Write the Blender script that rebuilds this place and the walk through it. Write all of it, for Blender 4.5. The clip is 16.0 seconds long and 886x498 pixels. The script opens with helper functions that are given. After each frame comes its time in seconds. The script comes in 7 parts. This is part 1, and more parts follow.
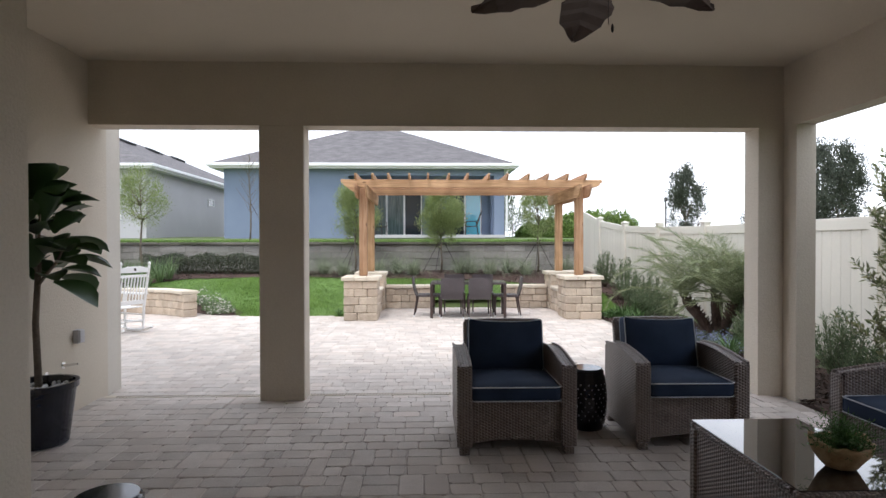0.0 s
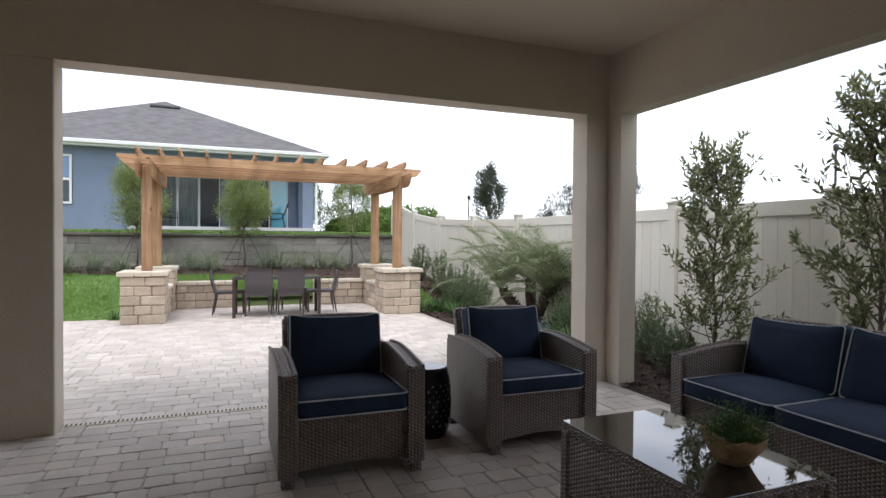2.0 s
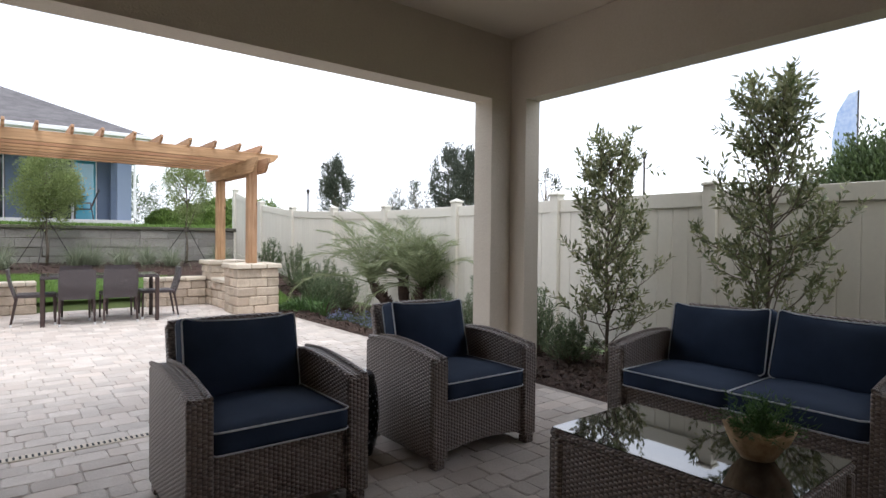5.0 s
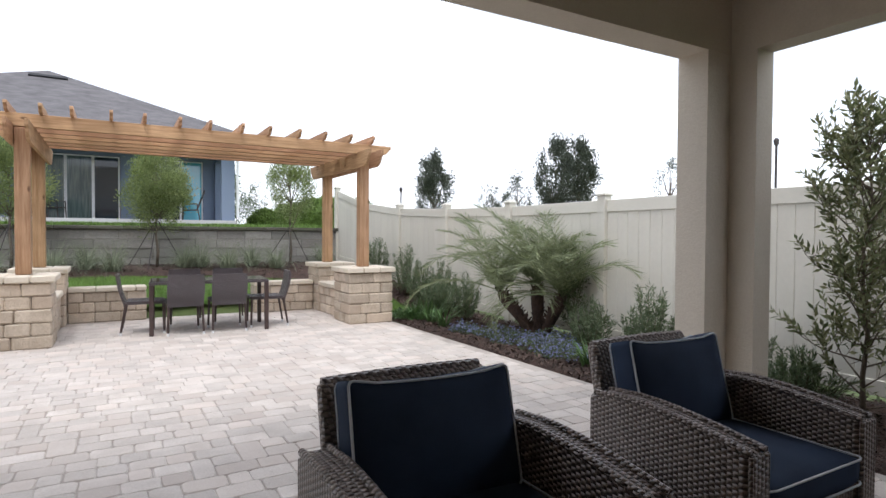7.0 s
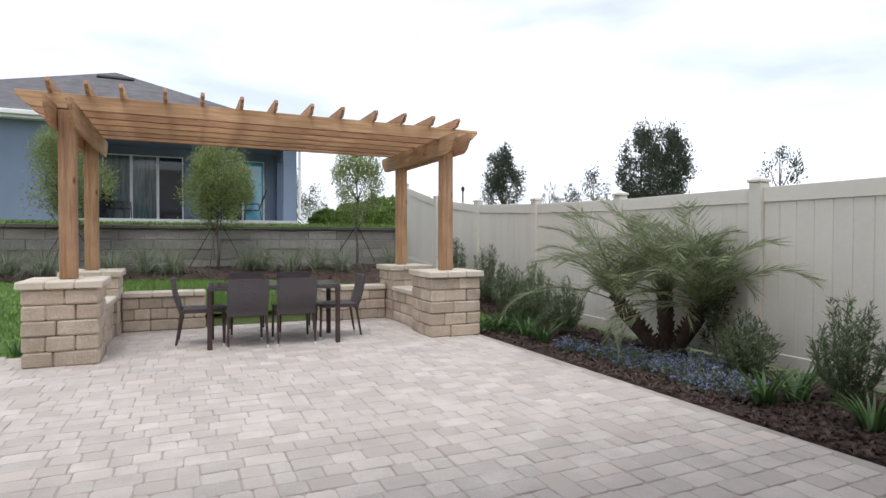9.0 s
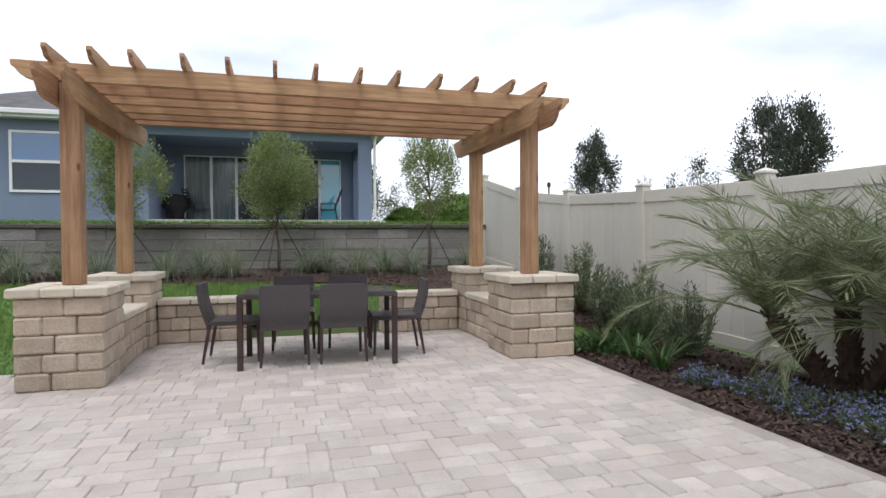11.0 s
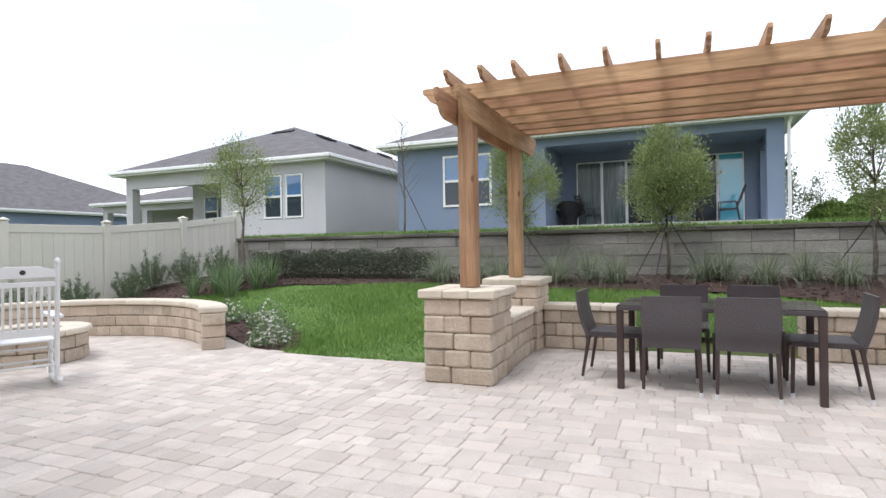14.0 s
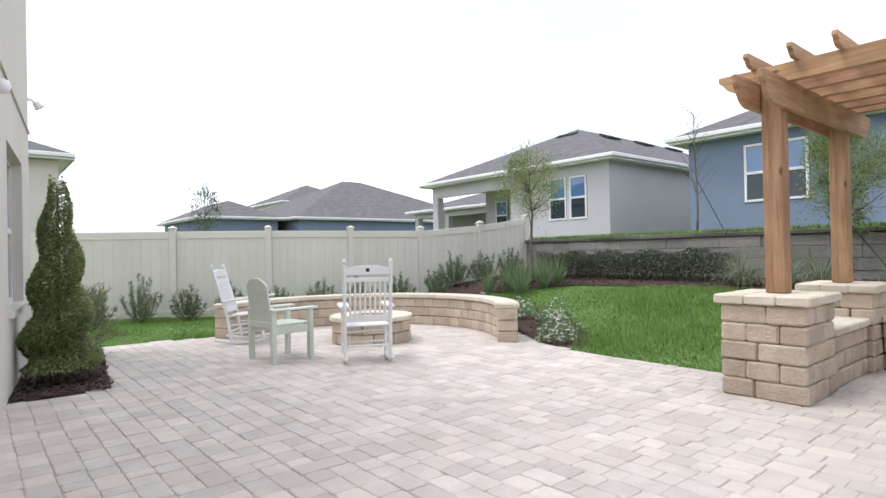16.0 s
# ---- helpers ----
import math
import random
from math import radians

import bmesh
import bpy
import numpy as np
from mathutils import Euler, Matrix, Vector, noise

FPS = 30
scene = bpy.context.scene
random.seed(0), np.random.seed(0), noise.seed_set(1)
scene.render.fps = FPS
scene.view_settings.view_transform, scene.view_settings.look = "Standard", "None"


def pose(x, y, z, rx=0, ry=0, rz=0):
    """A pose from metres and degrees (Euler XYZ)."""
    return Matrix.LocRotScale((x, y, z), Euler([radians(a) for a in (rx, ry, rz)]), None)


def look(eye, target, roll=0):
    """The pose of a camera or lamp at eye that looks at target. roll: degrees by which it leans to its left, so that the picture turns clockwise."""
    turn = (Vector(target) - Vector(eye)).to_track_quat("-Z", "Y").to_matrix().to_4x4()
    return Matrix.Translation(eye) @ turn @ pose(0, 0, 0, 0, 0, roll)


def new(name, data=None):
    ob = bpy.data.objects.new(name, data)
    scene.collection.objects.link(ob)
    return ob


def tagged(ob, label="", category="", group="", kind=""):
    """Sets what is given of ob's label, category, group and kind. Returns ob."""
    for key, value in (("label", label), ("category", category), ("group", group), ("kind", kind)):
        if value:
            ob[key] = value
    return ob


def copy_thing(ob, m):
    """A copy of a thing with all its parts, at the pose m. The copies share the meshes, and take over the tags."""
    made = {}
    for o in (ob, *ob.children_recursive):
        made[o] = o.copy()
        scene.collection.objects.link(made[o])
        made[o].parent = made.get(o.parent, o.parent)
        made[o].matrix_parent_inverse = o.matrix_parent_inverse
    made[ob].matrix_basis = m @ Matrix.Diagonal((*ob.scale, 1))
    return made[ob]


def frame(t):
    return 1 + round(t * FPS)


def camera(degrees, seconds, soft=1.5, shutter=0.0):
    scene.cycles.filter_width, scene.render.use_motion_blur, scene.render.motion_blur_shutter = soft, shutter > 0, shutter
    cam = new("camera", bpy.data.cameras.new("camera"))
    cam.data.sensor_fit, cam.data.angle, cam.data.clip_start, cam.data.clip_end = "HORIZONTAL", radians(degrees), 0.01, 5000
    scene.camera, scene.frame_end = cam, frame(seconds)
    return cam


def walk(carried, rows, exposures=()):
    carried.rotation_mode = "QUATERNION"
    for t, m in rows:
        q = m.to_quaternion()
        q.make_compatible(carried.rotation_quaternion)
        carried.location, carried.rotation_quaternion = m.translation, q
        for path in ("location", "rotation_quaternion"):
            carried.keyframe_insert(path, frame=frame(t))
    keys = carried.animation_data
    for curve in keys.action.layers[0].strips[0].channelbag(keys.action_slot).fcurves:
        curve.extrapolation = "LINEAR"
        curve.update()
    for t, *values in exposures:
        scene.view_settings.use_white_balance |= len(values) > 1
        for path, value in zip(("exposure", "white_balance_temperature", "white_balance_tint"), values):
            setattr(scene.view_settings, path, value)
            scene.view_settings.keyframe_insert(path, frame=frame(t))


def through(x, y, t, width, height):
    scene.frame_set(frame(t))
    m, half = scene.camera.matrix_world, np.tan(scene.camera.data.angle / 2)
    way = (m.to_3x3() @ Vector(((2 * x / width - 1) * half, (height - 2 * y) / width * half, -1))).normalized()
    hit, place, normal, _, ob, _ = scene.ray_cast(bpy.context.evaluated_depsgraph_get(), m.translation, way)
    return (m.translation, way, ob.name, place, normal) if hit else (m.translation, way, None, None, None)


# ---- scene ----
cam = camera(76.0, 16.0)
PATH = [
    (0, (0.883, 1.049, 1.487), (0.951, 3.047, 1.465), -0.1),
    (0.5, (0.877, 1.272, 1.479), (1.01, 3.267, 1.456), -0.0),
    (1, (0.868, 1.479, 1.444), (1.151, 3.459, 1.421), 0.2),
    (1.5, (0.838, 1.64, 1.416), (1.392, 3.561, 1.389), 0.4),
    (2, (0.825, 1.822, 1.366), (1.555, 3.684, 1.336), 0.4),
    (2.5, (0.753, 1.917, 1.335), (1.687, 3.685, 1.306), 0.6),
    (3, (0.61, 1.974, 1.321), (1.81, 3.573, 1.292), 0.8),
    (5.5, (0.51, 2.865, 1.286), (1.752, 4.432, 1.251), 0.6),
    (6, (0.509, 3.205, 1.293), (1.733, 4.787, 1.255), 0.4),
    (6.5, (0.602, 3.587, 1.296), (1.694, 5.261, 1.256), 0.3),
    (7, (0.634, 3.976, 1.318), (1.635, 5.706, 1.273), 0.3),
    (7.5, (0.688, 4.351, 1.3), (1.634, 6.112, 1.258), 0.3),
    (8, (0.78, 4.72, 1.287), (1.622, 6.534, 1.244), 0.2),
    (8.2, (0.743, 4.848, 1.275), (1.583, 6.663, 1.237), 0.2),
    (10.3, (1.142, 6.224, 1.275), (1.897, 8.075, 1.225), -0.1),
    (10.5, (1.261, 6.388, 1.247), (1.972, 8.257, 1.204), -0.1),
    (11, (1.394, 6.647, 1.22), (1.949, 8.568, 1.183), -0.3),
    (11.5, (1.508, 6.851, 1.212), (1.934, 8.805, 1.184), -0.4),
    (12, (1.537, 6.998, 1.218), (1.794, 8.981, 1.193), -0.6),
    (12.5, (1.556, 7.106, 1.221), (1.531, 9.106, 1.2), -0.7),
    (13, (1.533, 7.186, 1.213), (1.277, 9.169, 1.198), -0.9),
    (13.5, (1.493, 7.193, 1.218), (0.986, 9.127, 1.207), -1.0),
    (14, (1.468, 7.209, 1.221), (0.714, 9.061, 1.214), -1.0),
    (14.5, (1.466, 7.194, 1.221), (0.507, 8.949, 1.219), -1.1),
    (15, (1.447, 7.148, 1.22), (0.283, 8.775, 1.223), -1.1),
    (15.5, (1.48, 7.095, 1.227), (0.105, 8.547, 1.236), -1.3),
    (16, (1.545, 7.039, 1.231), (0.009, 8.32, 1.245), -1.2),
]
EXPOSURES = [(0.0, 0.64, 6040, 12), (2.0, 0.48, 6040, 12), (3.0, 0.40, 6040, 12), (5.5, 0.58, 6040, 12), (7.0, 0.40, 6040, 12), (8.0, 0.20, 6040, 12), (9.0, 0.06, 6040, 12), (11.0, -0.02, 6040, 12), (13.5, 0.35, 6040, 12), (16.0, 0.38, 6080, 12)]
walk(cam, [(t, look(eye, target, roll)) for t, eye, target, roll in PATH], EXPOSURES)

from mathutils import Quaternion

# ---- world, sun, exposure ----
world = bpy.data.worlds.new("world")
scene.world = world
world.use_nodes = True
wt = world.node_tree
wt.nodes.clear()
w_out = wt.nodes.new("ShaderNodeOutputWorld")
w_bg = wt.nodes.new("ShaderNodeBackground")
w_sky = wt.nodes.new("ShaderNodeTexSky")
w_sky.sky_type = 'NISHITA'
w_sky.sun_disc = False
w_sky.sun_elevation = radians(66)
w_sky.sun_rotation = radians(211)
w_sky.dust_density = 3.0
w_tc = wt.nodes.new("ShaderNodeTexCoord")
w_map = wt.nodes.new("ShaderNodeMapping")
w_map.inputs["Scale"].default_value = (1.0, 1.0, 3.2)
w_map.inputs["Rotation"].default_value = (0, 0, radians(-85))
w_noise = wt.nodes.new("ShaderNodeTexNoise")
w_noise.inputs["Scale"].default_value = 2.1
w_noise.inputs["Detail"].default_value = 5
w_ramp = wt.nodes.new("ShaderNodeMapRange")
w_ramp.inputs["From Min"].default_value = 0.36
w_ramp.inputs["From Max"].default_value = 0.62
w_ramp.inputs["To Min"].default_value = 0.50
w_ramp.inputs["To Max"].default_value = 1.0
w_mix = wt.nodes.new("ShaderNodeMix")
w_mix.data_type = 'RGBA'
w_mix.inputs[7].default_value = (9.6, 9.7, 9.9, 1)
wt.links.new(w_tc.outputs["Generated"], w_map.inputs["Vector"])
wt.links.new(w_map.outputs["Vector"], w_noise.inputs["Vector"])
wt.links.new(w_noise.outputs["Fac"], w_ramp.inputs["Value"])
wt.links.new(w_ramp.outputs["Result"], w_mix.inputs[0])
wt.links.new(w_sky.outputs["Color"], w_mix.inputs[6])
wt.links.new(w_mix.outputs[2], w_bg.inputs["Color"])
w_bg.inputs["Strength"].default_value = 0.14
wt.links.new(w_bg.outputs["Background"], w_out.inputs["Surface"])

sun_data = bpy.data.lights.new("sun", 'SUN')
sun_data.energy = 1.25
sun_data.angle = radians(20)
sun_data.color = (1.0, 0.96, 0.9)
sun = new("sun", sun_data)
sun.matrix_world = look((0, 0, 26), (6, 10, 0))


# ---- materials ----
def shader(name):
    m = bpy.data.materials.new(name)
    m.use_nodes = True
    t = m.node_tree
    return m, t, t.nodes["Principled BSDF"]


def mathn(t, op, a, b=None, c=None):
    n = t.nodes.new("ShaderNodeMath")
    n.operation = op
    for i, v in enumerate((a, b, c)):
        if v is None:
            continue
        if isinstance(v, (int, float)):
            n.inputs[i].default_value = v
        else:
            t.links.new(v, n.inputs[i])
    return n.outputs[0]


def mixc(t, fac, a, b, blend='MIX'):
    n = t.nodes.new("ShaderNodeMix")
    n.data_type = 'RGBA'
    n.blend_type = blend
    for i, v in ((0, fac), (6, a), (7, b)):
        if isinstance(v, (int, float)):
            n.inputs[i].default_value = v
        elif isinstance(v, tuple):
            n.inputs[i].default_value = (*v[:3], 1)
        else:
            t.links.new(v, n.inputs[i])
    return n.outputs[2]


def noisen(t, vec, scale, detail=4, rough=0.55, stretch=None):
    n = t.nodes.new("ShaderNodeTexNoise")
    n.inputs["Scale"].default_value = scale
    n.inputs["Detail"].default_value = detail
    n.inputs["Roughness"].default_value = rough
    if stretch:
        mp = t.nodes.new("ShaderNodeMapping")
        mp.inputs["Scale"].default_value = stretch
        t.links.new(vec, mp.inputs["Vector"])
        vec = mp.outputs["Vector"]
    t.links.new(vec, n.inputs["Vector"])
    return n.outputs["Fac"]


def ranged(t, v, a, b, lo, hi):
    n = t.nodes.new("ShaderNodeMapRange")
    t.links.new(v, n.inputs["Value"])
    for k, x in (("From Min", a), ("From Max", b), ("To Min", lo), ("To Max", hi)):
        n.inputs[k].default_value = x
    return n.outputs["Result"]


def bumped(t, bsdf, height, strength, dist):
    b = t.nodes.new("ShaderNodeBump")
    b.inputs["Strength"].default_value = strength
    b.inputs["Distance"].default_value = dist
    t.links.new(height, b.inputs["Height"])
    t.links.new(b.outputs["Normal"], bsdf.inputs["Normal"])


def surface(name, c1, c2, rough=0.8, big=1.2, fine=40.0, bump=0.4, dist=0.004, rand=0.0, third=None, metal=0.0,
            stretch=None, rvar=0.1, local=False, island=False, spec=0.5, stain=0.0):
    """Two tones mixed by a broad and a fine noise, with a random tint for each piece and a fine relief."""
    m, t, p = shader(name)
    if local:
        vec = t.nodes.new("ShaderNodeTexCoord").outputs["Object"]
    else:
        vec = t.nodes.new("ShaderNodeNewGeometry").outputs["Position"]
    nb = noisen(t, vec, big, 5, 0.6, stretch)
    nf = noisen(t, vec, fine, 4, 0.6, stretch)
    fac = ranged(t, mathn(t, 'ADD', mathn(t, 'MULTIPLY', nb, 0.6), mathn(t, 'MULTIPLY', nf, 0.4)), 0.36, 0.64, 0, 1)
    col = mixc(t, fac, c1, c2)
    if rand:
        r1 = t.nodes.new("ShaderNodeObjectInfo").outputs["Random"]
        if island:
            r2 = t.nodes.new("ShaderNodeNewGeometry").outputs["Random Per Island"]
            r1 = mathn(t, 'FRACT', mathn(t, 'ADD', r1, r2))
        if third:
            col = mixc(t, ranged(t, r1, 0.45, 1.0, 0, 0.75), col, third)
        r3 = mathn(t, 'FRACT', mathn(t, 'MULTIPLY', r1, 7.31))
        v = ranged(t, r3, 0, 1, 1 - rand, 1 + rand)
        h = t.nodes.new("ShaderNodeHueSaturation")
        t.links.new(v, h.inputs["Value"])
        t.links.new(col, h.inputs["Color"])
        col = h.outputs["Color"]
    if stain:
        ns = noisen(t, vec, 0.55, 6, 0.65)
        col = mixc(t, ranged(t, ns, 0.5, 0.72, 0, stain), col, tuple(x * 0.62 for x in c1))
    t.links.new(col, p.inputs["Base Color"])
    t.links.new(ranged(t, nf, 0.3, 0.7, rough - rvar, min(1, rough + rvar)), p.inputs["Roughness"])
    p.inputs["Metallic"].default_value = metal
    p.inputs["Specular IOR Level"].default_value = spec
    if bump:
        bumped(t, p, nf, bump, dist)
    return m


def wood_material(name, c1, c2, axis):
    m, t, p = shader(name)
    vec = t.nodes.new("ShaderNodeTexCoord").outputs["Object"]
    st = [14.0, 14.0, 14.0]
    st["xyz".index(axis)] = 0.9
    g = noisen(t, vec, 2.2, 6, 0.65, tuple(st))
    b = noisen(t, vec, 1.3, 3, 0.5)
    col = mixc(t, ranged(t, g, 0.36, 0.64, 0, 1), c1, c2)
    col = mixc(t, ranged(t, b, 0.40, 0.62, 0, 0.55), col, tuple(x * 0.7 for x in c1))
    v = t.nodes.new("ShaderNodeTexVoronoi")
    v.inputs["Scale"].default_value = 2.3
    sq = t.nodes.new("ShaderNodeMapping")
    s2 = [2.2, 2.2, 2.2]
    s2["xyz".index(axis)] = 1.0
    sq.inputs["Scale"].default_value = s2
    t.links.new(vec, sq.inputs["Vector"])
    t.links.new(sq.outputs["Vector"], v.inputs["Vector"])
    knot = ranged(t, v.outputs["Distance"], 0.05, 0.11, 0.8, 0)
    col = mixc(t, knot, col, (0.09, 0.035, 0.012))
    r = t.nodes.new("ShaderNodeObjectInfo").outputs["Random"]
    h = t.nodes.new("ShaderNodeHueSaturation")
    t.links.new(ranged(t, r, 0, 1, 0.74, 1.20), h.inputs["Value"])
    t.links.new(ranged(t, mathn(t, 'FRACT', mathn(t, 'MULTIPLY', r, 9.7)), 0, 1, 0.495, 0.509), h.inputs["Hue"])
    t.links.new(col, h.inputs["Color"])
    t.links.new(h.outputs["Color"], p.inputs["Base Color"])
    p.inputs["Roughness"].default_value = 0.72
    bumped(t, p, g, 0.35, 0.003)
    return m


def wicker_material(name, c1, c2, pitch=0.011, column=0.026):
    """Flat strands woven over and under upright ribs."""
    m, t, p = shader(name)
    vec = t.nodes.new("ShaderNodeTexCoord").outputs["Object"]
    s = t.nodes.new("ShaderNodeSeparateXYZ")
    t.links.new(vec, s.inputs[0])
    nrm = t.nodes.new("ShaderNodeSeparateXYZ")
    t.links.new(t.nodes.new("ShaderNodeTexCoord").outputs["Normal"], nrm.inputs[0])
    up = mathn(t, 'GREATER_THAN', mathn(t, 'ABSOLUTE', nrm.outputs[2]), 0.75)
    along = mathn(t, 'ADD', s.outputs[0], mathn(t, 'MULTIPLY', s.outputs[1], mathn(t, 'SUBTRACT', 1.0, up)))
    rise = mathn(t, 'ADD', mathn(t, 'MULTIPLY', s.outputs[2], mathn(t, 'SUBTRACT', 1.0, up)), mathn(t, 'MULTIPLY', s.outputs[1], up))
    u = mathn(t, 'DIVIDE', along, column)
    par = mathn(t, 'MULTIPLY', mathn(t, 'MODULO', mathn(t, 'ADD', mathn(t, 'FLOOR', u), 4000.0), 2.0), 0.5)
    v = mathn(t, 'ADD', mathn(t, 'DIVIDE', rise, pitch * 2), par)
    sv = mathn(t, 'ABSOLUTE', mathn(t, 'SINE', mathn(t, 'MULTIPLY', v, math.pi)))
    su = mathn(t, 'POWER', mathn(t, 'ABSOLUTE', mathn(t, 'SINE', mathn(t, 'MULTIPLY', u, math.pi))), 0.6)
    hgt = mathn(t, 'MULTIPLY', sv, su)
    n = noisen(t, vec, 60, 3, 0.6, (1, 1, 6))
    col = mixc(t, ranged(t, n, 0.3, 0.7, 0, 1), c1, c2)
    # Shade in the gaps between strands is mixed into the colour.
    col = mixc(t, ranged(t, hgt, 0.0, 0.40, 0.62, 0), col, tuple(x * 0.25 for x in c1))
    t.links.new(col, p.inputs["Base Color"])
    p.inputs["Roughness"].default_value = 0.34
    p.inputs["Specular IOR Level"].default_value = 0.75
    bumped(t, p, hgt, 1.0, 0.007)
    return m


M_STUCCO = surface("beige_stucco", (0.56, 0.495, 0.40), (0.64, 0.575, 0.48), 0.9, 0.7, 55, 0.55, 0.008, stain=0.12)
M_CEIL = surface("beige_ceiling_paint", (0.56, 0.495, 0.395), (0.61, 0.545, 0.435), 0.9, 0.5, 80, 0.12, 0.002)
M_STUCCO_PALE = surface("pale_stucco", (0.58, 0.54, 0.47), (0.66, 0.62, 0.55), 0.9, 0.6, 50, 0.5, 0.006)
M_PAVER = surface("paver_concrete", (0.455, 0.405, 0.360), (0.615, 0.560, 0.508), 0.86, 3.5, 70, 0.6, 0.006, rand=0.12,
                  third=(0.535, 0.462, 0.405), island=True, stain=0.22)
M_SAND = surface("joint_sand", (0.33, 0.288, 0.252), (0.50, 0.445, 0.395), 0.95, 3, 120, 0.5, 0.003)
M_BLOCK = surface("buff_concrete_block", (0.415, 0.338, 0.256), (0.640, 0.548, 0.440), 0.88, 5.0, 45, 1.0, 0.012, rand=0.15,
                  third=(0.52, 0.415, 0.32), stain=0.22)
M_CAPSTONE = surface("buff_cap_stone", (0.58, 0.51, 0.41), (0.68, 0.61, 0.50), 0.85, 3.0, 45, 0.45, 0.005, rand=0.1, stain=0.1)
M_MORTAR = surface("dark_joint", (0.20, 0.16, 0.12), (0.28, 0.23, 0.18), 0.95, 4, 60, 0.3)
M_GREYBLOCK = surface("grey_wall_block", (0.225, 0.213, 0.194), (0.415, 0.395, 0.362), 0.92, 1.3, 30, 1.0, 0.02, rand=0.16,
                      third=(0.25, 0.25, 0.215), stain=0.6, stretch=(0.5, 1, 1.6))
M_MOSSCAP = surface("mossy_cap_block", (0.085, 0.080, 0.062), (0.200, 0.190, 0.155), 0.95, 1.6, 30, 1.0, 0.02, rand=0.2,
                    third=(0.085, 0.105, 0.045), stain=0.6, stretch=(0.5, 1, 1.6))
M_VINYL = surface("tan_vinyl", (0.64, 0.615, 0.54), (0.70, 0.67, 0.59), 0.55, 0.6, 25, 0.08, 0.002, rand=0.03)
M_MULCH = surface("brown_mulch", (0.034, 0.021, 0.016), (0.118, 0.066, 0.049), 0.95, 9, 55, 1.0, 0.03)
M_CHIP = surface("mulch_chip", (0.034, 0.022, 0.017), (0.110, 0.072, 0.056), 0.95, 9, 60, 0.5, 0.003, rand=0.4, island=True)
M_SOIL = surface("lawn_soil", (0.085, 0.155, 0.032), (0.125, 0.22, 0.05), 0.95, 1.2, 70, 0.8, 0.02)
M_GRASS = surface("grass_blade", (0.135, 0.238, 0.045), (0.225, 0.360, 0.085), 0.55, 0.7, 5, 0.0, rand=0.25, island=True)
M_FARGRASS = surface("far_grass", (0.07, 0.11, 0.03), (0.13, 0.16, 0.05), 0.95, 0.3, 8, 0.6, 0.03)
M_BLUE = surface("blue_stucco", (0.172, 0.214, 0.300), (0.212, 0.260, 0.348), 0.9, 0.5, 30, 0.4, 0.006)
M_GREYHOUSE = surface("grey_stucco", (0.480, 0.468, 0.480), (0.545, 0.532, 0.545), 0.9, 0.4, 30, 0.4, 0.006)
M_SHINGLE = surface("grey_shingle", (0.085, 0.080, 0.082), (0.17, 0.16, 0.162), 0.95, 2.2, 22, 0.8, 0.02, stretch=(1, 1, 3))
M_WHITE = surface("white_paint", (0.74, 0.74, 0.73), (0.80, 0.80, 0.79), 0.4, 2, 40, 0.1, 0.001)
M_CREAM = surface("pale_sage_paint", (0.58, 0.62, 0.53), (0.66, 0.69, 0.60), 0.4, 2, 40, 0.1, 0.001)
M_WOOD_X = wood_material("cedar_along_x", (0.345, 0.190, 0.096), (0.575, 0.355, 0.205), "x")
M_WOOD_Y = wood_material("cedar_along_y", (0.345, 0.190, 0.096), (0.575, 0.355, 0.205), "y")
M_WOOD_Z = wood_material("cedar_along_z", (0.345, 0.190, 0.096), (0.575, 0.355, 0.205), "z")
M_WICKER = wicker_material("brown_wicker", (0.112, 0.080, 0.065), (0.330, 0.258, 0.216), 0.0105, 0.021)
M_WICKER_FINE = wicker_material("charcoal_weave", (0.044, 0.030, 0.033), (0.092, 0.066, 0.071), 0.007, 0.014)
M_LEG = surface("brown_metal", (0.042, 0.026, 0.024), (0.072, 0.047, 0.043), 0.4, 4, 60, 0.1, 0.001)
M_COVER = surface("black_cover_cloth", (0.016, 0.015, 0.016), (0.030, 0.028, 0.029), 0.9, 3, 80, 0.4, 0.004)
M_FRAME = surface("dark_metal", (0.030, 0.023, 0.022), (0.054, 0.042, 0.040), 0.45, 4, 60, 0.1, 0.001)
M_NAVY = surface("navy_fabric", (0.019, 0.032, 0.062), (0.031, 0.050, 0.092), 0.85, 3, 900, 0.25, 0.0006, local=True, spec=0.3)
M_PIPING = surface("pale_piping", (0.55, 0.58, 0.62), (0.66, 0.69, 0.72), 0.8, 5, 300, 0.1, 0.0005)
M_GLAZE = surface("navy_glaze", (0.006, 0.008, 0.018), (0.010, 0.014, 0.028), 0.12, 4, 30, 0.05, 0.001, rvar=0.04, spec=0.6)
M_BARK = surface("grey_bark", (0.10, 0.08, 0.06), (0.22, 0.18, 0.14), 0.95, 4, 40, 0.8, 0.01)
M_PALMBARK = surface("palm_bark", (0.030, 0.018, 0.013), (0.085, 0.05, 0.036), 0.95, 9, 50, 1.0, 0.02)


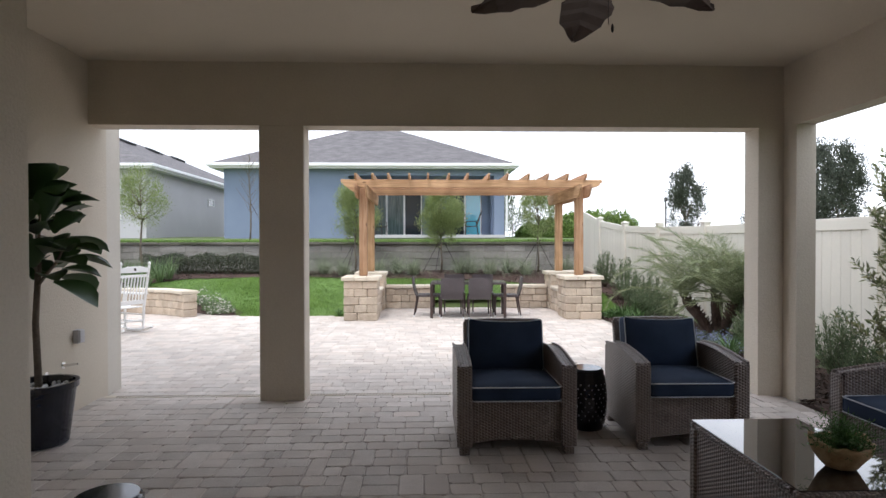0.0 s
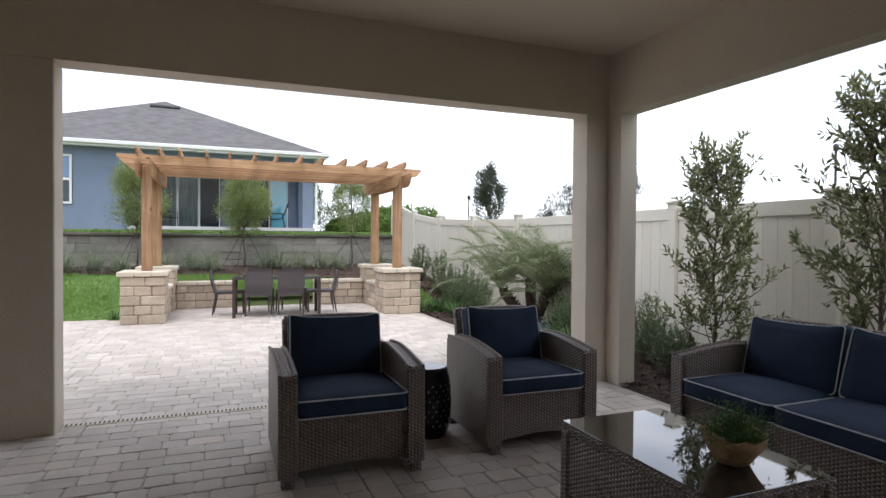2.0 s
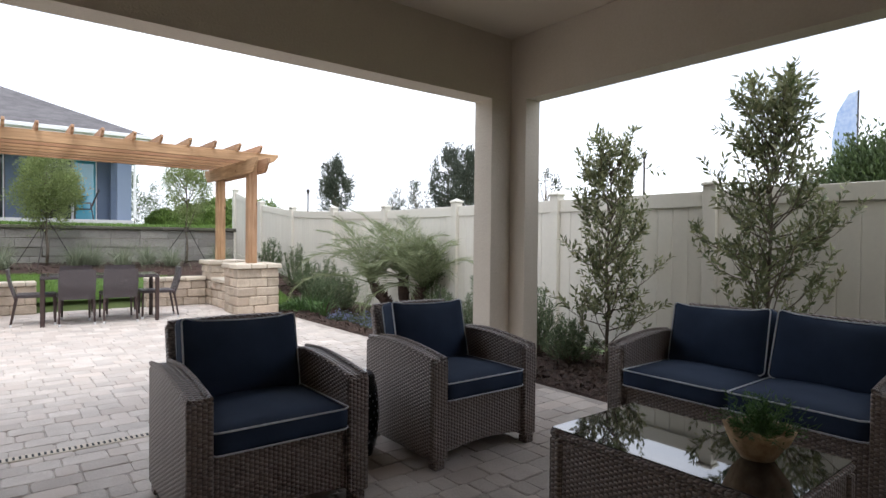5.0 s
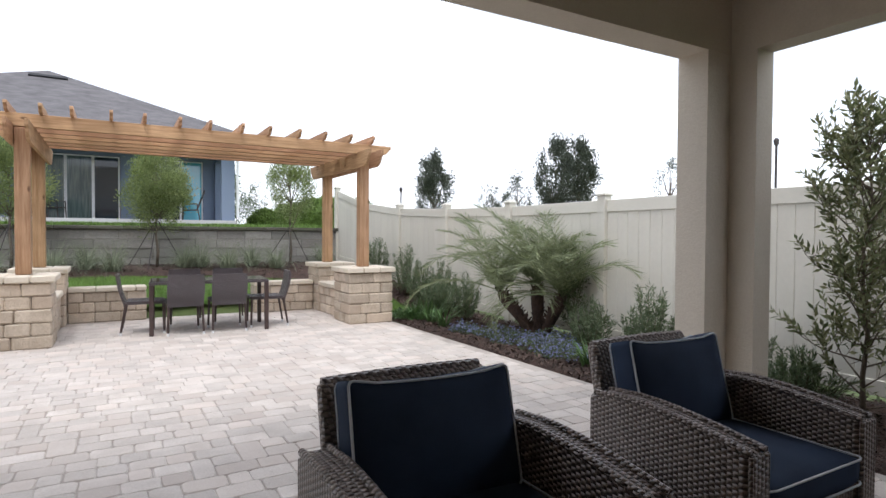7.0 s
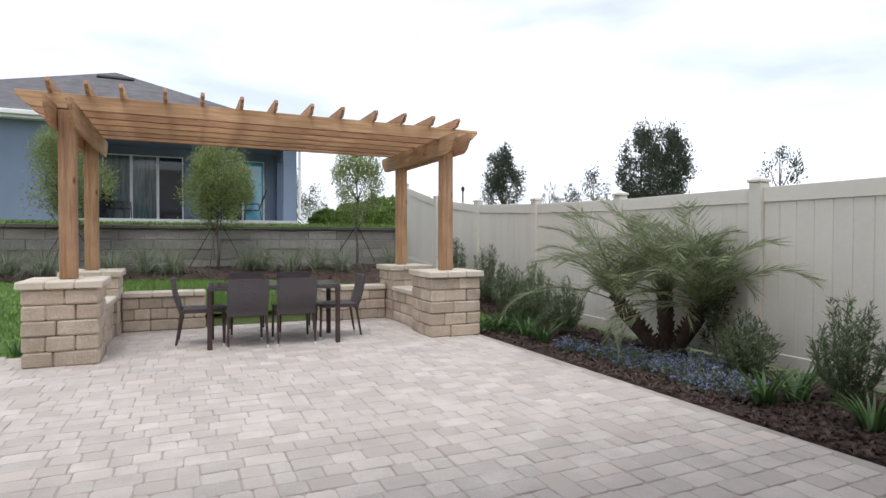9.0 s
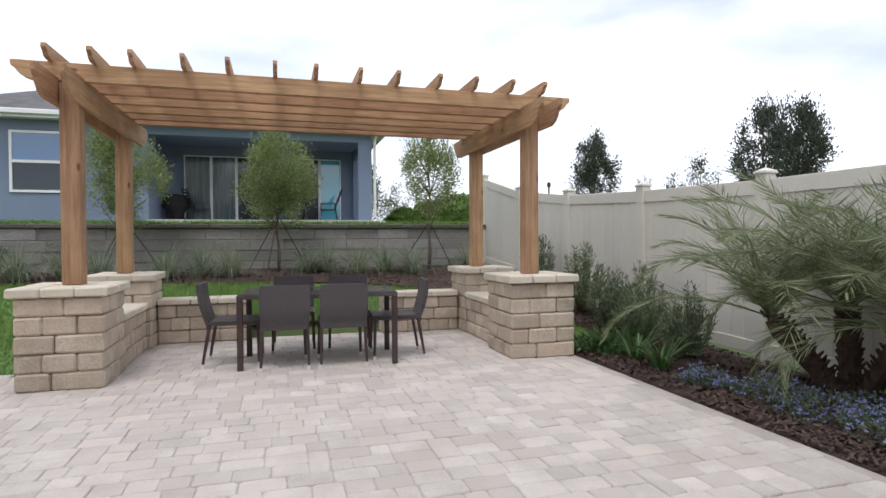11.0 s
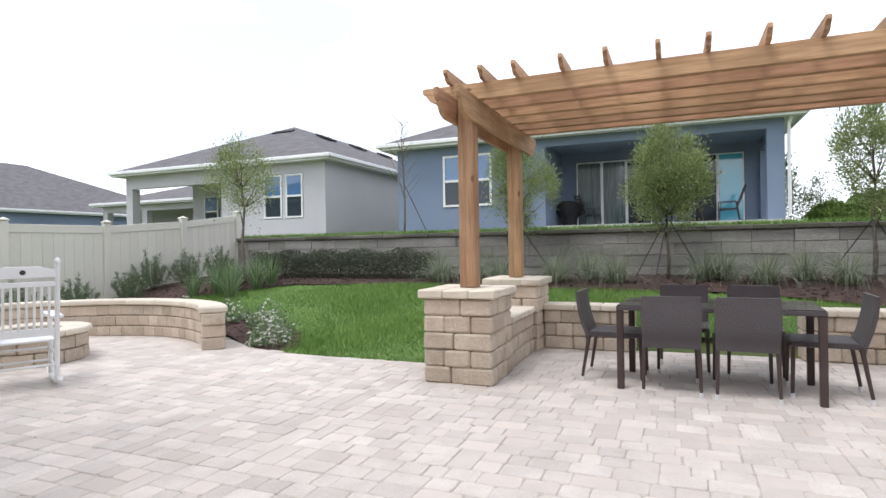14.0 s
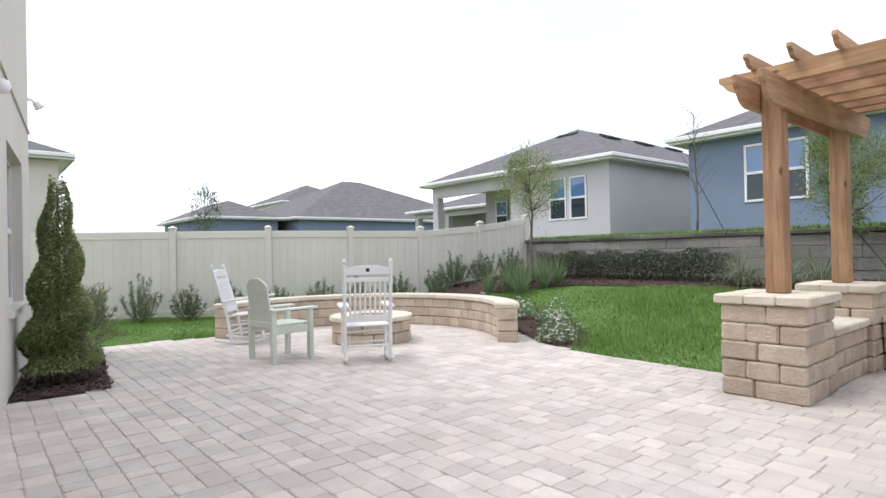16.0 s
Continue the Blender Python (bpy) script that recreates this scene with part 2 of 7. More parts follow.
def leaf_material(name, c1, c2, rough=0.5, var=0.35, through=0.25):
    m, t, p = shader(name)
    r = t.nodes.new("ShaderNodeNewGeometry").outputs["Random Per Island"]
    col = mixc(t, r, c1, c2)
    r2 = mathn(t, 'FRACT', mathn(t, 'MULTIPLY', r, 13.7))
    h = t.nodes.new("ShaderNodeHueSaturation")
    t.links.new(ranged(t, r2, 0, 1, 1 - var, 1 + var), h.inputs["Value"])
    t.links.new(col, h.inputs["Color"])
    t.links.new(h.outputs["Color"], p.inputs["Base Color"])
    p.inputs["Roughness"].default_value = rough
    tr = t.nodes.new("ShaderNodeBsdfTranslucent")
    t.links.new(h.outputs["Color"], tr.inputs["Color"])
    mx = t.nodes.new("ShaderNodeMixShader")
    mx.inputs[0].default_value = through
    t.links.new(p.outputs[0], mx.inputs[1])
    t.links.new(tr.outputs[0], mx.inputs[2])
    t.links.new(mx.outputs[0], t.nodes["Material Output"].inputs["Surface"])
    return m


M_LEAF_OAK = leaf_material("oak_leaf", (0.170, 0.225, 0.080), (0.320, 0.375, 0.150), 0.5, 0.3, 0.35)
M_LEAF_SHRUB = leaf_material("shrub_leaf", (0.125, 0.160, 0.070), (0.320, 0.325, 0.175), 0.38, 0.3, 0.35)
M_LEAF_DARK = leaf_material("dark_leaf", (0.055, 0.085, 0.032), (0.115, 0.155, 0.060), 0.45)
M_LEAF_FAR = leaf_material("far_leaf", (0.060, 0.074, 0.054), (0.115, 0.130, 0.094), 0.5, 0.3, 0.3)
M_LEAF_TOPIARY = leaf_material("topiary_leaf", (0.200, 0.245, 0.100), (0.340, 0.390, 0.175), 0.5, 0.35, 0.4)
M_TWIG = surface("brown_twig", (0.10, 0.075, 0.05), (0.19, 0.145, 0.10), 0.9, 6, 60, 0.3, 0.002)
M_LEAF_FIG = leaf_material("fig_leaf", (0.018, 0.042, 0.014), (0.045, 0.085, 0.026), 0.35)
M_LEAF_PALM = leaf_material("palm_leaf", (0.145, 0.180, 0.085), (0.310, 0.345, 0.190), 0.40, 0.35, 0.35)
M_LEAF_BLUE = leaf_material("grey_green_needle", (0.095, 0.135, 0.070), (0.190, 0.240, 0.130), 0.6, 0.3, 0.35)
M_LEAF_BUSH = leaf_material("bush_leaf", (0.120, 0.190, 0.045), (0.240, 0.340, 0.090), 0.5)
M_LEAF_LILY = leaf_material("strap_leaf", (0.070, 0.140, 0.040), (0.130, 0.220, 0.080), 0.45)
M_LEAF_HEDGE = leaf_material("hedge_leaf", (0.038, 0.052, 0.026), (0.082, 0.098, 0.052), 0.4)
M_LEAF_SWORD = leaf_material("sword_leaf", (0.125, 0.190, 0.085), (0.225, 0.300, 0.150), 0.5)
M_LEAF_TUFT = leaf_material("tuft_leaf", (0.200, 0.235, 0.155), (0.320, 0.350, 0.240), 0.6, 0.3, 0.4)
M_LEAF_FERN = leaf_material("fern_leaf", (0.055, 0.130, 0.030), (0.110, 0.210, 0.060), 0.5)
M_PETAL_BLUE = leaf_material("blue_petal", (0.22, 0.24, 0.48), (0.36, 0.38, 0.62), 0.6, 0.2)
M_PETAL_WHITE = leaf_material("white_petal", (0.70, 0.66, 0.60), (0.80, 0.78, 0.74), 0.6, 0.1)


def plain(name, col, rough=0.5, metal=0.0):
    m, t, p = shader(name)
    p.inputs["Base Color"].default_value = (*col, 1)
    p.inputs["Roughness"].default_value = rough
    p.inputs["Metallic"].default_value = metal
    return m


M_CAP = plain("steel_cap", (0.72, 0.72, 0.73), 0.4, 0.2)
M_CHROME = plain("chrome", (0.7, 0.7, 0.7), 0.25, 1.0)
M_DARKVENT = plain("vent_black", (0.02, 0.02, 0.022), 0.8)
M_PEBBLE = surface("white_pebble", (0.6, 0.6, 0.58), (0.75, 0.74, 0.72), 0.6, 9, 40, 0.1, 0.001, rand=0.1, island=True)


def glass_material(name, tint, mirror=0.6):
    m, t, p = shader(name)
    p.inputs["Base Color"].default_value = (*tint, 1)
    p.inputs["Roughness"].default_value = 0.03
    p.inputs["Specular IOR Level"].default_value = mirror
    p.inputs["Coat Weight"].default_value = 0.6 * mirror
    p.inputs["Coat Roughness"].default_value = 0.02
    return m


M_PANE = glass_material("dark_window_glass", (0.022, 0.034, 0.046), 0.5)
# Blue and teal base colours paint the sky's reflection into these two panes.
M_PANE_SKYTINT = glass_material("window_glass_painted_sky", (0.070, 0.170, 0.340), 1.0)
M_PANE_TEAL_SKYTINT = glass_material("teal_glass_painted_sky", (0.11, 0.43, 0.56), 1.0)
M_PANE_CURTAIN = surface("pane_with_curtain", (0.045, 0.075, 0.08), (0.16, 0.21, 0.21), 0.08, 1.5, 6, 0.0, stretch=(6, 1, 0.3), rvar=0.03, spec=0.8)
M_GLASSTOP = glass_material("glass_tabletop", (0.030, 0.026, 0.024), 0.9)


# ---- mesh helpers ----
def part(name, bm, material, parent=None, label="", smooth=False, kind=""):
    me = bpy.data.meshes.new(name)
    bmesh.ops.recalc_face_normals(bm, faces=bm.faces[:])
    bm.to_mesh(me)
    bm.free()
    me.materials.append(material)
    if smooth:
        me.polygons.foreach_set("use_smooth", [True] * len(me.polygons))
    ob = new(name, me)
    if parent:
        ob.parent = parent
    if label or kind:
        tagged(ob, label=label, kind=kind)
    return ob


def meshed(name, verts, faces, material, parent=None, kind="", smooth=False):
    me = bpy.data.meshes.new(name)
    me.from_pydata(verts, [], faces)
    me.materials.append(material)
    if smooth:
        me.polygons.foreach_set("use_smooth", [True] * len(me.polygons))
    ob = new(name, me)
    if parent:
        ob.parent = parent
    if kind:
        tagged(ob, kind=kind)
    return ob


def sharing(name, me, parent, m):
    ob = new(name, me)
    ob.parent = parent
    ob.matrix_basis = m
    return ob


def thing(name, m, label, category, group="", kind=""):
    ob = new(name)
    ob.empty_display_size = 0.1
    ob.matrix_world = m
    return tagged(ob, label, category, group, kind)


def block(bm, x0, x1, y0, y1, z0, z1, bev=0.0, seg=1):
    vs = [bm.verts.new((x, y, z)) for x in (x0, x1) for y in (y0, y1) for z in (z0, z1)]
    fs = [bm.faces.new([vs[i] for i in f]) for f in ((0, 1, 3, 2), (4, 6, 7, 5), (0, 4, 5, 1), (2, 3, 7, 6), (0, 2, 6, 4), (1, 5, 7, 3))]
    if bev:
        es = {e for f in fs for e in f.edges}
        bmesh.ops.bevel(bm, geom=list(es), offset=bev, segments=seg, affect='EDGES', profile=0.5)
    return vs


def box(x0, x1, y0, y1, z0, z1, bev=0.0, seg=1):
    bm = bmesh.new()
    block(bm, x0, x1, y0, y1, z0, z1, bev, seg)
    return bm


def tube(bm, pts, r, sides=8, closed=False, cap=True):
    """A round rod along points; r is one radius or one for each point."""
    pts = [Vector(p) for p in pts]
    n = len(pts)
    rs = r if isinstance(r, (list, tuple)) else [r] * n
    rings, ref = [], None
    for i, p in enumerate(pts):
        if closed:
            d = pts[(i + 1) % n] - pts[i - 1]
        else:
            d = pts[min(i + 1, n - 1)] - pts[max(i - 1, 0)]
        d.normalize()
        if ref is None:
            ref = Vector((0, 0, 1)) if abs(d.z) < 0.9 else Vector((1, 0, 0))
        a = (ref - d * ref.dot(d)).normalized()
        b = d.cross(a)
        ref = a
        rings.append([bm.verts.new(p + (a * math.cos(k * math.tau / sides) + b * math.sin(k * math.tau / sides)) * rs[i]) for k in range(sides)])
    for i in range(n if closed else n - 1):
        u, v = rings[i], rings[(i + 1) % n]
        for k in range(sides):
            bm.faces.new((u[k], u[(k + 1) % sides], v[(k + 1) % sides], v[k]))
    if cap and not closed:
        bm.faces.new(rings[0][::-1])
        bm.faces.new(rings[-1])
    return bm


def lathe(profile, sides=32):
    bm = bmesh.new()
    rings = [[bm.verts.new((r * math.cos(k * math.tau / sides), r * math.sin(k * math.tau / sides), z)) for k in range(sides)] for r, z in profile]
    for u, v in zip(rings, rings[1:]):
        for k in range(sides):
            bm.faces.new((u[k], u[(k + 1) % sides], v[(k + 1) % sides], v[k]))
    bm.faces.new(rings[0][::-1])
    bm.faces.new(rings[-1])
    return bm


def prism(outline, x0, x1, axis="x", bev=0.0):
    """A flat outline of (a, b) pairs pulled along an axis: x gives (y, z), y gives (x, z), z gives (x, y)."""
    bm = bmesh.new()

    def at(a, b, d):
        return {"x": (d, a, b), "y": (a, d, b), "z": (a, b, d)}[axis]
    u = [bm.verts.new(at(a, b, x0)) for a, b in outline]
    v = [bm.verts.new(at(a, b, x1)) for a, b in outline]
    bm.faces.new(u)
    bm.faces.new(v[::-1])
    n = len(u)
    for i in range(n):
        bm.faces.new((u[i], v[i], v[(i + 1) % n], u[(i + 1) % n]))
    if bev:
        bmesh.ops.bevel(bm, geom=bm.edges[:], offset=bev, segments=1, affect='EDGES')
    return bm


def ground_z(x, y):
    """The yard rises behind the paving, towards the retaining wall."""
    k = min(max((y - 12.75) / 4.6, 0.0), 1.0)
    rise = 0.66 * k * k * (3 - 2 * k)
    if x > 4.34:
        k2 = min(max((y - 11.5) / 6.0, 0.0), 1.0)
        rise = max(rise, 0.66 * k2 * k2 * (3 - 2 * k2))
    return rise


# ---- ground ----
def terrain():
    xs = [-60, -30, -20] + [-13 + 0.5 * i for i in range(40)] + [8, 14, 25, 45, 70]
    ys = [-30, -10, 0] + [3 + 0.5 * i for i in range(31)] + [18.1]
    vs, fs = [], []
    for y in ys:
        for x in xs:
            vs.append((x, y, -0.10 if -0.9 < x < 4.4 and y < 14.3 else ground_z(x, y) - 0.06))
    n = len(xs)
    for j in range(len(ys) - 1):
        for i in range(n - 1):
            fs.append((j * n + i, j * n + i + 1, (j + 1) * n + i + 1, (j + 1) * n + i))
    base = len(vs)
    far = [-400, -60, -30, 0, 30, 70, 400]
    fy = [18.1, 30, 60, 400]
    for y in fy:
        for x in far:
            vs.append((x, y, 1.51 if y < 19 else (1.80 if y < 100 else 1.0)))
    for j in range(len(fy) - 1):
        for i in range(len(far) - 1):
            fs.append((base + j * 7 + i, base + j * 7 + i + 1, base + (j + 1) * 7 + i + 1, base + (j + 1) * 7 + i))
    b2 = len(vs)
    for x, y in ((-400, -400), (400, -400), (400, -30), (-400, -30), (-400, 18.1), (-60, -30), (-60, 18.1), (70, -30), (70, 18.1), (400, 18.1)):
        vs.append((x, y, -0.08))
    fs += [(b2, b2 + 1, b2 + 2, b2 + 3), (b2 + 3, b2 + 5, b2 + 6, b2 + 4), (b2 + 7, b2 + 2, b2 + 9, b2 + 8)]
    return tagged(meshed("ground", vs, fs, M_FARGRASS), "rolling grass ground around the houses", "ground", kind="structure")


terrain()


def sheet(name, outline, dz, material, label, cat, step=0.25):
    """Ground cover that follows the slope, inside an outline of (x, y)."""
    bm = bmesh.new()
    bm.faces.new([bm.verts.new((x, y, 0)) for x, y in outline])
    xs, ys = [p[0] for p in outline], [p[1] for p in outline]
    x = math.floor(min(xs)) + step
    while x < max(xs):
        bmesh.ops.bisect_plane(bm, geom=bm.verts[:] + bm.edges[:] + bm.faces[:], plane_co=(x, 0, 0), plane_no=(1, 0, 0))
        x += step
    y = math.floor(min(ys)) + step
    while y < max(ys):
        bmesh.ops.bisect_plane(bm, geom=bm.verts[:] + bm.edges[:] + bm.faces[:], plane_co=(0, y, 0), plane_no=(0, 1, 0))
        y += step
    for v in bm.verts:
        v.co.z = ground_z(v.co.x, v.co.y) + dz + 0.012 * noise.noise(v.co * 2.1)
    return tagged(part(name, bm, material, smooth=True), label, cat, kind="structure")


LAWN = [(-12.4, 8.6), (-7.85, 8.5), (-7.6, 9.9), (-8.0, 11.0), (-7.9, 12.2), (-6.6, 14.1), (-4.3, 14.2), (-3.15, 13.3), (-2.95, 12.78), (-0.95, 12.6), (-0.6, 12.6),
        (-0.5, 14.3), (4.2, 14.3), (4.4, 12.5), (5.0, 12.5), (5.1, 14.2), (4.2, 15.3), (2.4, 16.0), (0.0, 16.1), (-2.5, 16.4), (-5.3, 16.2), (-6.6, 15.4), (-8.5, 14.0), (-10.4, 11.2)]
sheet("lawn", LAWN, -0.03, M_SOIL, "mown green lawn behind the paving", "lawn", 0.4)
BED_BACK = [(-8.3, 18.05), (-8.4, 16.3), (-8.9, 14.8), (-8.5, 14.0), (-6.6, 15.4), (-5.3, 16.2), (-2.5, 16.4), (0.0, 16.1), (2.4, 16.0), (4.2, 15.3), (5.1, 14.2), (5.9, 14.0), (5.9, 18.05)]
sheet("mulch_bed_back", BED_BACK, 0.0, M_MULCH, "dark brown mulch bed along the retaining wall", "flower bed", 0.5)
BED_RIGHT = [(4.36, 0.2), (6.0, 0.2), (6.0, 14.1), (5.1, 14.2), (5.0, 12.5), (4.4, 12.5)]
sheet("mulch_bed_side", BED_RIGHT, -0.02, M_MULCH, "dark mulch bed between paving and fence", "flower bed", 0.5)
BED_CURVE = [(-3.5, 12.9), (-2.95, 12.76), (-2.9, 13.1), (-3.3, 13.7), (-4.3, 14.2), (-6.6, 14.1), (-7.9, 12.2), (-7.6, 12.6), (-6.3, 13.75), (-4.6, 13.6)]
sheet("mulch_bed_curve", BED_CURVE, 0.0, M_MULCH, "mulch bed around the curved seat wall", "flower bed", 0.4)
BED_TOP = [(-7.75, 8.45), (-4.65, 8.06), (-4.7, 7.24), (-7.6, 7.57)]
sheet("mulch_bed_topiary", BED_TOP, 0.0, M_MULCH, "red-brown mulch bed at the foot of the house wall", "flower bed", 0.4)

# ---- house and covered patio ----
YI, YO, XI, XO, ZB, ZC = 6.42, 6.655, 4.36, 4.545, 2.588, 3.18


def structure(name, bm, material, label, cat="wall"):
    return tagged(part(name, bm, material), label, cat, kind="structure")


structure("ceiling", box(-2.5, XO, -0.2, YI, ZC, ZC + 0.15), M_CEIL, "smooth beige painted ceiling of the covered patio", "ceiling")
bm = bmesh.new()
block(bm, -2.22, XO, YI, YO, ZB, 3.9)
structure("beam_front", bm, M_STUCCO, "wide beige stucco beam over the patio opening", "beam")
structure("beam_side", box(XI, XO, 1.25, YI - 0.002, ZB, 3.9), M_STUCCO, "beige stucco beam on the fence side", "beam")
structure("column", box(-0.66, -0.24, YI + 0.002, YO + 0.01, -0.05, ZB + 0.002, 0.008), M_STUCCO, "square beige stucco column", "column")
bm = prism([(4.115, YO + 0.004), (4.115, YI + 0.004), (XI + 0.002, YI + 0.004), (XI + 0.002, 6.232), (XO + 0.003, 6.232), (XO + 0.003, YO + 0.004)], -0.05, ZB + 0.002, "z")
structure("corner_column", bm, M_STUCCO, "L-shaped beige stucco corner column", "column")
structure("wall_side", box(XI, XO, -0.2, 1.25, -0.05, 3.9), M_STUCCO, "beige stucco wall beside the patio")
structure("wall_left", box(-2.5, -2.22, 3.6, YO + 0.06, -0.05, 3.9), M_STUCCO, "textured beige stucco side wall")
structure("wall_near", box(-2.5, -1.02, -0.2, 3.85, -0.05, 3.9), M_STUCCO, "beige stucco wall corner by the door")
structure("wall_back", box(-1.02, XI, -0.35, -0.1, -0.05, 3.9), M_STUCCO, "beige stucco house wall behind the patio")

# Two unseen house masses, added to block sky light from the side fence.
structure("wall_upper", box(-2.22, XO, -0.35, 3.2, 3.902, 6.3), M_STUCCO, "unseen beige stucco upper storey, set back, added to shade the fence")
structure("wall_house_side", box(-2.5, XO, -14.0, -0.352, -0.05, 6.3), M_STUCCO, "unseen beige stucco house body behind the patio, added to shade the fence")

# house front beside the patio, with one window
FA, FB = Vector((-2.22, 6.96, 0)), Vector((-7.62, 7.64, 0))
FU = (FB - FA).normalized()
FN = Vector((-FU.y, FU.x, 0)) * -1
FLEN = (FB - FA).length


def on_front(u, z, d=0.0):
    p = FA + FU * u + FN * d
    return (p.x, p.y, z)


def front_block(bm, u0, u1, z0, z1, d0, d1):
    vs = [bm.verts.new(on_front(u, z, d)) for u in (u0, u1) for d in (d0, d1) for z in (z0, z1)]
    for f in ((0, 1, 3, 2), (4, 6, 7, 5), (0, 4, 5, 1), (2, 3, 7, 6), (0, 2, 6, 4), (1, 5, 7, 3)):
        bm.faces.new([vs[i] for i in f])


WU0, WU1, WZ0, WZ1 = 2.75, 4.35, 0.78, 2.35
bm = bmesh.new()
for u0, u1, z0, z1 in ((0, WU0, -0.05, 7), (WU1, FLEN, -0.05, 7), (WU0, WU1, -0.05, WZ0), (WU0, WU1, WZ1, 7)):
    front_block(bm, u0, u1, z0, z1, -0.3, 0.0)
structure("wall_front", bm, M_STUCCO_PALE, "pale stucco wall of the house")
bm = box(-2.5, -2.225, 6.72, 6.96, -0.05, 7)
structure("wall_return", bm, M_STUCCO_PALE, "short stucco return beside the patio")
bm = bmesh.new()
front_block(bm, -0.02, FLEN + 0.02, 2.9, 2.93, 0.002, 0.02)
structure("trim_band", bm, M_STUCCO_PALE, "thin stucco band along the house wall", "trim")
win = tagged(new("window_1"), "white sash window deep in the stucco wall", "window", kind="structure")
bm = bmesh.new()
for u0, u1, z0, z1 in ((WU0, WU0 + 0.05, WZ0, WZ1), (WU1 - 0.05, WU1, WZ0, WZ1), (WU0, WU1, WZ0, WZ0 + 0.05), (WU0, WU1, WZ1 - 0.05, WZ1), (WU0, WU1, 1.54, 1.60)):
    front_block(bm, u0, u1, z0, z1, -0.16, -0.10)
part("window_frame", bm, M_WHITE, win)
for z0, z1 in ((WZ0 + 0.05, 1.54), (1.60, WZ1 - 0.05)):
    bm = bmesh.new()
    front_block(bm, WU0 + 0.05, WU1 - 0.05, z0, z1, -0.135, -0.125)
    part("pane", bm, M_PANE, win)
bm = bmesh.new()
front_block(bm, WU0 - 0.04, WU1 + 0.04, WZ0 - 0.06, WZ0 - 0.002, -0.1, 0.04)
part("window_sill", bm, M_STUCCO_PALE, win)


# ---- neighbouring houses ----
def hip_roof(name, parent, x0, x1, y0, y1, z0, pitch=0.47, over=0.45, fascia=0.2, vents=True):
    x0, x1, y0, y1 = x0 - over, x1 + over, y0 - over, y1 + over
    w, d = x1 - x0, y1 - y0
    h = min(w, d) / 2
    if d >= w:
        r = [((x0 + x1) / 2, y0 + h), ((x0 + x1) / 2, y1 - h)]
    else:
        r = [(x0 + h, (y0 + y1) / 2), (x1 - h, (y0 + y1) / 2)]
    bm = bmesh.new()
    c = [bm.verts.new((x, y, z0 + fascia + 0.01)) for x, y in ((x0, y0), (x1, y0), (x1, y1), (x0, y1))]
    k = [bm.verts.new((x, y, z0 + fascia + h * pitch)) for x, y in r]
    if d >= w:
        fs = ((c[0], c[1], k[0]), (c[1], c[2], k[1], k[0]), (c[2], c[3], k[1]), (c[3], c[0], k[0], k[1]))
    else:
        fs = ((c[0], c[1], k[1], k[0]), (c[1], c[2], k[1]), (c[2], c[3], k[0], k[1]), (c[3], c[0], k[0]))
    for f in fs:
        bm.faces.new(f)
    bm.faces.new(c[::-1])
    roof = part(name, bm, M_SHINGLE, parent, "dark grey asphalt shingle roof")
    bm = bmesh.new()
    for a, b, e, g in ((x0, x1, y0, y0 + 0.04), (x0, x1, y1 - 0.04, y1), (x0, x0 + 0.04, y0 + 0.04, y1 - 0.04), (x1 - 0.04, x1, y0 + 0.04, y1 - 0.04)):
        block(bm, a, b, e, g, z0, z0 + fascia)
    block(bm, x0 + 0.05, x1 - 0.05, y0 + 0.05, y1 - 0.05, z0 + 0.02, z0 + 0.05)
    part("fascia", bm, M_WHITE, parent, "white fascia and soffit")
    bm = bmesh.new()
    for a, b, e, g in ((x0 - 0.1, x1 + 0.1, y0 - 0.11, y0 - 0.003), (x0 - 0.11, x0 - 0.003, y0, y1), (x1 + 0.003, x1 + 0.11, y0, y1)):
        block(bm, a, b, e, g, z0 + 0.07, z0 + fascia + 0.01, 0.02)
    part("gutter", bm, M_WHITE, parent, "white rain gutter")
    if not vents:
        return roof
    for i in range(3):
        bm = bmesh.new()
        yy, zz = y0 + h * 0.78 + i * 3.2, z0 + fascia + h * pitch * 0.80
        xx = (x0 + x1) / 2 + (w / 2) * 0.20
        vs = block(bm, -0.03, 0.55, -0.55, 0.55, 0.03, 0.13)
        sh = Matrix.Rotation(math.atan(pitch), 4, 'Y')
        for v in bm.verts:
            v.co = sh @ v.co + Vector((xx, yy + 2.0, zz))
        part("roof_vent", bm, M_DARKVENT, roof)
    bm = bmesh.new()
    block(bm, -0.6, 0.6, -0.02, 0.3, 0.01, 0.07)
    sh = Matrix.Rotation(math.atan(pitch), 4, 'X')
    for v in bm.verts:
        v.co = sh @ v.co + Vector(((x0 + x1) / 2 + 0.1, y0 + h * 0.80, z0 + fascia + h * pitch * 0.80))
    part("roof_vent", bm, M_DARKVENT, roof)
    return roof


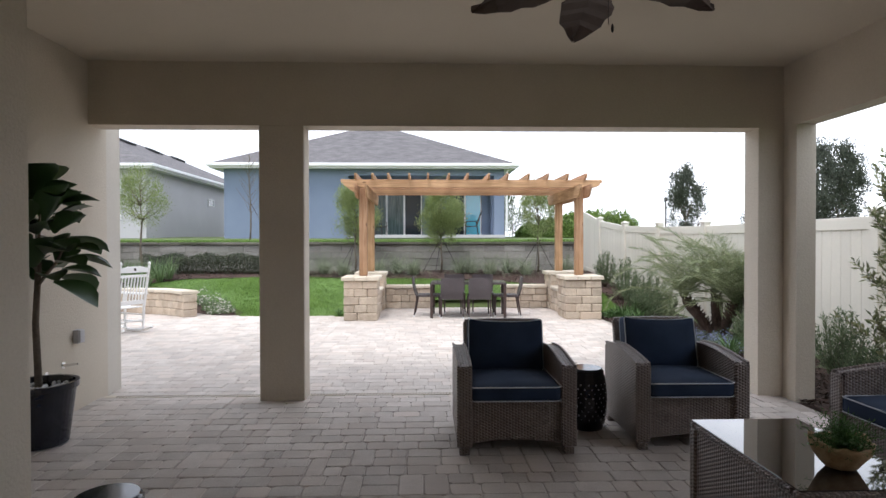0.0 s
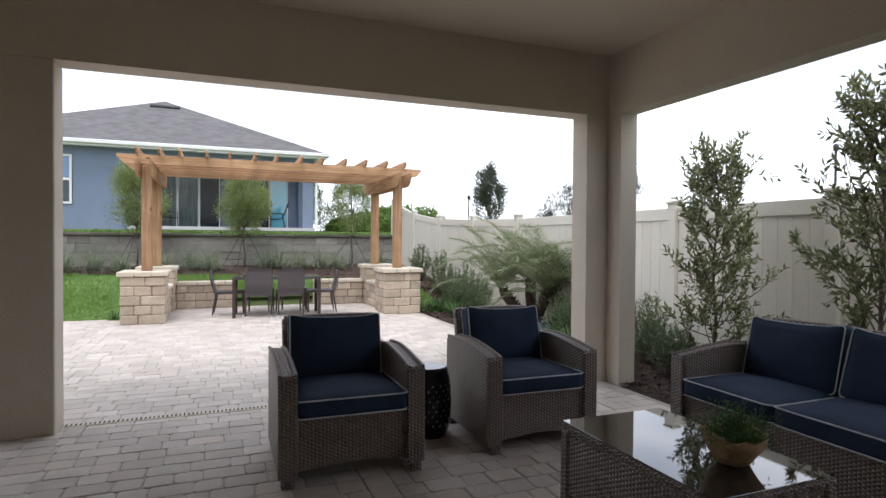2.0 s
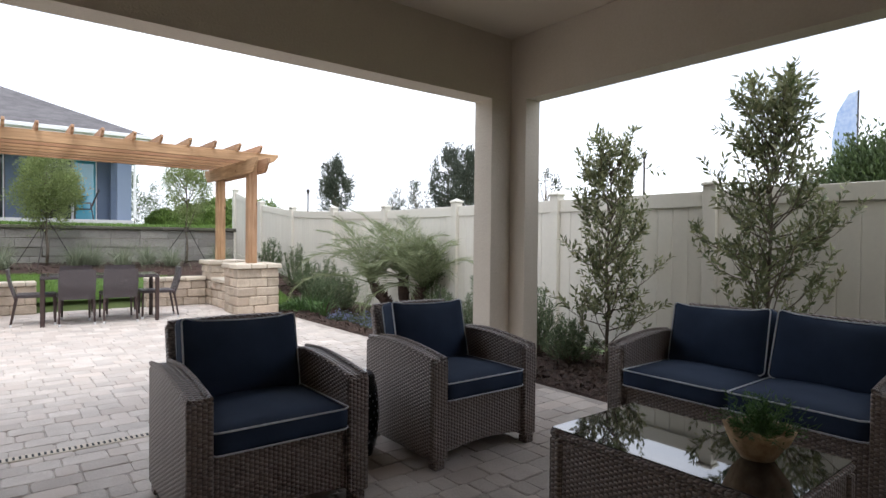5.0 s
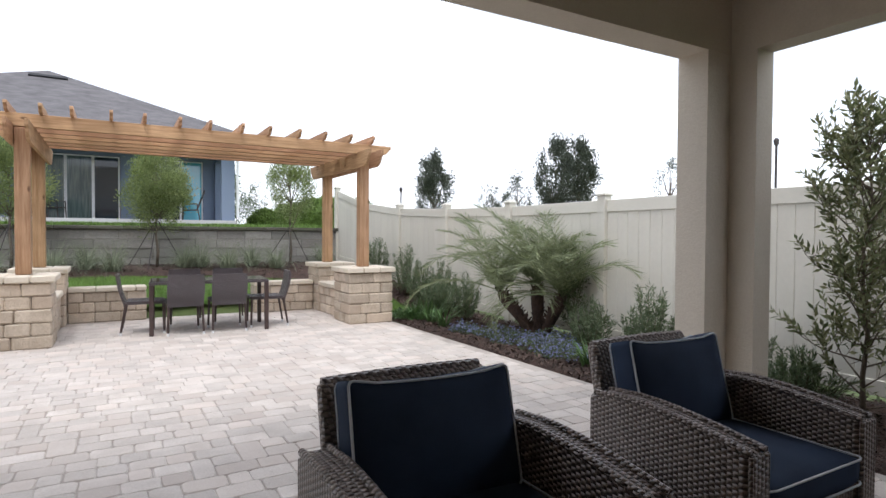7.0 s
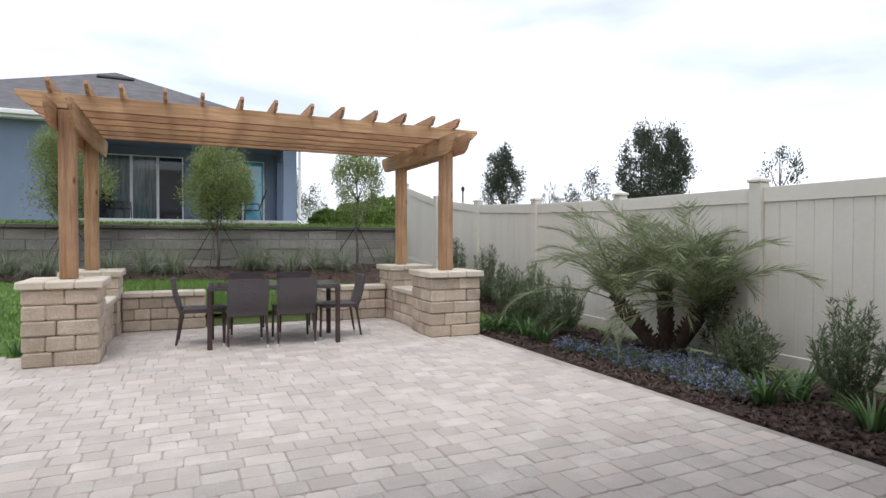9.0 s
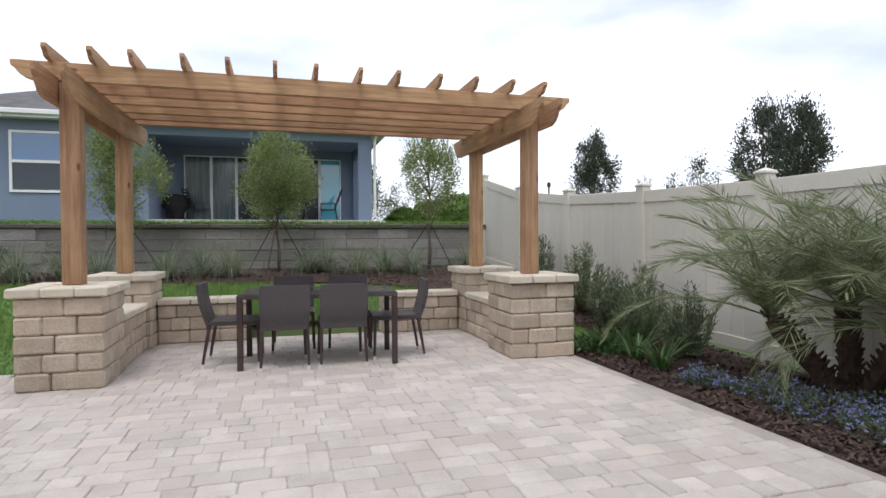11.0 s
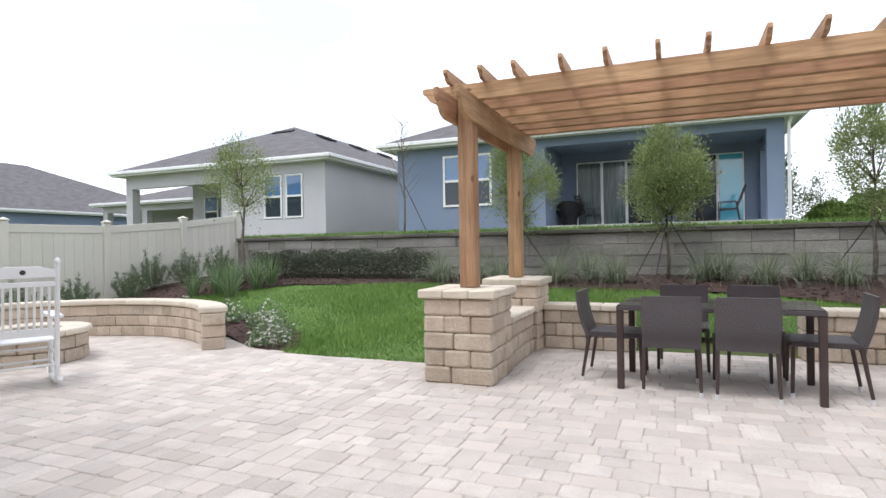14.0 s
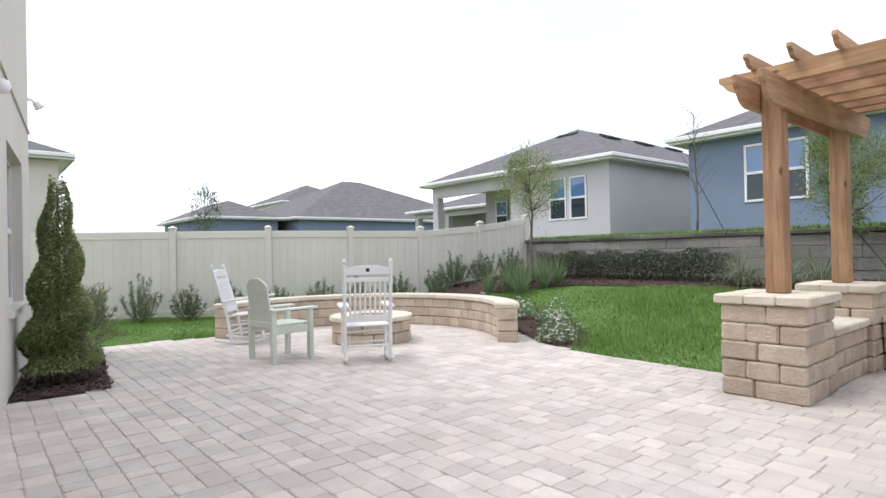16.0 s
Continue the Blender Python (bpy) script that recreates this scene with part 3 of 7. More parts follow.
def sash(parent, x0, x1, y, z0, z1, pane=None, split=True, thick=0.06):
    w = part("window", box(x0 - 0.02, x1 + 0.02, y - 0.004, y + 0.05, z0 - 0.02, z1 + 0.02), M_DARKVENT, parent)
    bm = bmesh.new()
    f = 0.07 if split else 0.045
    for a, b, c, d in ((x0, x0 + f, z0, z1), (x1 - f, x1, z0, z1), (x0 + f, x1 - f, z0, z0 + f), (x0 + f, x1 - f, z1 - f, z1)):
        block(bm, a, b, y - thick, y - 0.006, c, d)
    if split:
        zm = (z0 + z1) / 2
        block(bm, x0 + f, x1 - f, y - thick - 0.01, y - 0.006, zm - 0.04, zm + 0.04)
    part("frame", bm, M_WHITE, w, "white window frame")
    if split:
        part("pane", box(x0 + f, x1 - f, y - 0.03, y - 0.02, z0 + f, zm - 0.04), pane or M_PANE, w)
        # Upper pane: mirrored sky is put into its blue base colour.
        part("pane", box(x0 + f, x1 - f, y - 0.03, y - 0.02, zm + 0.04, z1 - f), M_PANE_SKYTINT, w)
    else:
        part("pane", box(x0 + f, x1 - f, y - 0.03, y - 0.02, z0 + f, z1 - f), pane or M_PANE, w)
    return w


def slab_wall(parent, mat, x0, x1, y0, y1, z0, z1, holes):
    """A wall along x with openings (x0, x1, z0, z1), left to right; each stretch is a part."""
    x = x0
    for a, b, c, d in holes:
        part("wall", box(x, a, y0, y1, z0, z1), mat, parent)
        if c > z0:
            part("wall", box(a, b, y0, y1, z0, c), mat, parent)
        if d < z1:
            part("lintel", box(a, b, y0, y1, d, z1), mat, parent)
        x = b
    part("wall", box(x, x1, y0, y1, z0, z1), mat, parent)


blue = thing("blue_house", pose(0, 0, 0), "one-storey blue stucco house with grey hip roof and covered porch", "house")
GZ = 1.80
slab_wall(blue, M_BLUE, -7.43, 4.30, 25.0, 25.25, GZ - 0.4, 4.66, [(-5.74, -3.99, 2.54, 4.30), (-2.26, 3.87, GZ, 4.32)])
bm = bmesh.new()
block(bm, -7.43, -7.18, 25.25, 40, GZ - 0.4, 4.66)
part("wall", bm, M_BLUE, blue)
part("wall", box(4.05, 4.30, 25.25, 25.9, GZ - 0.4, 4.66), M_BLUE, blue)
part("wall", box(4.05, 4.30, 27.75, 40, GZ - 0.4, 4.66), M_BLUE, blue)
part("lintel", box(4.05, 4.30, 25.9, 27.75, 4.12, 4.66), M_BLUE, blue)
part("wall", box(-7.18, -2.26, 25.25, 28.0, GZ - 0.4, 4.66), M_BLUE, blue, "blue porch wall")
part("wall", box(-2.26, 4.05, 28.0, 28.2, GZ - 0.4, 4.66), M_BLUE, blue, "blue porch wall")
part("porch_ceiling", box(-2.26, 4.05, 25.25, 28.0, 4.45, 4.61), M_BLUE, blue)
part("porch_floor", box(-2.26, 4.3, 24.7, 28.0, GZ - 0.1, GZ + 0.02), M_GREYHOUSE, blue)
hip_roof("roof", blue, -7.43, 4.30, 25.0, 41, 4.57, 0.46)
sash(blue, -5.72, -4.01, 25.02, 2.56, 4.28)
# The last pane's teal stands in for sky it cannot mirror here.
for x0, x1, mt in ((-1.74, -0.86, M_PANE_CURTAIN), (-0.86, -0.03, M_PANE_CURTAIN), (-0.03, 0.80, M_PANE), (2.10, 2.84, M_PANE), (2.84, 3.62, M_PANE_TEAL_SKYTINT)):
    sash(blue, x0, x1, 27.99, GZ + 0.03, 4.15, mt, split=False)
bm = bmesh.new()
tube(bm, [(4.46, 24.9, 4.6), (4.39, 24.93, 4.4), (4.39, 24.93, GZ + 0.15), (4.56, 24.8, GZ + 0.02)], 0.045, 8)
part("downspout", bm, M_WHITE, blue)

grey = thing("grey_house", pose(0, 0, 0), "one-storey grey stucco house with hip roof and open corner porch", "house")
slab_wall(grey, M_GREYHOUSE, -16.3, -11.1, 26.0, 26.25, 1.5, 4.78, [(-14.08, -13.14, 2.48, 4.28), (-13.0, -12.13, 2.48, 4.28)])
part("lintel", box(-21.95, -16.3, 26.0, 26.25, 4.12, 4.78), M_GREYHOUSE, grey)
part("wall", box(-11.35, -11.1, 26.25, 43, 1.5, 4.78), M_GREYHOUSE, grey)
part("wall", box(-21.0, -16.2, 29.0, 29.2, 1.5, 4.78), M_GREYHOUSE, grey)
part("wall", box(-16.5, -16.25, 26.25, 29.0, 1.5, 4.78), M_GREYHOUSE, grey)
part("wall", box(-21.0, -20.8, 29.2, 43, 1.5, 4.78), M_GREYHOUSE, grey)
part("post", box(-21.95, -21.55, 26.0, 26.4, 1.5, 4.12), M_GREYHOUSE, grey, "grey porch post")
hip_roof("roof", grey, -21.95, -11.1, 26.0, 44, 4.68, 0.45)
sash(grey, -14.06, -13.16, 26.03, 2.50, 4.26)
sash(grey, -12.98, -12.15, 26.03, 2.50, 4.26)
sash(grey, -20.2, -19.3, 28.98, 2.4, 3.95)
bm = bmesh.new()
for a, b, c, d in ((33.0, 33.9, 3.55, 3.6), (33.0, 33.9, 3.9, 3.95), (33.0, 33.05, 3.6, 3.9), (33.85, 33.9, 3.6, 3.9)):
    block(bm, -11.12, -11.05, a, b, c, d)
w = part("window", box(-11.11, -11.08, 33.0, 33.9, 3.55, 3.95), M_PANE, grey)
part("frame", bm, M_WHITE, w)


def far_house(x0, x1, y0, y1, z1, wall, label, upper=None, m=None, base=0.0):
    h = thing("house", m or pose(0, 0, 0), label, "house")
    part("wall", box(x0, x1, y0, y1, base, z1), wall, h)
    hip_roof("roof", h, x0, x1, y0, y1, z1, 0.45, vents=False)
    if upper:
        a, b, c, d, e = upper
        part("wall", box(a, b, c, d, z1, e), wall, h)
        hip_roof("roof", h, a, b, c, d, e, 0.42, vents=False)
    return h


# ---- retaining wall behind the yard ----
def courses_along(parent, p0, p1, n, z0, ch, length, depth, material, seed, bev=0.010, name="block", proud=0.006, gap=0.004):
    """Courses of blocks between two plan points, in running bond; alike blocks share a mesh."""
    rng = random.Random(seed)
    a, b = Vector((*p0, 0)), Vector((*p1, 0))
    u = (b - a).normalized()
    total = (b - a).length
    ang = math.atan2(u.y, u.x)
    cache = {}
    for c in range(n):
        x = 0.0
        first = True
        while x < total - 0.03:
            ln = length * (0.5 if (c % 2 and first) else rng.choice((0.72, 1.0, 1.0, 1.2)))
            first = False
            if total - x - ln < length * 0.4:
                ln = total - x
            ln = round(ln, 2)
            if ln not in cache:
                me = bpy.data.meshes.new(name)
                bm = box(-ln / 2 + gap / 2, ln / 2 - gap / 2, -depth / 2, depth / 2, 0.003, ch - gap, bev)
                bmesh.ops.recalc_face_normals(bm, faces=bm.faces[:])
                bm.to_mesh(me)
                bm.free()
                me.materials.append(material)
                cache[ln] = me
            pos = a + u * (x + ln / 2) + Vector((-u.y, u.x, 0)) * rng.uniform(-proud, proud)
            sharing(name, cache[ln], parent, Matrix.Translation((pos.x, pos.y, z0 + c * ch)) @ Matrix.Rotation(ang + rng.uniform(-0.008, 0.008), 4, 'Z'))
            x += ln
    return parent


rw = tagged(new("retaining_wall"), "weathered grey concrete block retaining wall topped with grass", "retaining wall", kind="structure")
part("wall_core", box(-12, 9, 18.1, 18.3, 0.1, 1.44), M_MORTAR, rw)


# ---- fences ----
def fence(name, posts, label):
    """Tan vinyl privacy fence: posts with caps, two rails and tongued boards between them."""
    root = tagged(new(name), label, "fence", kind="structure")
    for i, (x, y, zt, gz) in enumerate(posts):
        q = posts[min(i + 1, len(posts) - 1)]
        r = posts[max(i - 1, 0)]
        ang = math.atan2(q[1] - r[1], q[0] - r[0])
        o = part("post", box(-0.064, 0.064, -0.064, 0.064, gz - 0.15, zt, 0.005), M_VINYL, root)
        o.matrix_basis = pose(x, y, 0, 0, 0, math.degrees(ang))
        bm = bmesh.new()
        block(bm, -0.078, 0.078, -0.078, 0.078, zt + 0.002, zt + 0.03, 0.005)
        top = bm.verts.new((0, 0, zt + 0.07))
        c = [bm.verts.new((sx * 0.07, sy * 0.07, zt + 0.031)) for sx, sy in ((-1, -1), (1, -1), (1, 1), (-1, 1))]
        for k in range(4):
            bm.faces.new((c[k], c[(k + 1) % 4], top))
        cp = part("post_cap", bm, M_VINYL, o)
    for (x0, y0, t0, g0), (x1, y1, t1, g1) in zip(posts, posts[1:]):
        ln = math.hypot(x1 - x0, y1 - y0)
        ang = math.atan2(y1 - y0, x1 - x0)
        base = pose(x0, y0, 0, 0, 0, math.degrees(ang))

        def sloped(a, b, th, lo, hi, bev):
            """A bar of the panel; lo and hi are offsets from the ground (g) or the top (t) line."""
            bm = box(a, b, -th, th, 0, 1.4, bev)
            for v in bm.verts:
                f = v.co.x / ln
                line = {"t": t0 + (t1 - t0) * f, "g": g0 + (g1 - g0) * f}
                zb, ze = line[lo[0]] + lo[1], line[hi[0]] + hi[1]
                edge = min(v.co.z, 1.4 - v.co.z)
                v.co.z = zb + edge if v.co.z < 0.7 else ze - edge
            return bm
        for lo, hi in ((("t", -0.20), ("t", -0.05)), (("g", 0.05), ("g", 0.18))):
            part("rail", sloped(0.066, ln - 0.066, 0.026, lo, hi, 0.005), M_VINYL, root).matrix_basis = base
        n = max(3, round((ln - 0.13) / 0.168))
        w = (ln - 0.13) / n
        for k in range(n):
            a = 0.065 + k * w
            part("board", sloped(a, a + w, 0.013, ("g", 0.17), ("t", -0.19), 0.007), M_VINYL, root).matrix_basis = base
    return root


FX = 5.95
right_posts = [(FX, 9.13 - 1.93 * k, 1.83, 0.0) for k in range(5, -1, -1)]
right_posts += [(FX + 0.01, 11.10, 1.83, 0.0), (FX - 0.05, 12.95, 1.87, 0.06), (FX - 0.18, 14.66, 1.94, 0.22), (FX - 0.26, 16.35, 2.13, 0.5), (FX - 0.34, 18.02, 2.53, 0.66)]
fence("fence_right", right_posts, "tall tan vinyl privacy fence rising towards the far end")
left_posts = [(-13.35, 5.24, 1.83, 0), (-12.53, 6.9, 1.83, 0), (-11.7, 8.55, 1.83, 0), (-10.87, 10.22, 1.83, 0), (-10.04, 11.89, 1.83, 0), (-9.3, 13.45, 1.81, 0.02),
              (-8.8, 15.0, 1.80, 0.2), (-8.35, 16.45, 1.92, 0.45), (-8.3, 18.02, 2.12, 0.6)]
fence("fence_left", left_posts, "tall tan vinyl privacy fence around the yard")


# ---- pergola: stone piers, low walls, cedar frame ----
def block_mesh(cache, sx, sy, sz, material, bev, name):
    key = (round(sx, 3), round(sy, 3), round(sz, 3), material.name)
    if key not in cache:
        me = bpy.data.meshes.new(name)
        bm = box(-sx / 2, sx / 2, -sy / 2, sy / 2, 0, sz, bev)
        rng = random.Random(int(sx * 1000) * 31 + int(sy * 1000))
        for v in bm.verts:
            v.co += Vector((rng.uniform(-1, 1), rng.uniform(-1, 1), rng.uniform(-0.6, 0.6))) * 0.0045
        bmesh.ops.recalc_face_normals(bm, faces=bm.faces[:])
        bm.to_mesh(me)
        bm.free()
        me.materials.append(material)
        cache[key] = me
    return cache[key]


BLOCKS = {}
CH = 0.152


def pier(name, x0, x1, y0, y1, seed, label):
    """A square pier of split blocks: five courses in alternating bond, and a slab cap of nine stones."""
    rng = random.Random(seed)
    root = thing(name, pose((x0 + x1) / 2, (y0 + y1) / 2, 0), label, "stone pier", "pergola piers")
    w, d = x1 - x0, y1 - y0
    part("core", box(-w / 2 + 0.03, w / 2 - 0.03, -d / 2 + 0.03, d / 2 - 0.03, -0.02, CH * 5), M_MORTAR, root)
    t, g = 0.2, 0.005
    for c in range(5):
        z = c * CH
        cut = (0.40, 0.55, 0.45)[c % 3] if c % 2 == 0 else 0.58
        rows = []
        if c % 2 == 0:
            for sy in (-1, 1):
                rows.append((-w / 2, -w / 2 + w * cut, sy * (d / 2 - t / 2), t, 'x'))
                rows.append((-w / 2 + w * cut, w / 2, sy * (d / 2 - t / 2), t, 'x'))
            for sx in (-1, 1):
                rows.append((-d / 2 + t, d / 2 - t, sx * (w / 2 - t / 2), t, 'y'))
        else:
            for sx in (-1, 1):
                rows.append((-d / 2, -d / 2 + d * cut, sx * (w / 2 - t / 2), t, 'y'))
                rows.append((-d / 2 + d * cut, d / 2, sx * (w / 2 - t / 2), t, 'y'))
            for sy in (-1, 1):
                rows.append((-w / 2 + t, w / 2 - t, sy * (d / 2 - t / 2), t, 'x'))
        for a, b, off, th, ax in rows:
            ln = b - a - g
            me = block_mesh(BLOCKS, ln, th - g, CH - g, M_BLOCK, 0.016, "block")
            j = rng.uniform(-0.007, 0.007)
            if ax == 'x':
                m = pose((a + b) / 2, off + j, z, 0, 0, rng.uniform(-0.6, 0.6))
            else:
                m = pose(off + j, (a + b) / 2, z, 0, 0, 90 + rng.uniform(-0.6, 0.6))
            sharing("block", me, root, m)
    W, D = w + 0.08, d + 0.08
    for i in range(3):
        for k in range(2):
            me = block_mesh(BLOCKS, W / 3 - 0.006, D / 2 - 0.006, 0.078, M_CAPSTONE, 0.013, "cap_stone")
            sharing("cap_stone", me, root, pose(-W / 2 + W / 3 * (i + 0.5), -D / 2 + D / 2 * (k + 0.5), CH * 5 + rng.uniform(0, 0.004), 0, 0, rng.uniform(-0.5, 0.5)))
    return root


PX0, PX1, PX2, PX3 = -0.65, 0.0, 3.62, 4.33
pier("stone_pier", PX0, PX1, 11.9, 12.58, 1, "buff concrete block pier with cap, at the front of the pergola")
pier("stone_pier", PX2, PX3, 11.9, 12.58, 2, "buff concrete block pier with cap, beside the fence bed")
pier("stone_pier", -0.60, 0.02, 13.62, 14.24, 3, "buff concrete block pier with cap, by the lawn")
pier("stone_pier", 3.70, 4.34, 13.62, 14.24, 4, "buff concrete block pier with cap, at the rear by the fence")


def low_wall(name, p0, p1, depth, seed, label, n=3):
    root = thing(name, pose(0, 0, 0), label, "low wall", "seat walls")
    a, b = Vector((*p0, 0)), Vector((*p1, 0))
    u = (b - a).normalized()
    ang = math.degrees(math.atan2(u.y, u.x))
    core = part("core", box(0.02, (b - a).length - 0.02, -depth / 2 + 0.03, depth / 2 - 0.03, -0.02, n * CH), M_MORTAR, root)
    core.matrix_basis = pose(a.x, a.y, 0, 0, 0, ang)
    courses_along(root, p0, p1, n, 0, CH, 0.28, depth, M_BLOCK, seed, 0.015, proud=0.009)
    courses_along(root, p0, p1, 1, n * CH, 0.075, 0.30, depth + 0.06, M_CAPSTONE, seed + 50, 0.012, "cap_stone")
    return root


low_wall("low_wall", (0.025, 14.02), (1.06, 14.02), 0.26, 11, "short buff block seat wall with cap stones, left of the gap")
low_wall("low_wall", (2.66, 14.02), (3.695, 14.02), 0.26, 12, "short buff block seat wall with cap stones by the fence")
low_wall("low_wall", (-0.16, 12.585), (-0.16, 13.615), 0.26, 13, "buff block wall joining two piers on the lawn side")
low_wall("low_wall", (3.85, 12.585), (3.85, 13.615), 0.26, 14, "buff block wall joining two piers on the fence side")

perg = thing("pergola", pose(1.88, 13.05, 0.84), "cedar pergola on stone piers with notched rafters", "pergola")
perg_inv = perg.matrix_world.inverted()


def perg_part(name, bm, mat, at, label=""):
    ob = part(name, bm, mat, perg, label)
    ob.matrix_basis = Matrix.Translation(Vector(at) - Vector((1.88, 13.05, 0.84)))
    return ob


CAPZ = CH * 5 + 0.081
for x, y in ((-0.295, 12.20), (3.955, 12.20), (-0.305, 13.92), (3.965, 13.92)):
    perg_part("post", box(-0.075, 0.075, -0.075, 0.075, 0, 2.545 - CAPZ, 0.006), M_WOOD_Z, (x, y, CAPZ + 0.003), "square cedar post")


def scroll(length, h, tail, back):
    """Side outline of a beam whose two ends are cut to an ogee."""
    pts = []
    for s in (0, 1):
        e = [(0.0, h), (0.0, h * 0.72), (tail * 0.10, h * 0.60), (tail * 0.22, h * 0.58), (tail * 0.30, h * 0.40), (tail * 0.52, h * 0.16), (tail * 0.8, h * 0.03), (tail, 0.0)]
        if s == 0:
            pts += e
        else:
            pts += [(length - a, b) for a, b in reversed(e)]
    return pts


for xb in (-0.298, 3.958):
    for off in (-0.097, 0.097):
        bm = prism(scroll(2.85, 0.235, 0.22, 0), -0.019, 0.019, "x", 0.003)
        perg_part("side_beam", bm, M_WOOD_Y, (xb + off, 11.68, 2.357), "cedar beam with scroll-cut ends")
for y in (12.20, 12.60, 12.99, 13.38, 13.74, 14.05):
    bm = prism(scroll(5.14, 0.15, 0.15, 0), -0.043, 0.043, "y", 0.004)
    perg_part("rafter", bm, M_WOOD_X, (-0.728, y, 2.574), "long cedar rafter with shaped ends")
for i in range(13):
    x = (-0.43, -0.105, 0.20, 0.605, 0.97, 1.375, 1.74, 2.15, 2.515, 2.93, 3.305, 3.695, 4.05)[i]
    end = [(0.0, 0.075), (0.008, 0.108), (0.018, 0.112)]
    foot = [(0.100, 0.0), (0.060, 0.016), (0.044, 0.042), (0.036, 0.056), (0.018, 0.060)]
    bm = prism(end + [(2.43 - a, b) for a, b in end[::-1]] + [(2.43 - a, b) for a, b in foot[::-1]] + foot, -0.019, 0.019, "x", 0.002)
    perg_part("purlin", bm, M_WOOD_Y, (x, 11.985, 2.722), "narrow cedar purlin with angled end")


# ---- fire pit and curved seat wall ----
def ring_wall(root, cx, cy, r_in, depth, a0, a1, n, per, seed, cap=True):
    rng = random.Random(seed)
    rm = r_in + depth / 2
    for c in range(n + (1 if cap else 0)):
        top = c == n
        ch, dd = (0.078, depth + 0.06) if top else (CH, depth)
        k = per
        ln = (a1 - a0) * rm / k
        shift = 0.0 if c % 2 == 0 else 0.5
        closed = abs(a1 - a0 - math.tau) < 1e-3
        i = 0.0 if closed or c % 2 == 0 else -0.5
        while i < k - 0.01 if not closed else i < k - 0.01:
            s, e = max(i, 0.0), min(i + 1, k)
            if closed:
                s, e = i + shift, i + shift + 1
            am = a0 + (a1 - a0) * (s + e) / 2 / k
            w = (e - s) * ln * (r_in + depth * (1 if top else 0.92)) / rm - 0.004
            mat = M_CAPSTONE if top else M_BLOCK
            me = block_mesh(BLOCKS, w, dd, ch - 0.006, mat, 0.015, "cap_stone" if top else "block")
            sharing("cap_stone" if top else "block", me, root,
                    pose(cx + rm * math.cos(am), cy + rm * math.sin(am), c * CH, 0, 0, math.degrees(am) + 90 + rng.uniform(-1.2, 1.2)))
            i += 1.0


def ring_core(root, cx, cy, r0, r1, a0, a1, z1, seg=40):
    bm = bmesh.new()
    rings = []
    for i in range(seg + 1):
        a = a0 + (a1 - a0) * i / seg
        rings.append([bm.verts.new((cx + r * math.cos(a), cy + r * math.sin(a), z)) for r, z in ((r0, -0.02), (r1, -0.02), (r1, z1), (r0, z1))])
    for u, v in zip(rings, rings[1:]):
        for k in range(4):
            bm.faces.new((u[k], u[(k + 1) % 4], v[(k + 1) % 4], v[k]))
    bm.faces.new(rings[0])
    bm.faces.new(rings[-1][::-1])
    part("core", bm, M_MORTAR, root)


cw = thing("curved_seat_wall", pose(0, 0, 0), "low curved seat wall of buff blocks with cap stones", "seat wall")
CX, CY = -5.45, 11.2
ring_core(cw, CX, CY, 2.06, 2.26, radians(42), radians(214), CH * 3)
ring_wall(cw, CX, CY, 2.02, 0.28, radians(41), radians(215), 3, 34, 5)
pit = thing("fire_pit", pose(0, 0, 0), "round buff block fire pit with a cap ring", "fire pit")
ring_core(pit, -5.38, 11.45, 0.36, 0.52, 0, math.tau, CH * 2 + 0.06, 32)
ring_wall(pit, -5.38, 11.45, 0.33, 0.22, 0, math.tau, 2, 12, 6)
part("gravel", lathe([(0.05, 0.2), (0.35, 0.2), (0.35, 0.24), (0.02, 0.25)], 20), M_MORTAR, pit).matrix_basis = pose(-5.38, 11.45, 0)

# retaining wall blocks and the cap course
courses_along(rw, (-8.25, 18.06), (5.75, 18.06), 6, 0.19, 0.206, 0.62, 0.16, M_GREYBLOCK, 21, 0.008, "block", proud=0.012)
courses_along(rw, (-8.25, 18.06), (5.75, 18.06), 1, 0.19 + 6 * 0.206, 0.09, 0.62, 0.26, M_MOSSCAP, 22, 0.014, "cap_block")


# ---- seating under the roof ----
def arc_arm(d, h0, h1):
    """Side outline of an arm: low at the front, rising in a bow, dropping a little to the back."""
    pts = [(0.0, 0.05), (0.0, h0)]
    for i in range(1, 9):
        f = i / 8
        pts.append((d * f * 0.95, h0 + (h1 - h0) * math.sin(min(f * 1.35, 1.0) * math.pi / 2) - 0.05 * max(0, f - 0.74)))
    pts += [(d, h1 - 0.03), (d, 0.05)]
    return pts


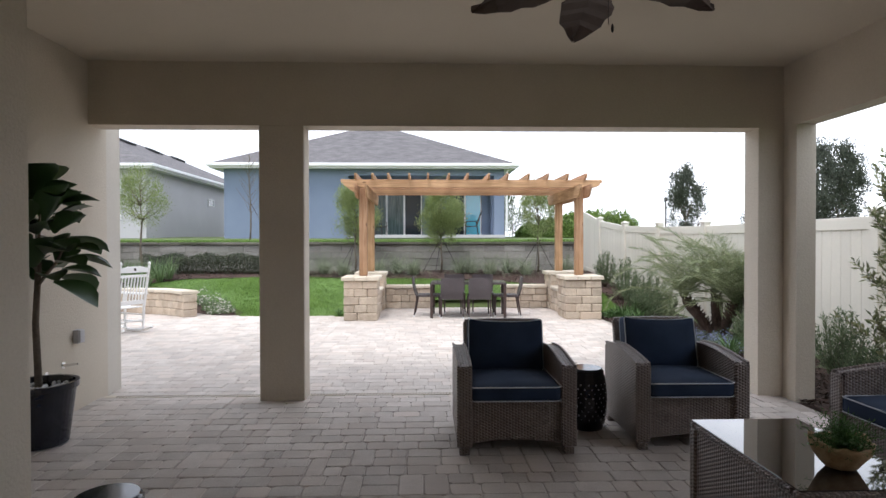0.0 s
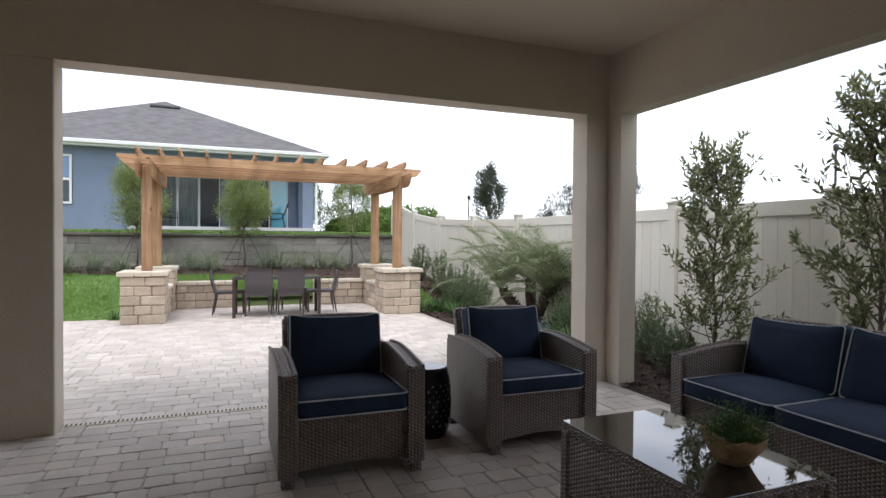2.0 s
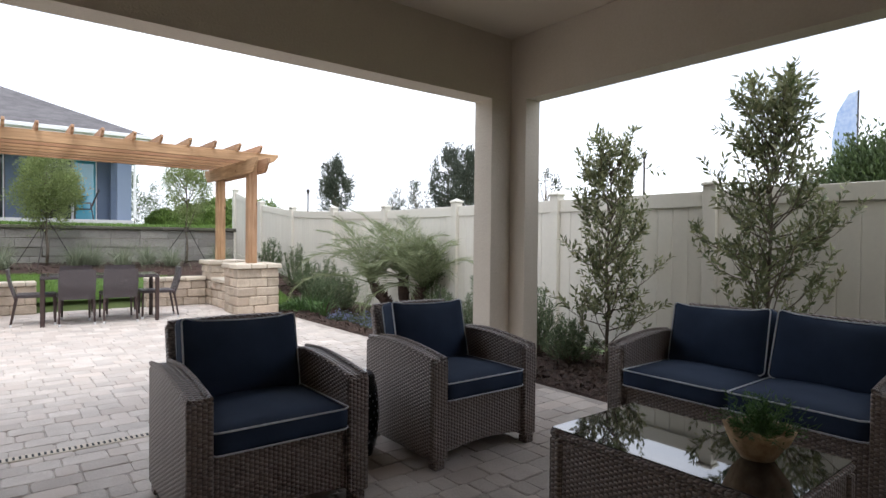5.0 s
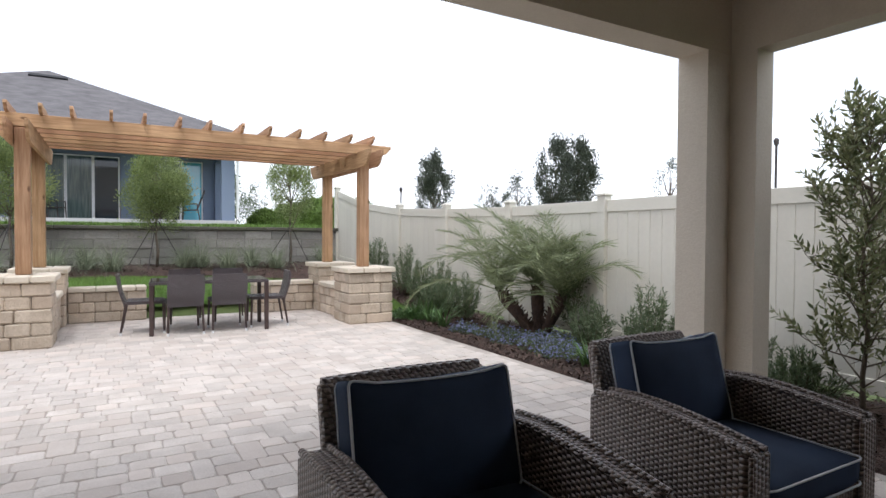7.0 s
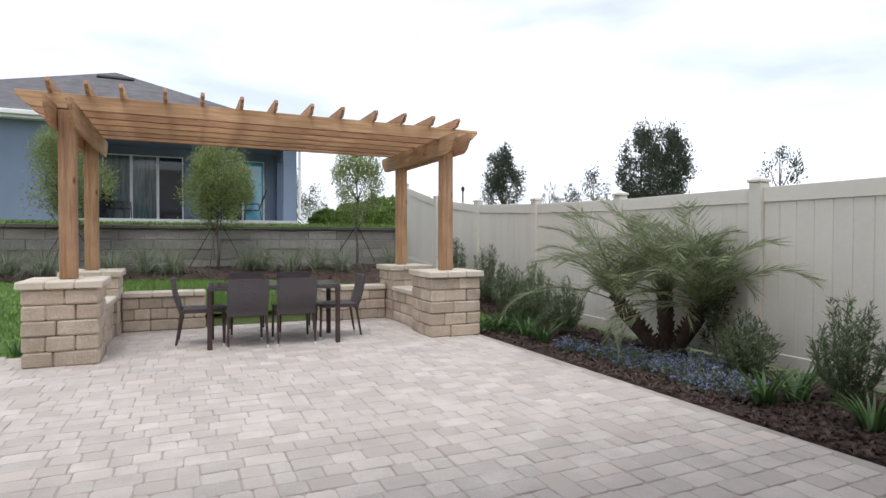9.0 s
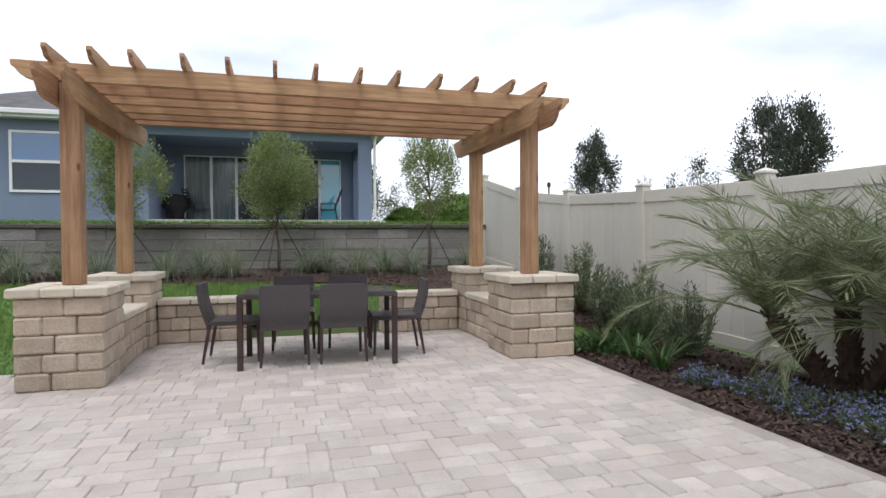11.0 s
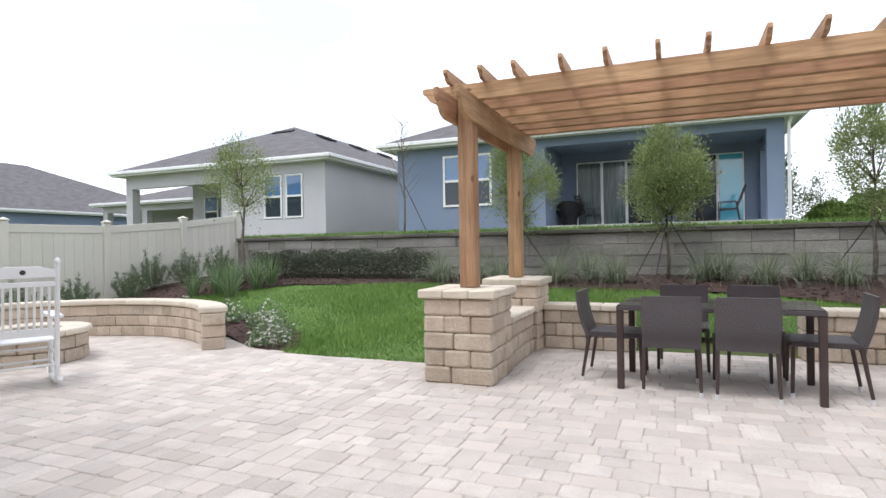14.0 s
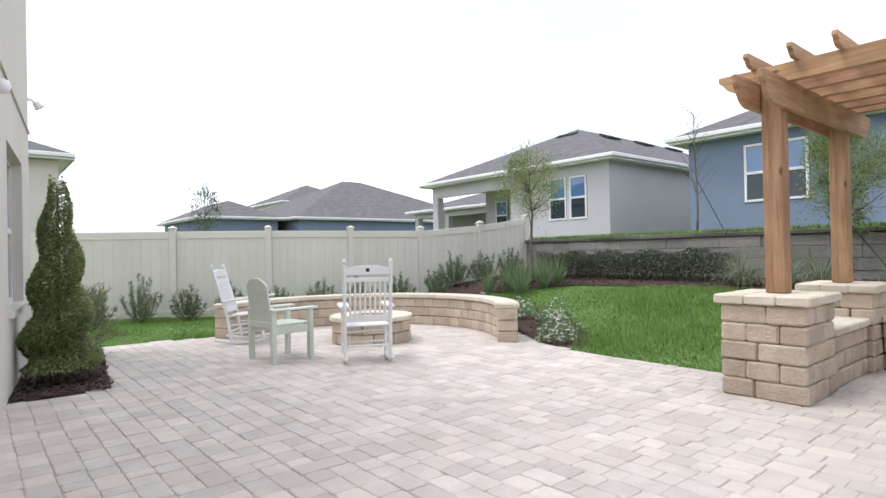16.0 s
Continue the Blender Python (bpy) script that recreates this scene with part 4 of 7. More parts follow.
def cushion(w, d, h, r=0.045, puff=0.02, n=10):
    """A boxed cushion with soft edges and a slight crown, its base centred at the origin."""
    bm = bmesh.new()
    bmesh.ops.create_cube(bm, size=1.0)
    bmesh.ops.subdivide_edges(bm, edges=bm.edges[:], cuts=n, use_grid_fill=True)
    half = Vector((w / 2, d / 2, h / 2))
    for v in bm.verts:
        p = Vector((v.co.x * w, v.co.y * d, v.co.z * h))
        inner = Vector([max(-half[i] + r, min(half[i] - r, p[i])) for i in range(3)])
        off = p - inner
        if off.length > 1e-6:
            p = inner + off.normalized() * min(r, off.length if max(abs(off.x), abs(off.y), abs(off.z)) < r - 1e-5 else r)
        fx, fy = 1 - (2 * v.co.x) ** 2, 1 - (2 * v.co.y) ** 2
        p.z += puff * max(fx, 0) * max(fy, 0) * (1 if v.co.z > 0 else -0.3)
        p += Vector((noise.noise(p * 9), noise.noise(p * 9 + Vector((5, 0, 0))), noise.noise(p * 9 + Vector((0, 7, 0))))) * 0.004
        v.co = p + Vector((0, 0, h / 2))
    return bm


def piping(w, d, z, r=0.0045, corner=0.04):
    pts = []
    for cx, cy, a in ((w / 2 - corner, d / 2 - corner, 0), (-w / 2 + corner, d / 2 - corner, 90), (-w / 2 + corner, -d / 2 + corner, 180), (w / 2 - corner, -d / 2 + corner, 270)):
        for k in range(5):
            t = radians(a + k * 22.5)
            pts.append((cx + corner * math.cos(t), cy + corner * math.sin(t), z + 0.002 * math.sin(k + a)))
    bm = bmesh.new()
    tube(bm, pts, r, 6, closed=True)
    return bm


def cushion_pull(x, y, w, h):
    """How far the edge of a back cushion is drawn up at its corners and sags between them."""
    u, f = 2 * x / w, y / h + 0.5
    ear = max(0.0, abs(u) - 0.72) / 0.28
    return (0.018 * ear * ear - 0.012 * (1 - u * u)) * f


def back_cushion(w, h, th):
    """A boxed back cushion: sagging top edge, full middle, corners drawn out a little."""
    bm = cushion(w, h, th, 0.028, 0.045, 12)
    for v in bm.verts:
        u, f = 2 * v.co.x / w, 2 * v.co.y / h
        v.co.z += 0.020 * noise.noise(Vector((v.co.x * 5, v.co.y * 5, w * 7))) * (1 - min(1, u * u)) * (1 - min(1, f * f)) * (1 if v.co.z > th / 2 else 0)
        v.co.y += cushion_pull(v.co.x, v.co.y, w, h)
    return bm


def back_piping(w, h, z, r=0.0045, corner=0.030):
    pts = []
    for cx, cy, a in ((w / 2 - corner, h / 2 - corner, 0), (-w / 2 + corner, h / 2 - corner, 90), (-w / 2 + corner, -h / 2 + corner, 180), (w / 2 - corner, -h / 2 + corner, 270)):
        for k in range(5):
            t = radians(a + k * 22.5)
            pts.append((cx + corner * math.cos(t), cy + corner * math.sin(t)))
        if a == 0:
            pts += [(cx * (1 - 2 * q / 8), h / 2) for q in range(1, 8)]
    bm = bmesh.new()
    tube(bm, [(x, y + cushion_pull(x, y, w, h), z) for x, y in pts], r, 6, closed=True)
    return bm


def wicker_seat(name, m, width, seats, label, cat, group=""):
    """Woven club chair or settee; its front faces -y, the front edge at y = 0."""
    root = thing(name, m, label, cat, group)
    D, aw = 0.72, 0.098
    arc = arc_arm(D, 0.615, 0.668)
    for s in (-1, 1):
        x = s * (width / 2 - aw / 2)
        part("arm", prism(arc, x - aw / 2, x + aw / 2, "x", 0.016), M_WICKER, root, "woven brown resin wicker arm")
        for e in (-1, 1):
            bm = bmesh.new()
            tube(bm, [(x + e * (aw / 2 - 0.006), a - 0.004, b + 0.002) for a, b in arc[1:-2]], 0.0125, 8)
            part("arm_braid", bm, M_WICKER, root)
        part("front_post", box(x - aw / 2 - 0.004, x + aw / 2 + 0.004, -0.016, 0.0, 0.055, 0.612, 0.006), M_WICKER, root)
        for y in (0.022, D - 0.03):
            part("foot", box(x - 0.036, x + 0.036, y - 0.036, y + 0.03, 0.0, 0.052, 0.006), M_WICKER, root, "square woven foot")
    iw = width - 2 * aw
    lip = [(-iw / 2 + 0.001, 0.366), (iw / 2 - 0.001, 0.366)] + [(iw / 2 - 0.001 - (iw - 0.002) * k / 10, 0.075 + 0.028 * math.sin(math.pi * k / 10)) for k in range(11)]
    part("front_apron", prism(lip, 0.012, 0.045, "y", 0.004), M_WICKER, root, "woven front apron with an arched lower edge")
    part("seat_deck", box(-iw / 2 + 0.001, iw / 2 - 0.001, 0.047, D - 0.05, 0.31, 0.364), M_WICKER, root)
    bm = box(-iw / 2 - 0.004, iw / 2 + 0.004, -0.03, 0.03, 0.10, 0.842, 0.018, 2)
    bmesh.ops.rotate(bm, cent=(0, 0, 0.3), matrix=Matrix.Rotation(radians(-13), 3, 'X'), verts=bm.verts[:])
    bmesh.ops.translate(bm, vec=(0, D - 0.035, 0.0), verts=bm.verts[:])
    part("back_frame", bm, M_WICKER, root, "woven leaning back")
    bm = bmesh.new()
    top = [(-iw / 2 + 0.01 + (iw - 0.02) * k / 8, D + 0.085, 0.826 + 0.006 * math.sin(math.pi * k / 8)) for k in range(9)]
    tube(bm, top, 0.021, 8)
    part("top_braid", bm, M_WICKER, root, "braided top edge")
    cw_ = iw / seats
    for k in range(seats):
        x = -iw / 2 + cw_ * (k + 0.5)
        c = part("seat_cushion", cushion(cw_ - 0.008, 0.62, 0.115, 0.030, 0.030), M_NAVY, root, "navy fabric seat cushion", smooth=True)
        c.matrix_basis = pose(x, 0.290, 0.368)
        part("piping", piping(cw_ - 0.002, 0.624, 0.106), M_PIPING, c, "pale piping")
        part("piping", piping(cw_ - 0.002, 0.624, 0.010), M_PIPING, c, "pale piping")
        bw = cw_ - (0.035 if seats == 1 else 0.020)
        b = part("back_cushion", back_cushion(bw, 0.415, 0.135), M_NAVY, root, "navy fabric back cushion", smooth=True)
        b.matrix_basis = pose(x, 0.600, 0.655, 75, 0, 0) @ pose(0, 0, -0.075, 0, 0, random.Random(k + seats).uniform(-1.5, 1.5) if seats == 1 else (1.5 - 3.5 * k))
        part("piping", back_piping(bw - 0.012, 0.403, 0.128), M_PIPING, b, "pale piping")
        part("piping", back_piping(bw - 0.012, 0.403, 0.007), M_PIPING, b, "pale piping")
    return root


wicker_seat("wicker_armchair", pose(1.535, 4.995, 0), 0.835, 1, "brown wicker armchair with navy cushions and pale piping", "armchair", "armchairs on the patio")
wicker_seat("wicker_armchair", pose(2.815, 5.055, 0), 0.82, 1, "brown wicker armchair with navy cushions beside the corner column", "armchair", "armchairs on the patio")
SOFA_Y, SOFA_W = 4.03, 1.50
wicker_seat("wicker_settee", pose(3.64, SOFA_Y, 0, 0, 0, -90), SOFA_W, 2, "two-seat brown wicker settee with navy cushions", "sofa")


def coffee_table(x0, x1, y0, y1, h):
    root = thing("coffee_table", pose((x0 + x1) / 2, (y0 + y1) / 2, 0), "brown wicker coffee table with a glass top", "coffee table")
    w, d = (x1 - x0) / 2, (y1 - y0) / 2
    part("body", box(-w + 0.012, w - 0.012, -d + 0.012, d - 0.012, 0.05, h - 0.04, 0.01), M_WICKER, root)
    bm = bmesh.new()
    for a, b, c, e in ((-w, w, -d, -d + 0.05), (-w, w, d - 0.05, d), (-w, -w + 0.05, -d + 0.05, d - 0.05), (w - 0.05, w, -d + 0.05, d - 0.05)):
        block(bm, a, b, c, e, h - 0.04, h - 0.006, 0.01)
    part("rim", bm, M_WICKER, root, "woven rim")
    for sx in (-1, 1):
        for sy in (-1, 1):
            part("leg", box(sx * w - 0.03 * (sx + 1) + 0.0, sx * w - 0.03 * (sx - 1), sy * d - 0.03 * (sy + 1), sy * d - 0.03 * (sy - 1), 0.035, h - 0.041, 0.008), M_WICKER, root)
            bm = bmesh.new()
            tube(bm, [(sx * (w - 0.04), sy * (d - 0.04), 0), (sx * (w - 0.04), sy * (d - 0.04), 0.05)], [0.018, 0.024], 10)
            part("foot", bm, M_FRAME, root)
    part("glass_top", box(-w + 0.008, w - 0.008, -d + 0.008, d - 0.008, h - 0.005, h + 0.001, 0.002), M_GLASSTOP, root, "clear glass over dark weave")
    return root


coffee_table(2.385, 3.005, 3.26, 4.20, 0.485)


def garden_stool(m, label, pierced=True):
    root = thing("garden_stool", m, label, "garden stool")
    prof = [(0.105, 0.0), (0.125, 0.005), (0.13, 0.03), (0.142, 0.05), (0.155, 0.13), (0.162, 0.24), (0.155, 0.35), (0.143, 0.42), (0.133, 0.44), (0.135, 0.46), (0.125, 0.475), (0.05, 0.48)]
    part("body", lathe(prof, 40), M_GLAZE, root, smooth=True)
    part("top", lathe([(0.120, 0.474), (0.122, 0.480), (0.118, 0.484), (0.02, 0.484)], 40), M_GLAZE, root, "flat glossy top")
    # Flat discs on the closed body; their pale colour paints light in the holes.
    bm = bmesh.new()
    rng = random.Random(3)
    for row in range(9):
        z = 0.10 + row * 0.034
        for k in range(18):
            a = (k + 0.5 * (row % 2)) * math.tau / 18 + rng.uniform(-0.05, 0.05)
            r = float(np.interp(z, [p[1] for p in prof], [p[0] for p in prof])) + 0.0008
            ax, up = Vector((-math.sin(a), math.cos(a), 0)), Vector((0, 0, 1))
            c = Vector((r * math.cos(a), r * math.sin(a), z))
            rr = rng.uniform(0.004, 0.0085)
            bm.faces.new([bm.verts.new(c + ax * rr * math.cos(q * math.tau / 7) + up * rr * 1.2 * math.sin(q * math.tau / 7)) for q in range(7)])
    part("pierced_holes", bm, M_HOLE_LIGHT, root, "flat pale discs painted as light in round pierced holes", kind="stuff")
    return root


M_HOLE_LIGHT = plain("pale_hole_light", (0.30, 0.30, 0.30), 0.6)
garden_stool(pose(2.19, 5.56, 0), "dark navy glazed ceramic stool with pierced holes between the armchairs")
garden_stool(pose(-0.38, 3.34, 0), "dark glazed ceramic stool by the door")


# ---- dining set ----
def dining_chair():
    root = thing("dining_chair", pose(0, 0, 0), "charcoal woven patio dining chair with slim dark legs", "chair", "chairs round the table")
    bm = bmesh.new()
    w = 0.215
    tilt = lambda z: 0.235 + 0.10 * max(0, (z - 0.42)) / 0.42 * 1.0
    seg = 8
    front, back = [], []
    for i in range(seg + 1):
        z = 0.372 + 0.425 * i / seg
        y = -tilt(z) - 0.02 * math.sin(math.pi * i / seg)
        hw = w + 0.012 * math.sin(math.pi * i / seg * 0.9)
        front.append([bm.verts.new((x, y, z)) for x in (-hw, -hw / 3, hw / 3, hw)])
        back.append([bm.verts.new((x, y - 0.028, z)) for x in (-hw, -hw / 3, hw / 3, hw)])
    for g, flip in ((front, False), (back, True)):
        for u, v in zip(g, g[1:]):
            for k in range(3):
                f = (u[k], u[k + 1], v[k + 1], v[k])
                bm.faces.new(f[::-1] if flip else f)
    for i in range(seg):
        bm.faces.new((front[i][0], front[i + 1][0], back[i + 1][0], back[i][0]))
        bm.faces.new((front[i][3], back[i][3], back[i + 1][3], front[i + 1][3]))
    bm.faces.new(front[-1] + back[-1][::-1])
    bm.faces.new(front[0][::-1] + back[0])
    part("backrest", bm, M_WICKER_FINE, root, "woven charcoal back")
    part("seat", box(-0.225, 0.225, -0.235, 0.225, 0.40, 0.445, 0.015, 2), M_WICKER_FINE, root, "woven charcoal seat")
    for sx in (-1, 1):
        for y0, y1, nm in ((-0.30, -0.235, "leg"), (0.21, 0.20, "leg")):
            bm = bmesh.new()
            tube(bm, [(sx * 0.215, y0, 0.035), (sx * 0.205, y1, 0.42)], [0.013, 0.018], 8)
            leg = part("leg", bm, M_LEG, root)
            bm = bmesh.new()
            tube(bm, [(sx * 0.2155, y0, 0.0), (sx * 0.215, y0, 0.040)], 0.0165, 8)
            part("foot_cap", bm, M_CAP, leg, "shiny metal foot cap")
    return root


TX0, TX1, TY0, TY1, TH = 1.03, 2.53, 12.13, 12.88, 0.708
ch0 = dining_chair()
ch0.matrix_basis = pose(1.432, 12.385, 0, 0, 0, 1)
for x, y, rz in ((1.985, 12.375, -1), (1.54, 13.10, 178), (2.14, 13.06, 175), (1.00, 12.60, -93), (2.53, 12.50, 86)):
    copy_thing(ch0, pose(x, y, 0, 0, 0, rz))
tb = thing("dining_table", pose((TX0 + TX1) / 2, (TY0 + TY1) / 2, 0, 0, 0, -4), "dark rectangular patio dining table under the pergola", "table")
w, d = (TX1 - TX0) / 2, (TY1 - TY0) / 2
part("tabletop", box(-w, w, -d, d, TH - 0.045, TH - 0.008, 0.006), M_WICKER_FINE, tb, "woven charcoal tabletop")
part("glass_top", box(-w + 0.01, w - 0.01, -d + 0.01, d - 0.01, TH - 0.007, TH, 0.002), M_GLASSTOP, tb)
for sx in (-1, 1):
    for sy in (-1, 1):
        part("leg", box(sx * (w - 0.03) - 0.027, sx * (w - 0.03) + 0.027, sy * (d - 0.03) - 0.027, sy * (d - 0.03) + 0.027, 0, TH - 0.046, 0.004), M_LEG, tb)


# ---- rocking chairs and the pale armchair by the fire pit ----
def rocking_chair(m, label):
    """Slatted porch rocker; it faces +y."""
    root = thing("rocking_chair", m, label, "rocking chair", "chairs by the fire pit")
    for sx in (-1, 1):
        x = sx * 0.25
        pts = [(x, -0.42 + 0.86 * i / 10, 0.025 + 0.30 * ((i / 10 - 0.52) ** 2)) for i in range(11)]
        bm = bmesh.new()
        tube(bm, pts, 0.021, 6)
        part("rocker", bm, M_WHITE, root)
        bm = bmesh.new()
        tube(bm, [(x, -0.20, 0.05), (x, -0.225, 0.42), (x, -0.36, 1.10)], [0.02, 0.022, 0.02], 10)
        tube(bm, [(x, -0.358, 1.10), (x, -0.362, 1.12), (x, -0.366, 1.14), (x, -0.37, 1.165)], [0.012, 0.024, 0.024, 0.008], 10)
        part("back_post", bm, M_WHITE, root)
        bm = bmesh.new()
        tube(bm, [(x, 0.24, 0.05), (x, 0.24, 0.62)], 0.021, 10)
        part("front_leg", bm, M_WHITE, root)
        part("arm", prism([(x - 0.05, -0.27), (x + 0.05, -0.27), (x + 0.065, 0.20), (x + 0.05, 0.33), (x, 0.35), (x - 0.05, 0.33), (x - 0.065, 0.20)], 0.62, 0.645, "z", 0.006), M_WHITE, root)
        for z in (0.17, 0.29):
            bm = bmesh.new()
            tube(bm, [(x, -0.21, z), (x, 0.24, z)], 0.012, 8)
            part("stretcher", bm, M_WHITE, root)
    for y, z in ((0.24, 0.18), (0.24, 0.30), (-0.205, 0.2)):
        bm = bmesh.new()
        tube(bm, [(-0.25, y, z), (0.25, y, z)], 0.012, 8)
        part("stretcher", bm, M_WHITE, root)
    for k in range(7):
        y = -0.20 + k * 0.072
        part("seat_slat", box(-0.255, 0.255, y, y + 0.066, 0.40 + 0.012 * abs(k - 2.5) / 3, 0.42 + 0.012 * abs(k - 2.5) / 3, 0.005), M_WHITE, root)
    lean = lambda z: -0.225 - 0.135 * (z - 0.42) / 0.68
    part("back_rail", box(-0.24, 0.24, lean(0.50) - 0.012, lean(0.50) + 0.012, 0.47, 0.54, 0.005), M_WHITE, root)
    part("back_rail", box(-0.24, 0.24, lean(0.93) - 0.012, lean(0.93) + 0.012, 0.91, 0.955, 0.005), M_WHITE, root)
    bm = prism([(-0.24, 0.99), (0.24, 0.99), (0.24, 1.06), (0.15, 1.075), (0.12, 1.09), (-0.12, 1.09), (-0.15, 1.075), (-0.24, 1.06)], lean(1.03) - 0.011, lean(1.03) + 0.011, "y", 0.003)
    top = part("top_rail", bm, M_WHITE, root)
    bm = bmesh.new()
    tube(bm, [(0, lean(1.03) - 0.015, 1.04), (0, lean(1.03) - 0.0115, 1.04)], 0.022, 14)
    part("round_badge", bm, M_FRAME, top, "small dark round badge")
    for k in range(8):
        x = -0.19 + k * 0.38 / 7
        bm = bmesh.new()
        tube(bm, [(x, lean(0.53), 0.53), (x, lean(0.93), 0.93)], 0.011, 8)
        part("spindle", bm, M_WHITE, root)
    return root


rocking_chair(pose(-4.12, 10.57, 0, 0, 0, 63) @ Matrix.Scale(1.02, 4), "white slatted rocking chair with its back to the patio")
rocking_chair(pose(-6.58, 10.16, 0.006, 5, 0, -36), "white slatted rocking chair at the far side of the fire pit")


def pale_chair(m):
    root = thing("patio_armchair", m, "pale sage painted wooden armchair with a solid arched back", "chair", "chairs by the fire pit")
    for sx in (-1, 1):
        x = sx * 0.26
        part("back_leg", box(x - 0.03, x + 0.03, -0.27, -0.21, 0, 0.60, 0.005), M_CREAM, root)
        part("front_leg", box(x - 0.04, x + 0.04, 0.22, 0.27, 0, 0.60, 0.005), M_CREAM, root)
        part("arm", box(x - 0.06, x + 0.06, -0.28, 0.33, 0.60, 0.625, 0.006), M_CREAM, root)
        part("side_rail", box(x - 0.012, x + 0.012, -0.21, 0.22, 0.33, 0.42, 0.003), M_CREAM, root)
    for k in range(5):
        y = -0.20 + k * 0.095
        part("seat_slat", box(-0.245, 0.245, y, y + 0.088, 0.42, 0.443, 0.005), M_CREAM, root)
    part("apron", box(-0.23, 0.23, 0.235, 0.26, 0.33, 0.418, 0.003), M_CREAM, root)
    outline = [(-0.24, 0.40), (0.24, 0.40), (0.24, 0.90), (0.17, 0.955), (0.08, 0.985), (-0.08, 0.985), (-0.17, 0.955), (-0.24, 0.90)]
    bm = prism(outline, -0.012, 0.012, "y", 0.004)
    bmesh.ops.rotate(bm, cent=(0, 0, 0.4), matrix=Matrix.Rotation(radians(8), 3, 'X'), verts=bm.verts[:])
    bmesh.ops.translate(bm, vec=(0, -0.23, 0), verts=bm.verts[:])
    part("backrest", bm, M_CREAM, root)
    part("back_rail", box(-0.255, 0.255, -0.262, -0.235, 0.40, 0.47, 0.004), M_CREAM, root)
    return root


pale_chair(pose(-4.97, 9.90, 0, 0, 0, 6))


# ---- planting ----
def fast_mesh(name, V, F, material, parent=None, kind="", smooth=False):
    me = bpy.data.meshes.new(name)
    V, F = np.asarray(V, np.float32), np.asarray(F, np.int32)
    me.vertices.add(len(V))
    me.vertices.foreach_set("co", V.ravel())
    me.loops.add(F.size)
    me.loops.foreach_set("vertex_index", F.ravel())
    me.polygons.add(len(F))
    me.polygons.foreach_set("loop_start", np.arange(0, F.size, F.shape[1], dtype=np.int32))
    me.update(calc_edges=True)
    me.materials.append(material)
    if smooth:
        me.polygons.foreach_set("use_smooth", [True] * len(F))
    ob = new(name, me)
    if parent:
        ob.parent = parent
    if kind:
        tagged(ob, kind=kind)
    return ob


def unit(a):
    return a / np.maximum(np.linalg.norm(a, axis=-1, keepdims=True), 1e-9)


def leaves(name, P, D, L, W, material, parent, seed, fold=0.25, kind=""):
    """Folded pointed leaves at P along D, of length L and width W (numbers or one for each)."""
    g = np.random.default_rng(seed)
    n = len(P)
    D = unit(D)
    S = unit(np.cross(D, unit(g.normal(size=(n, 3)))))
    U = np.cross(S, D)
    L = (np.ones(n) * L * g.uniform(0.7, 1.25, n))[:, None]
    W = (np.ones(n) * W * g.uniform(0.8, 1.2, n))[:, None]
    mid = P + D * L * 0.45
    V = np.stack([P, mid + S * W / 2 + U * W * fold, P + D * L, mid - S * W / 2 + U * W * fold], 1).reshape(-1, 3)
    i = np.arange(n)[:, None] * 4
    F = np.concatenate([i + [0, 1, 2], i + [0, 2, 3]], 1).reshape(-1, 3)
    return fast_mesh(name, V, F, material, parent, kind)


def blades(name, P, az, lean, L, W, material, parent, seed, kind="", seg=3):
    """Arching strap leaves rooted at P, leaning out along the azimuth az."""
    g = np.random.default_rng(seed)
    n = len(P)
    out = np.stack([np.cos(az), np.sin(az), np.zeros(n)], 1)
    side = np.stack([-np.sin(az), np.cos(az), np.zeros(n)], 1)
    L = (np.ones(n) * L * g.uniform(0.6, 1.15, n))[:, None]
    lean = np.asarray(lean).reshape(-1, 1) * np.ones((n, 1))
    rows = []
    for k in range(seg + 1):
        f = k / seg
        ang = lean * (0.35 + 1.1 * f)
        c = P + out * L * f * np.sin(ang) * 0.9 + np.array([0, 0, 1.0]) * L * f * np.cos(ang * 0.85)
        w = W * (1 - f ** 2) * 0.5 + 0.0006
        rows += [c - side * w, c + side * w]
    V = np.stack(rows, 1).reshape(-1, 3)
    m = 2 * (seg + 1)
    i = np.arange(n)[:, None] * m
    F = np.concatenate([i + [2 * k, 2 * k + 1, 2 * k + 3, 2 * k + 2] for k in range(seg)], 1).reshape(-1, 4)
    return fast_mesh(name, V, F, material, parent, kind)


def stems(name, paths, material, parent, sides=6):
    bm = bmesh.new()
    for pts, r0, r1 in paths:
        n = len(pts)
        tube(bm, pts, [r0 + (r1 - r0) * i / (n - 1) for i in range(n)], sides)
    return part(name, bm, material, parent, smooth=True)


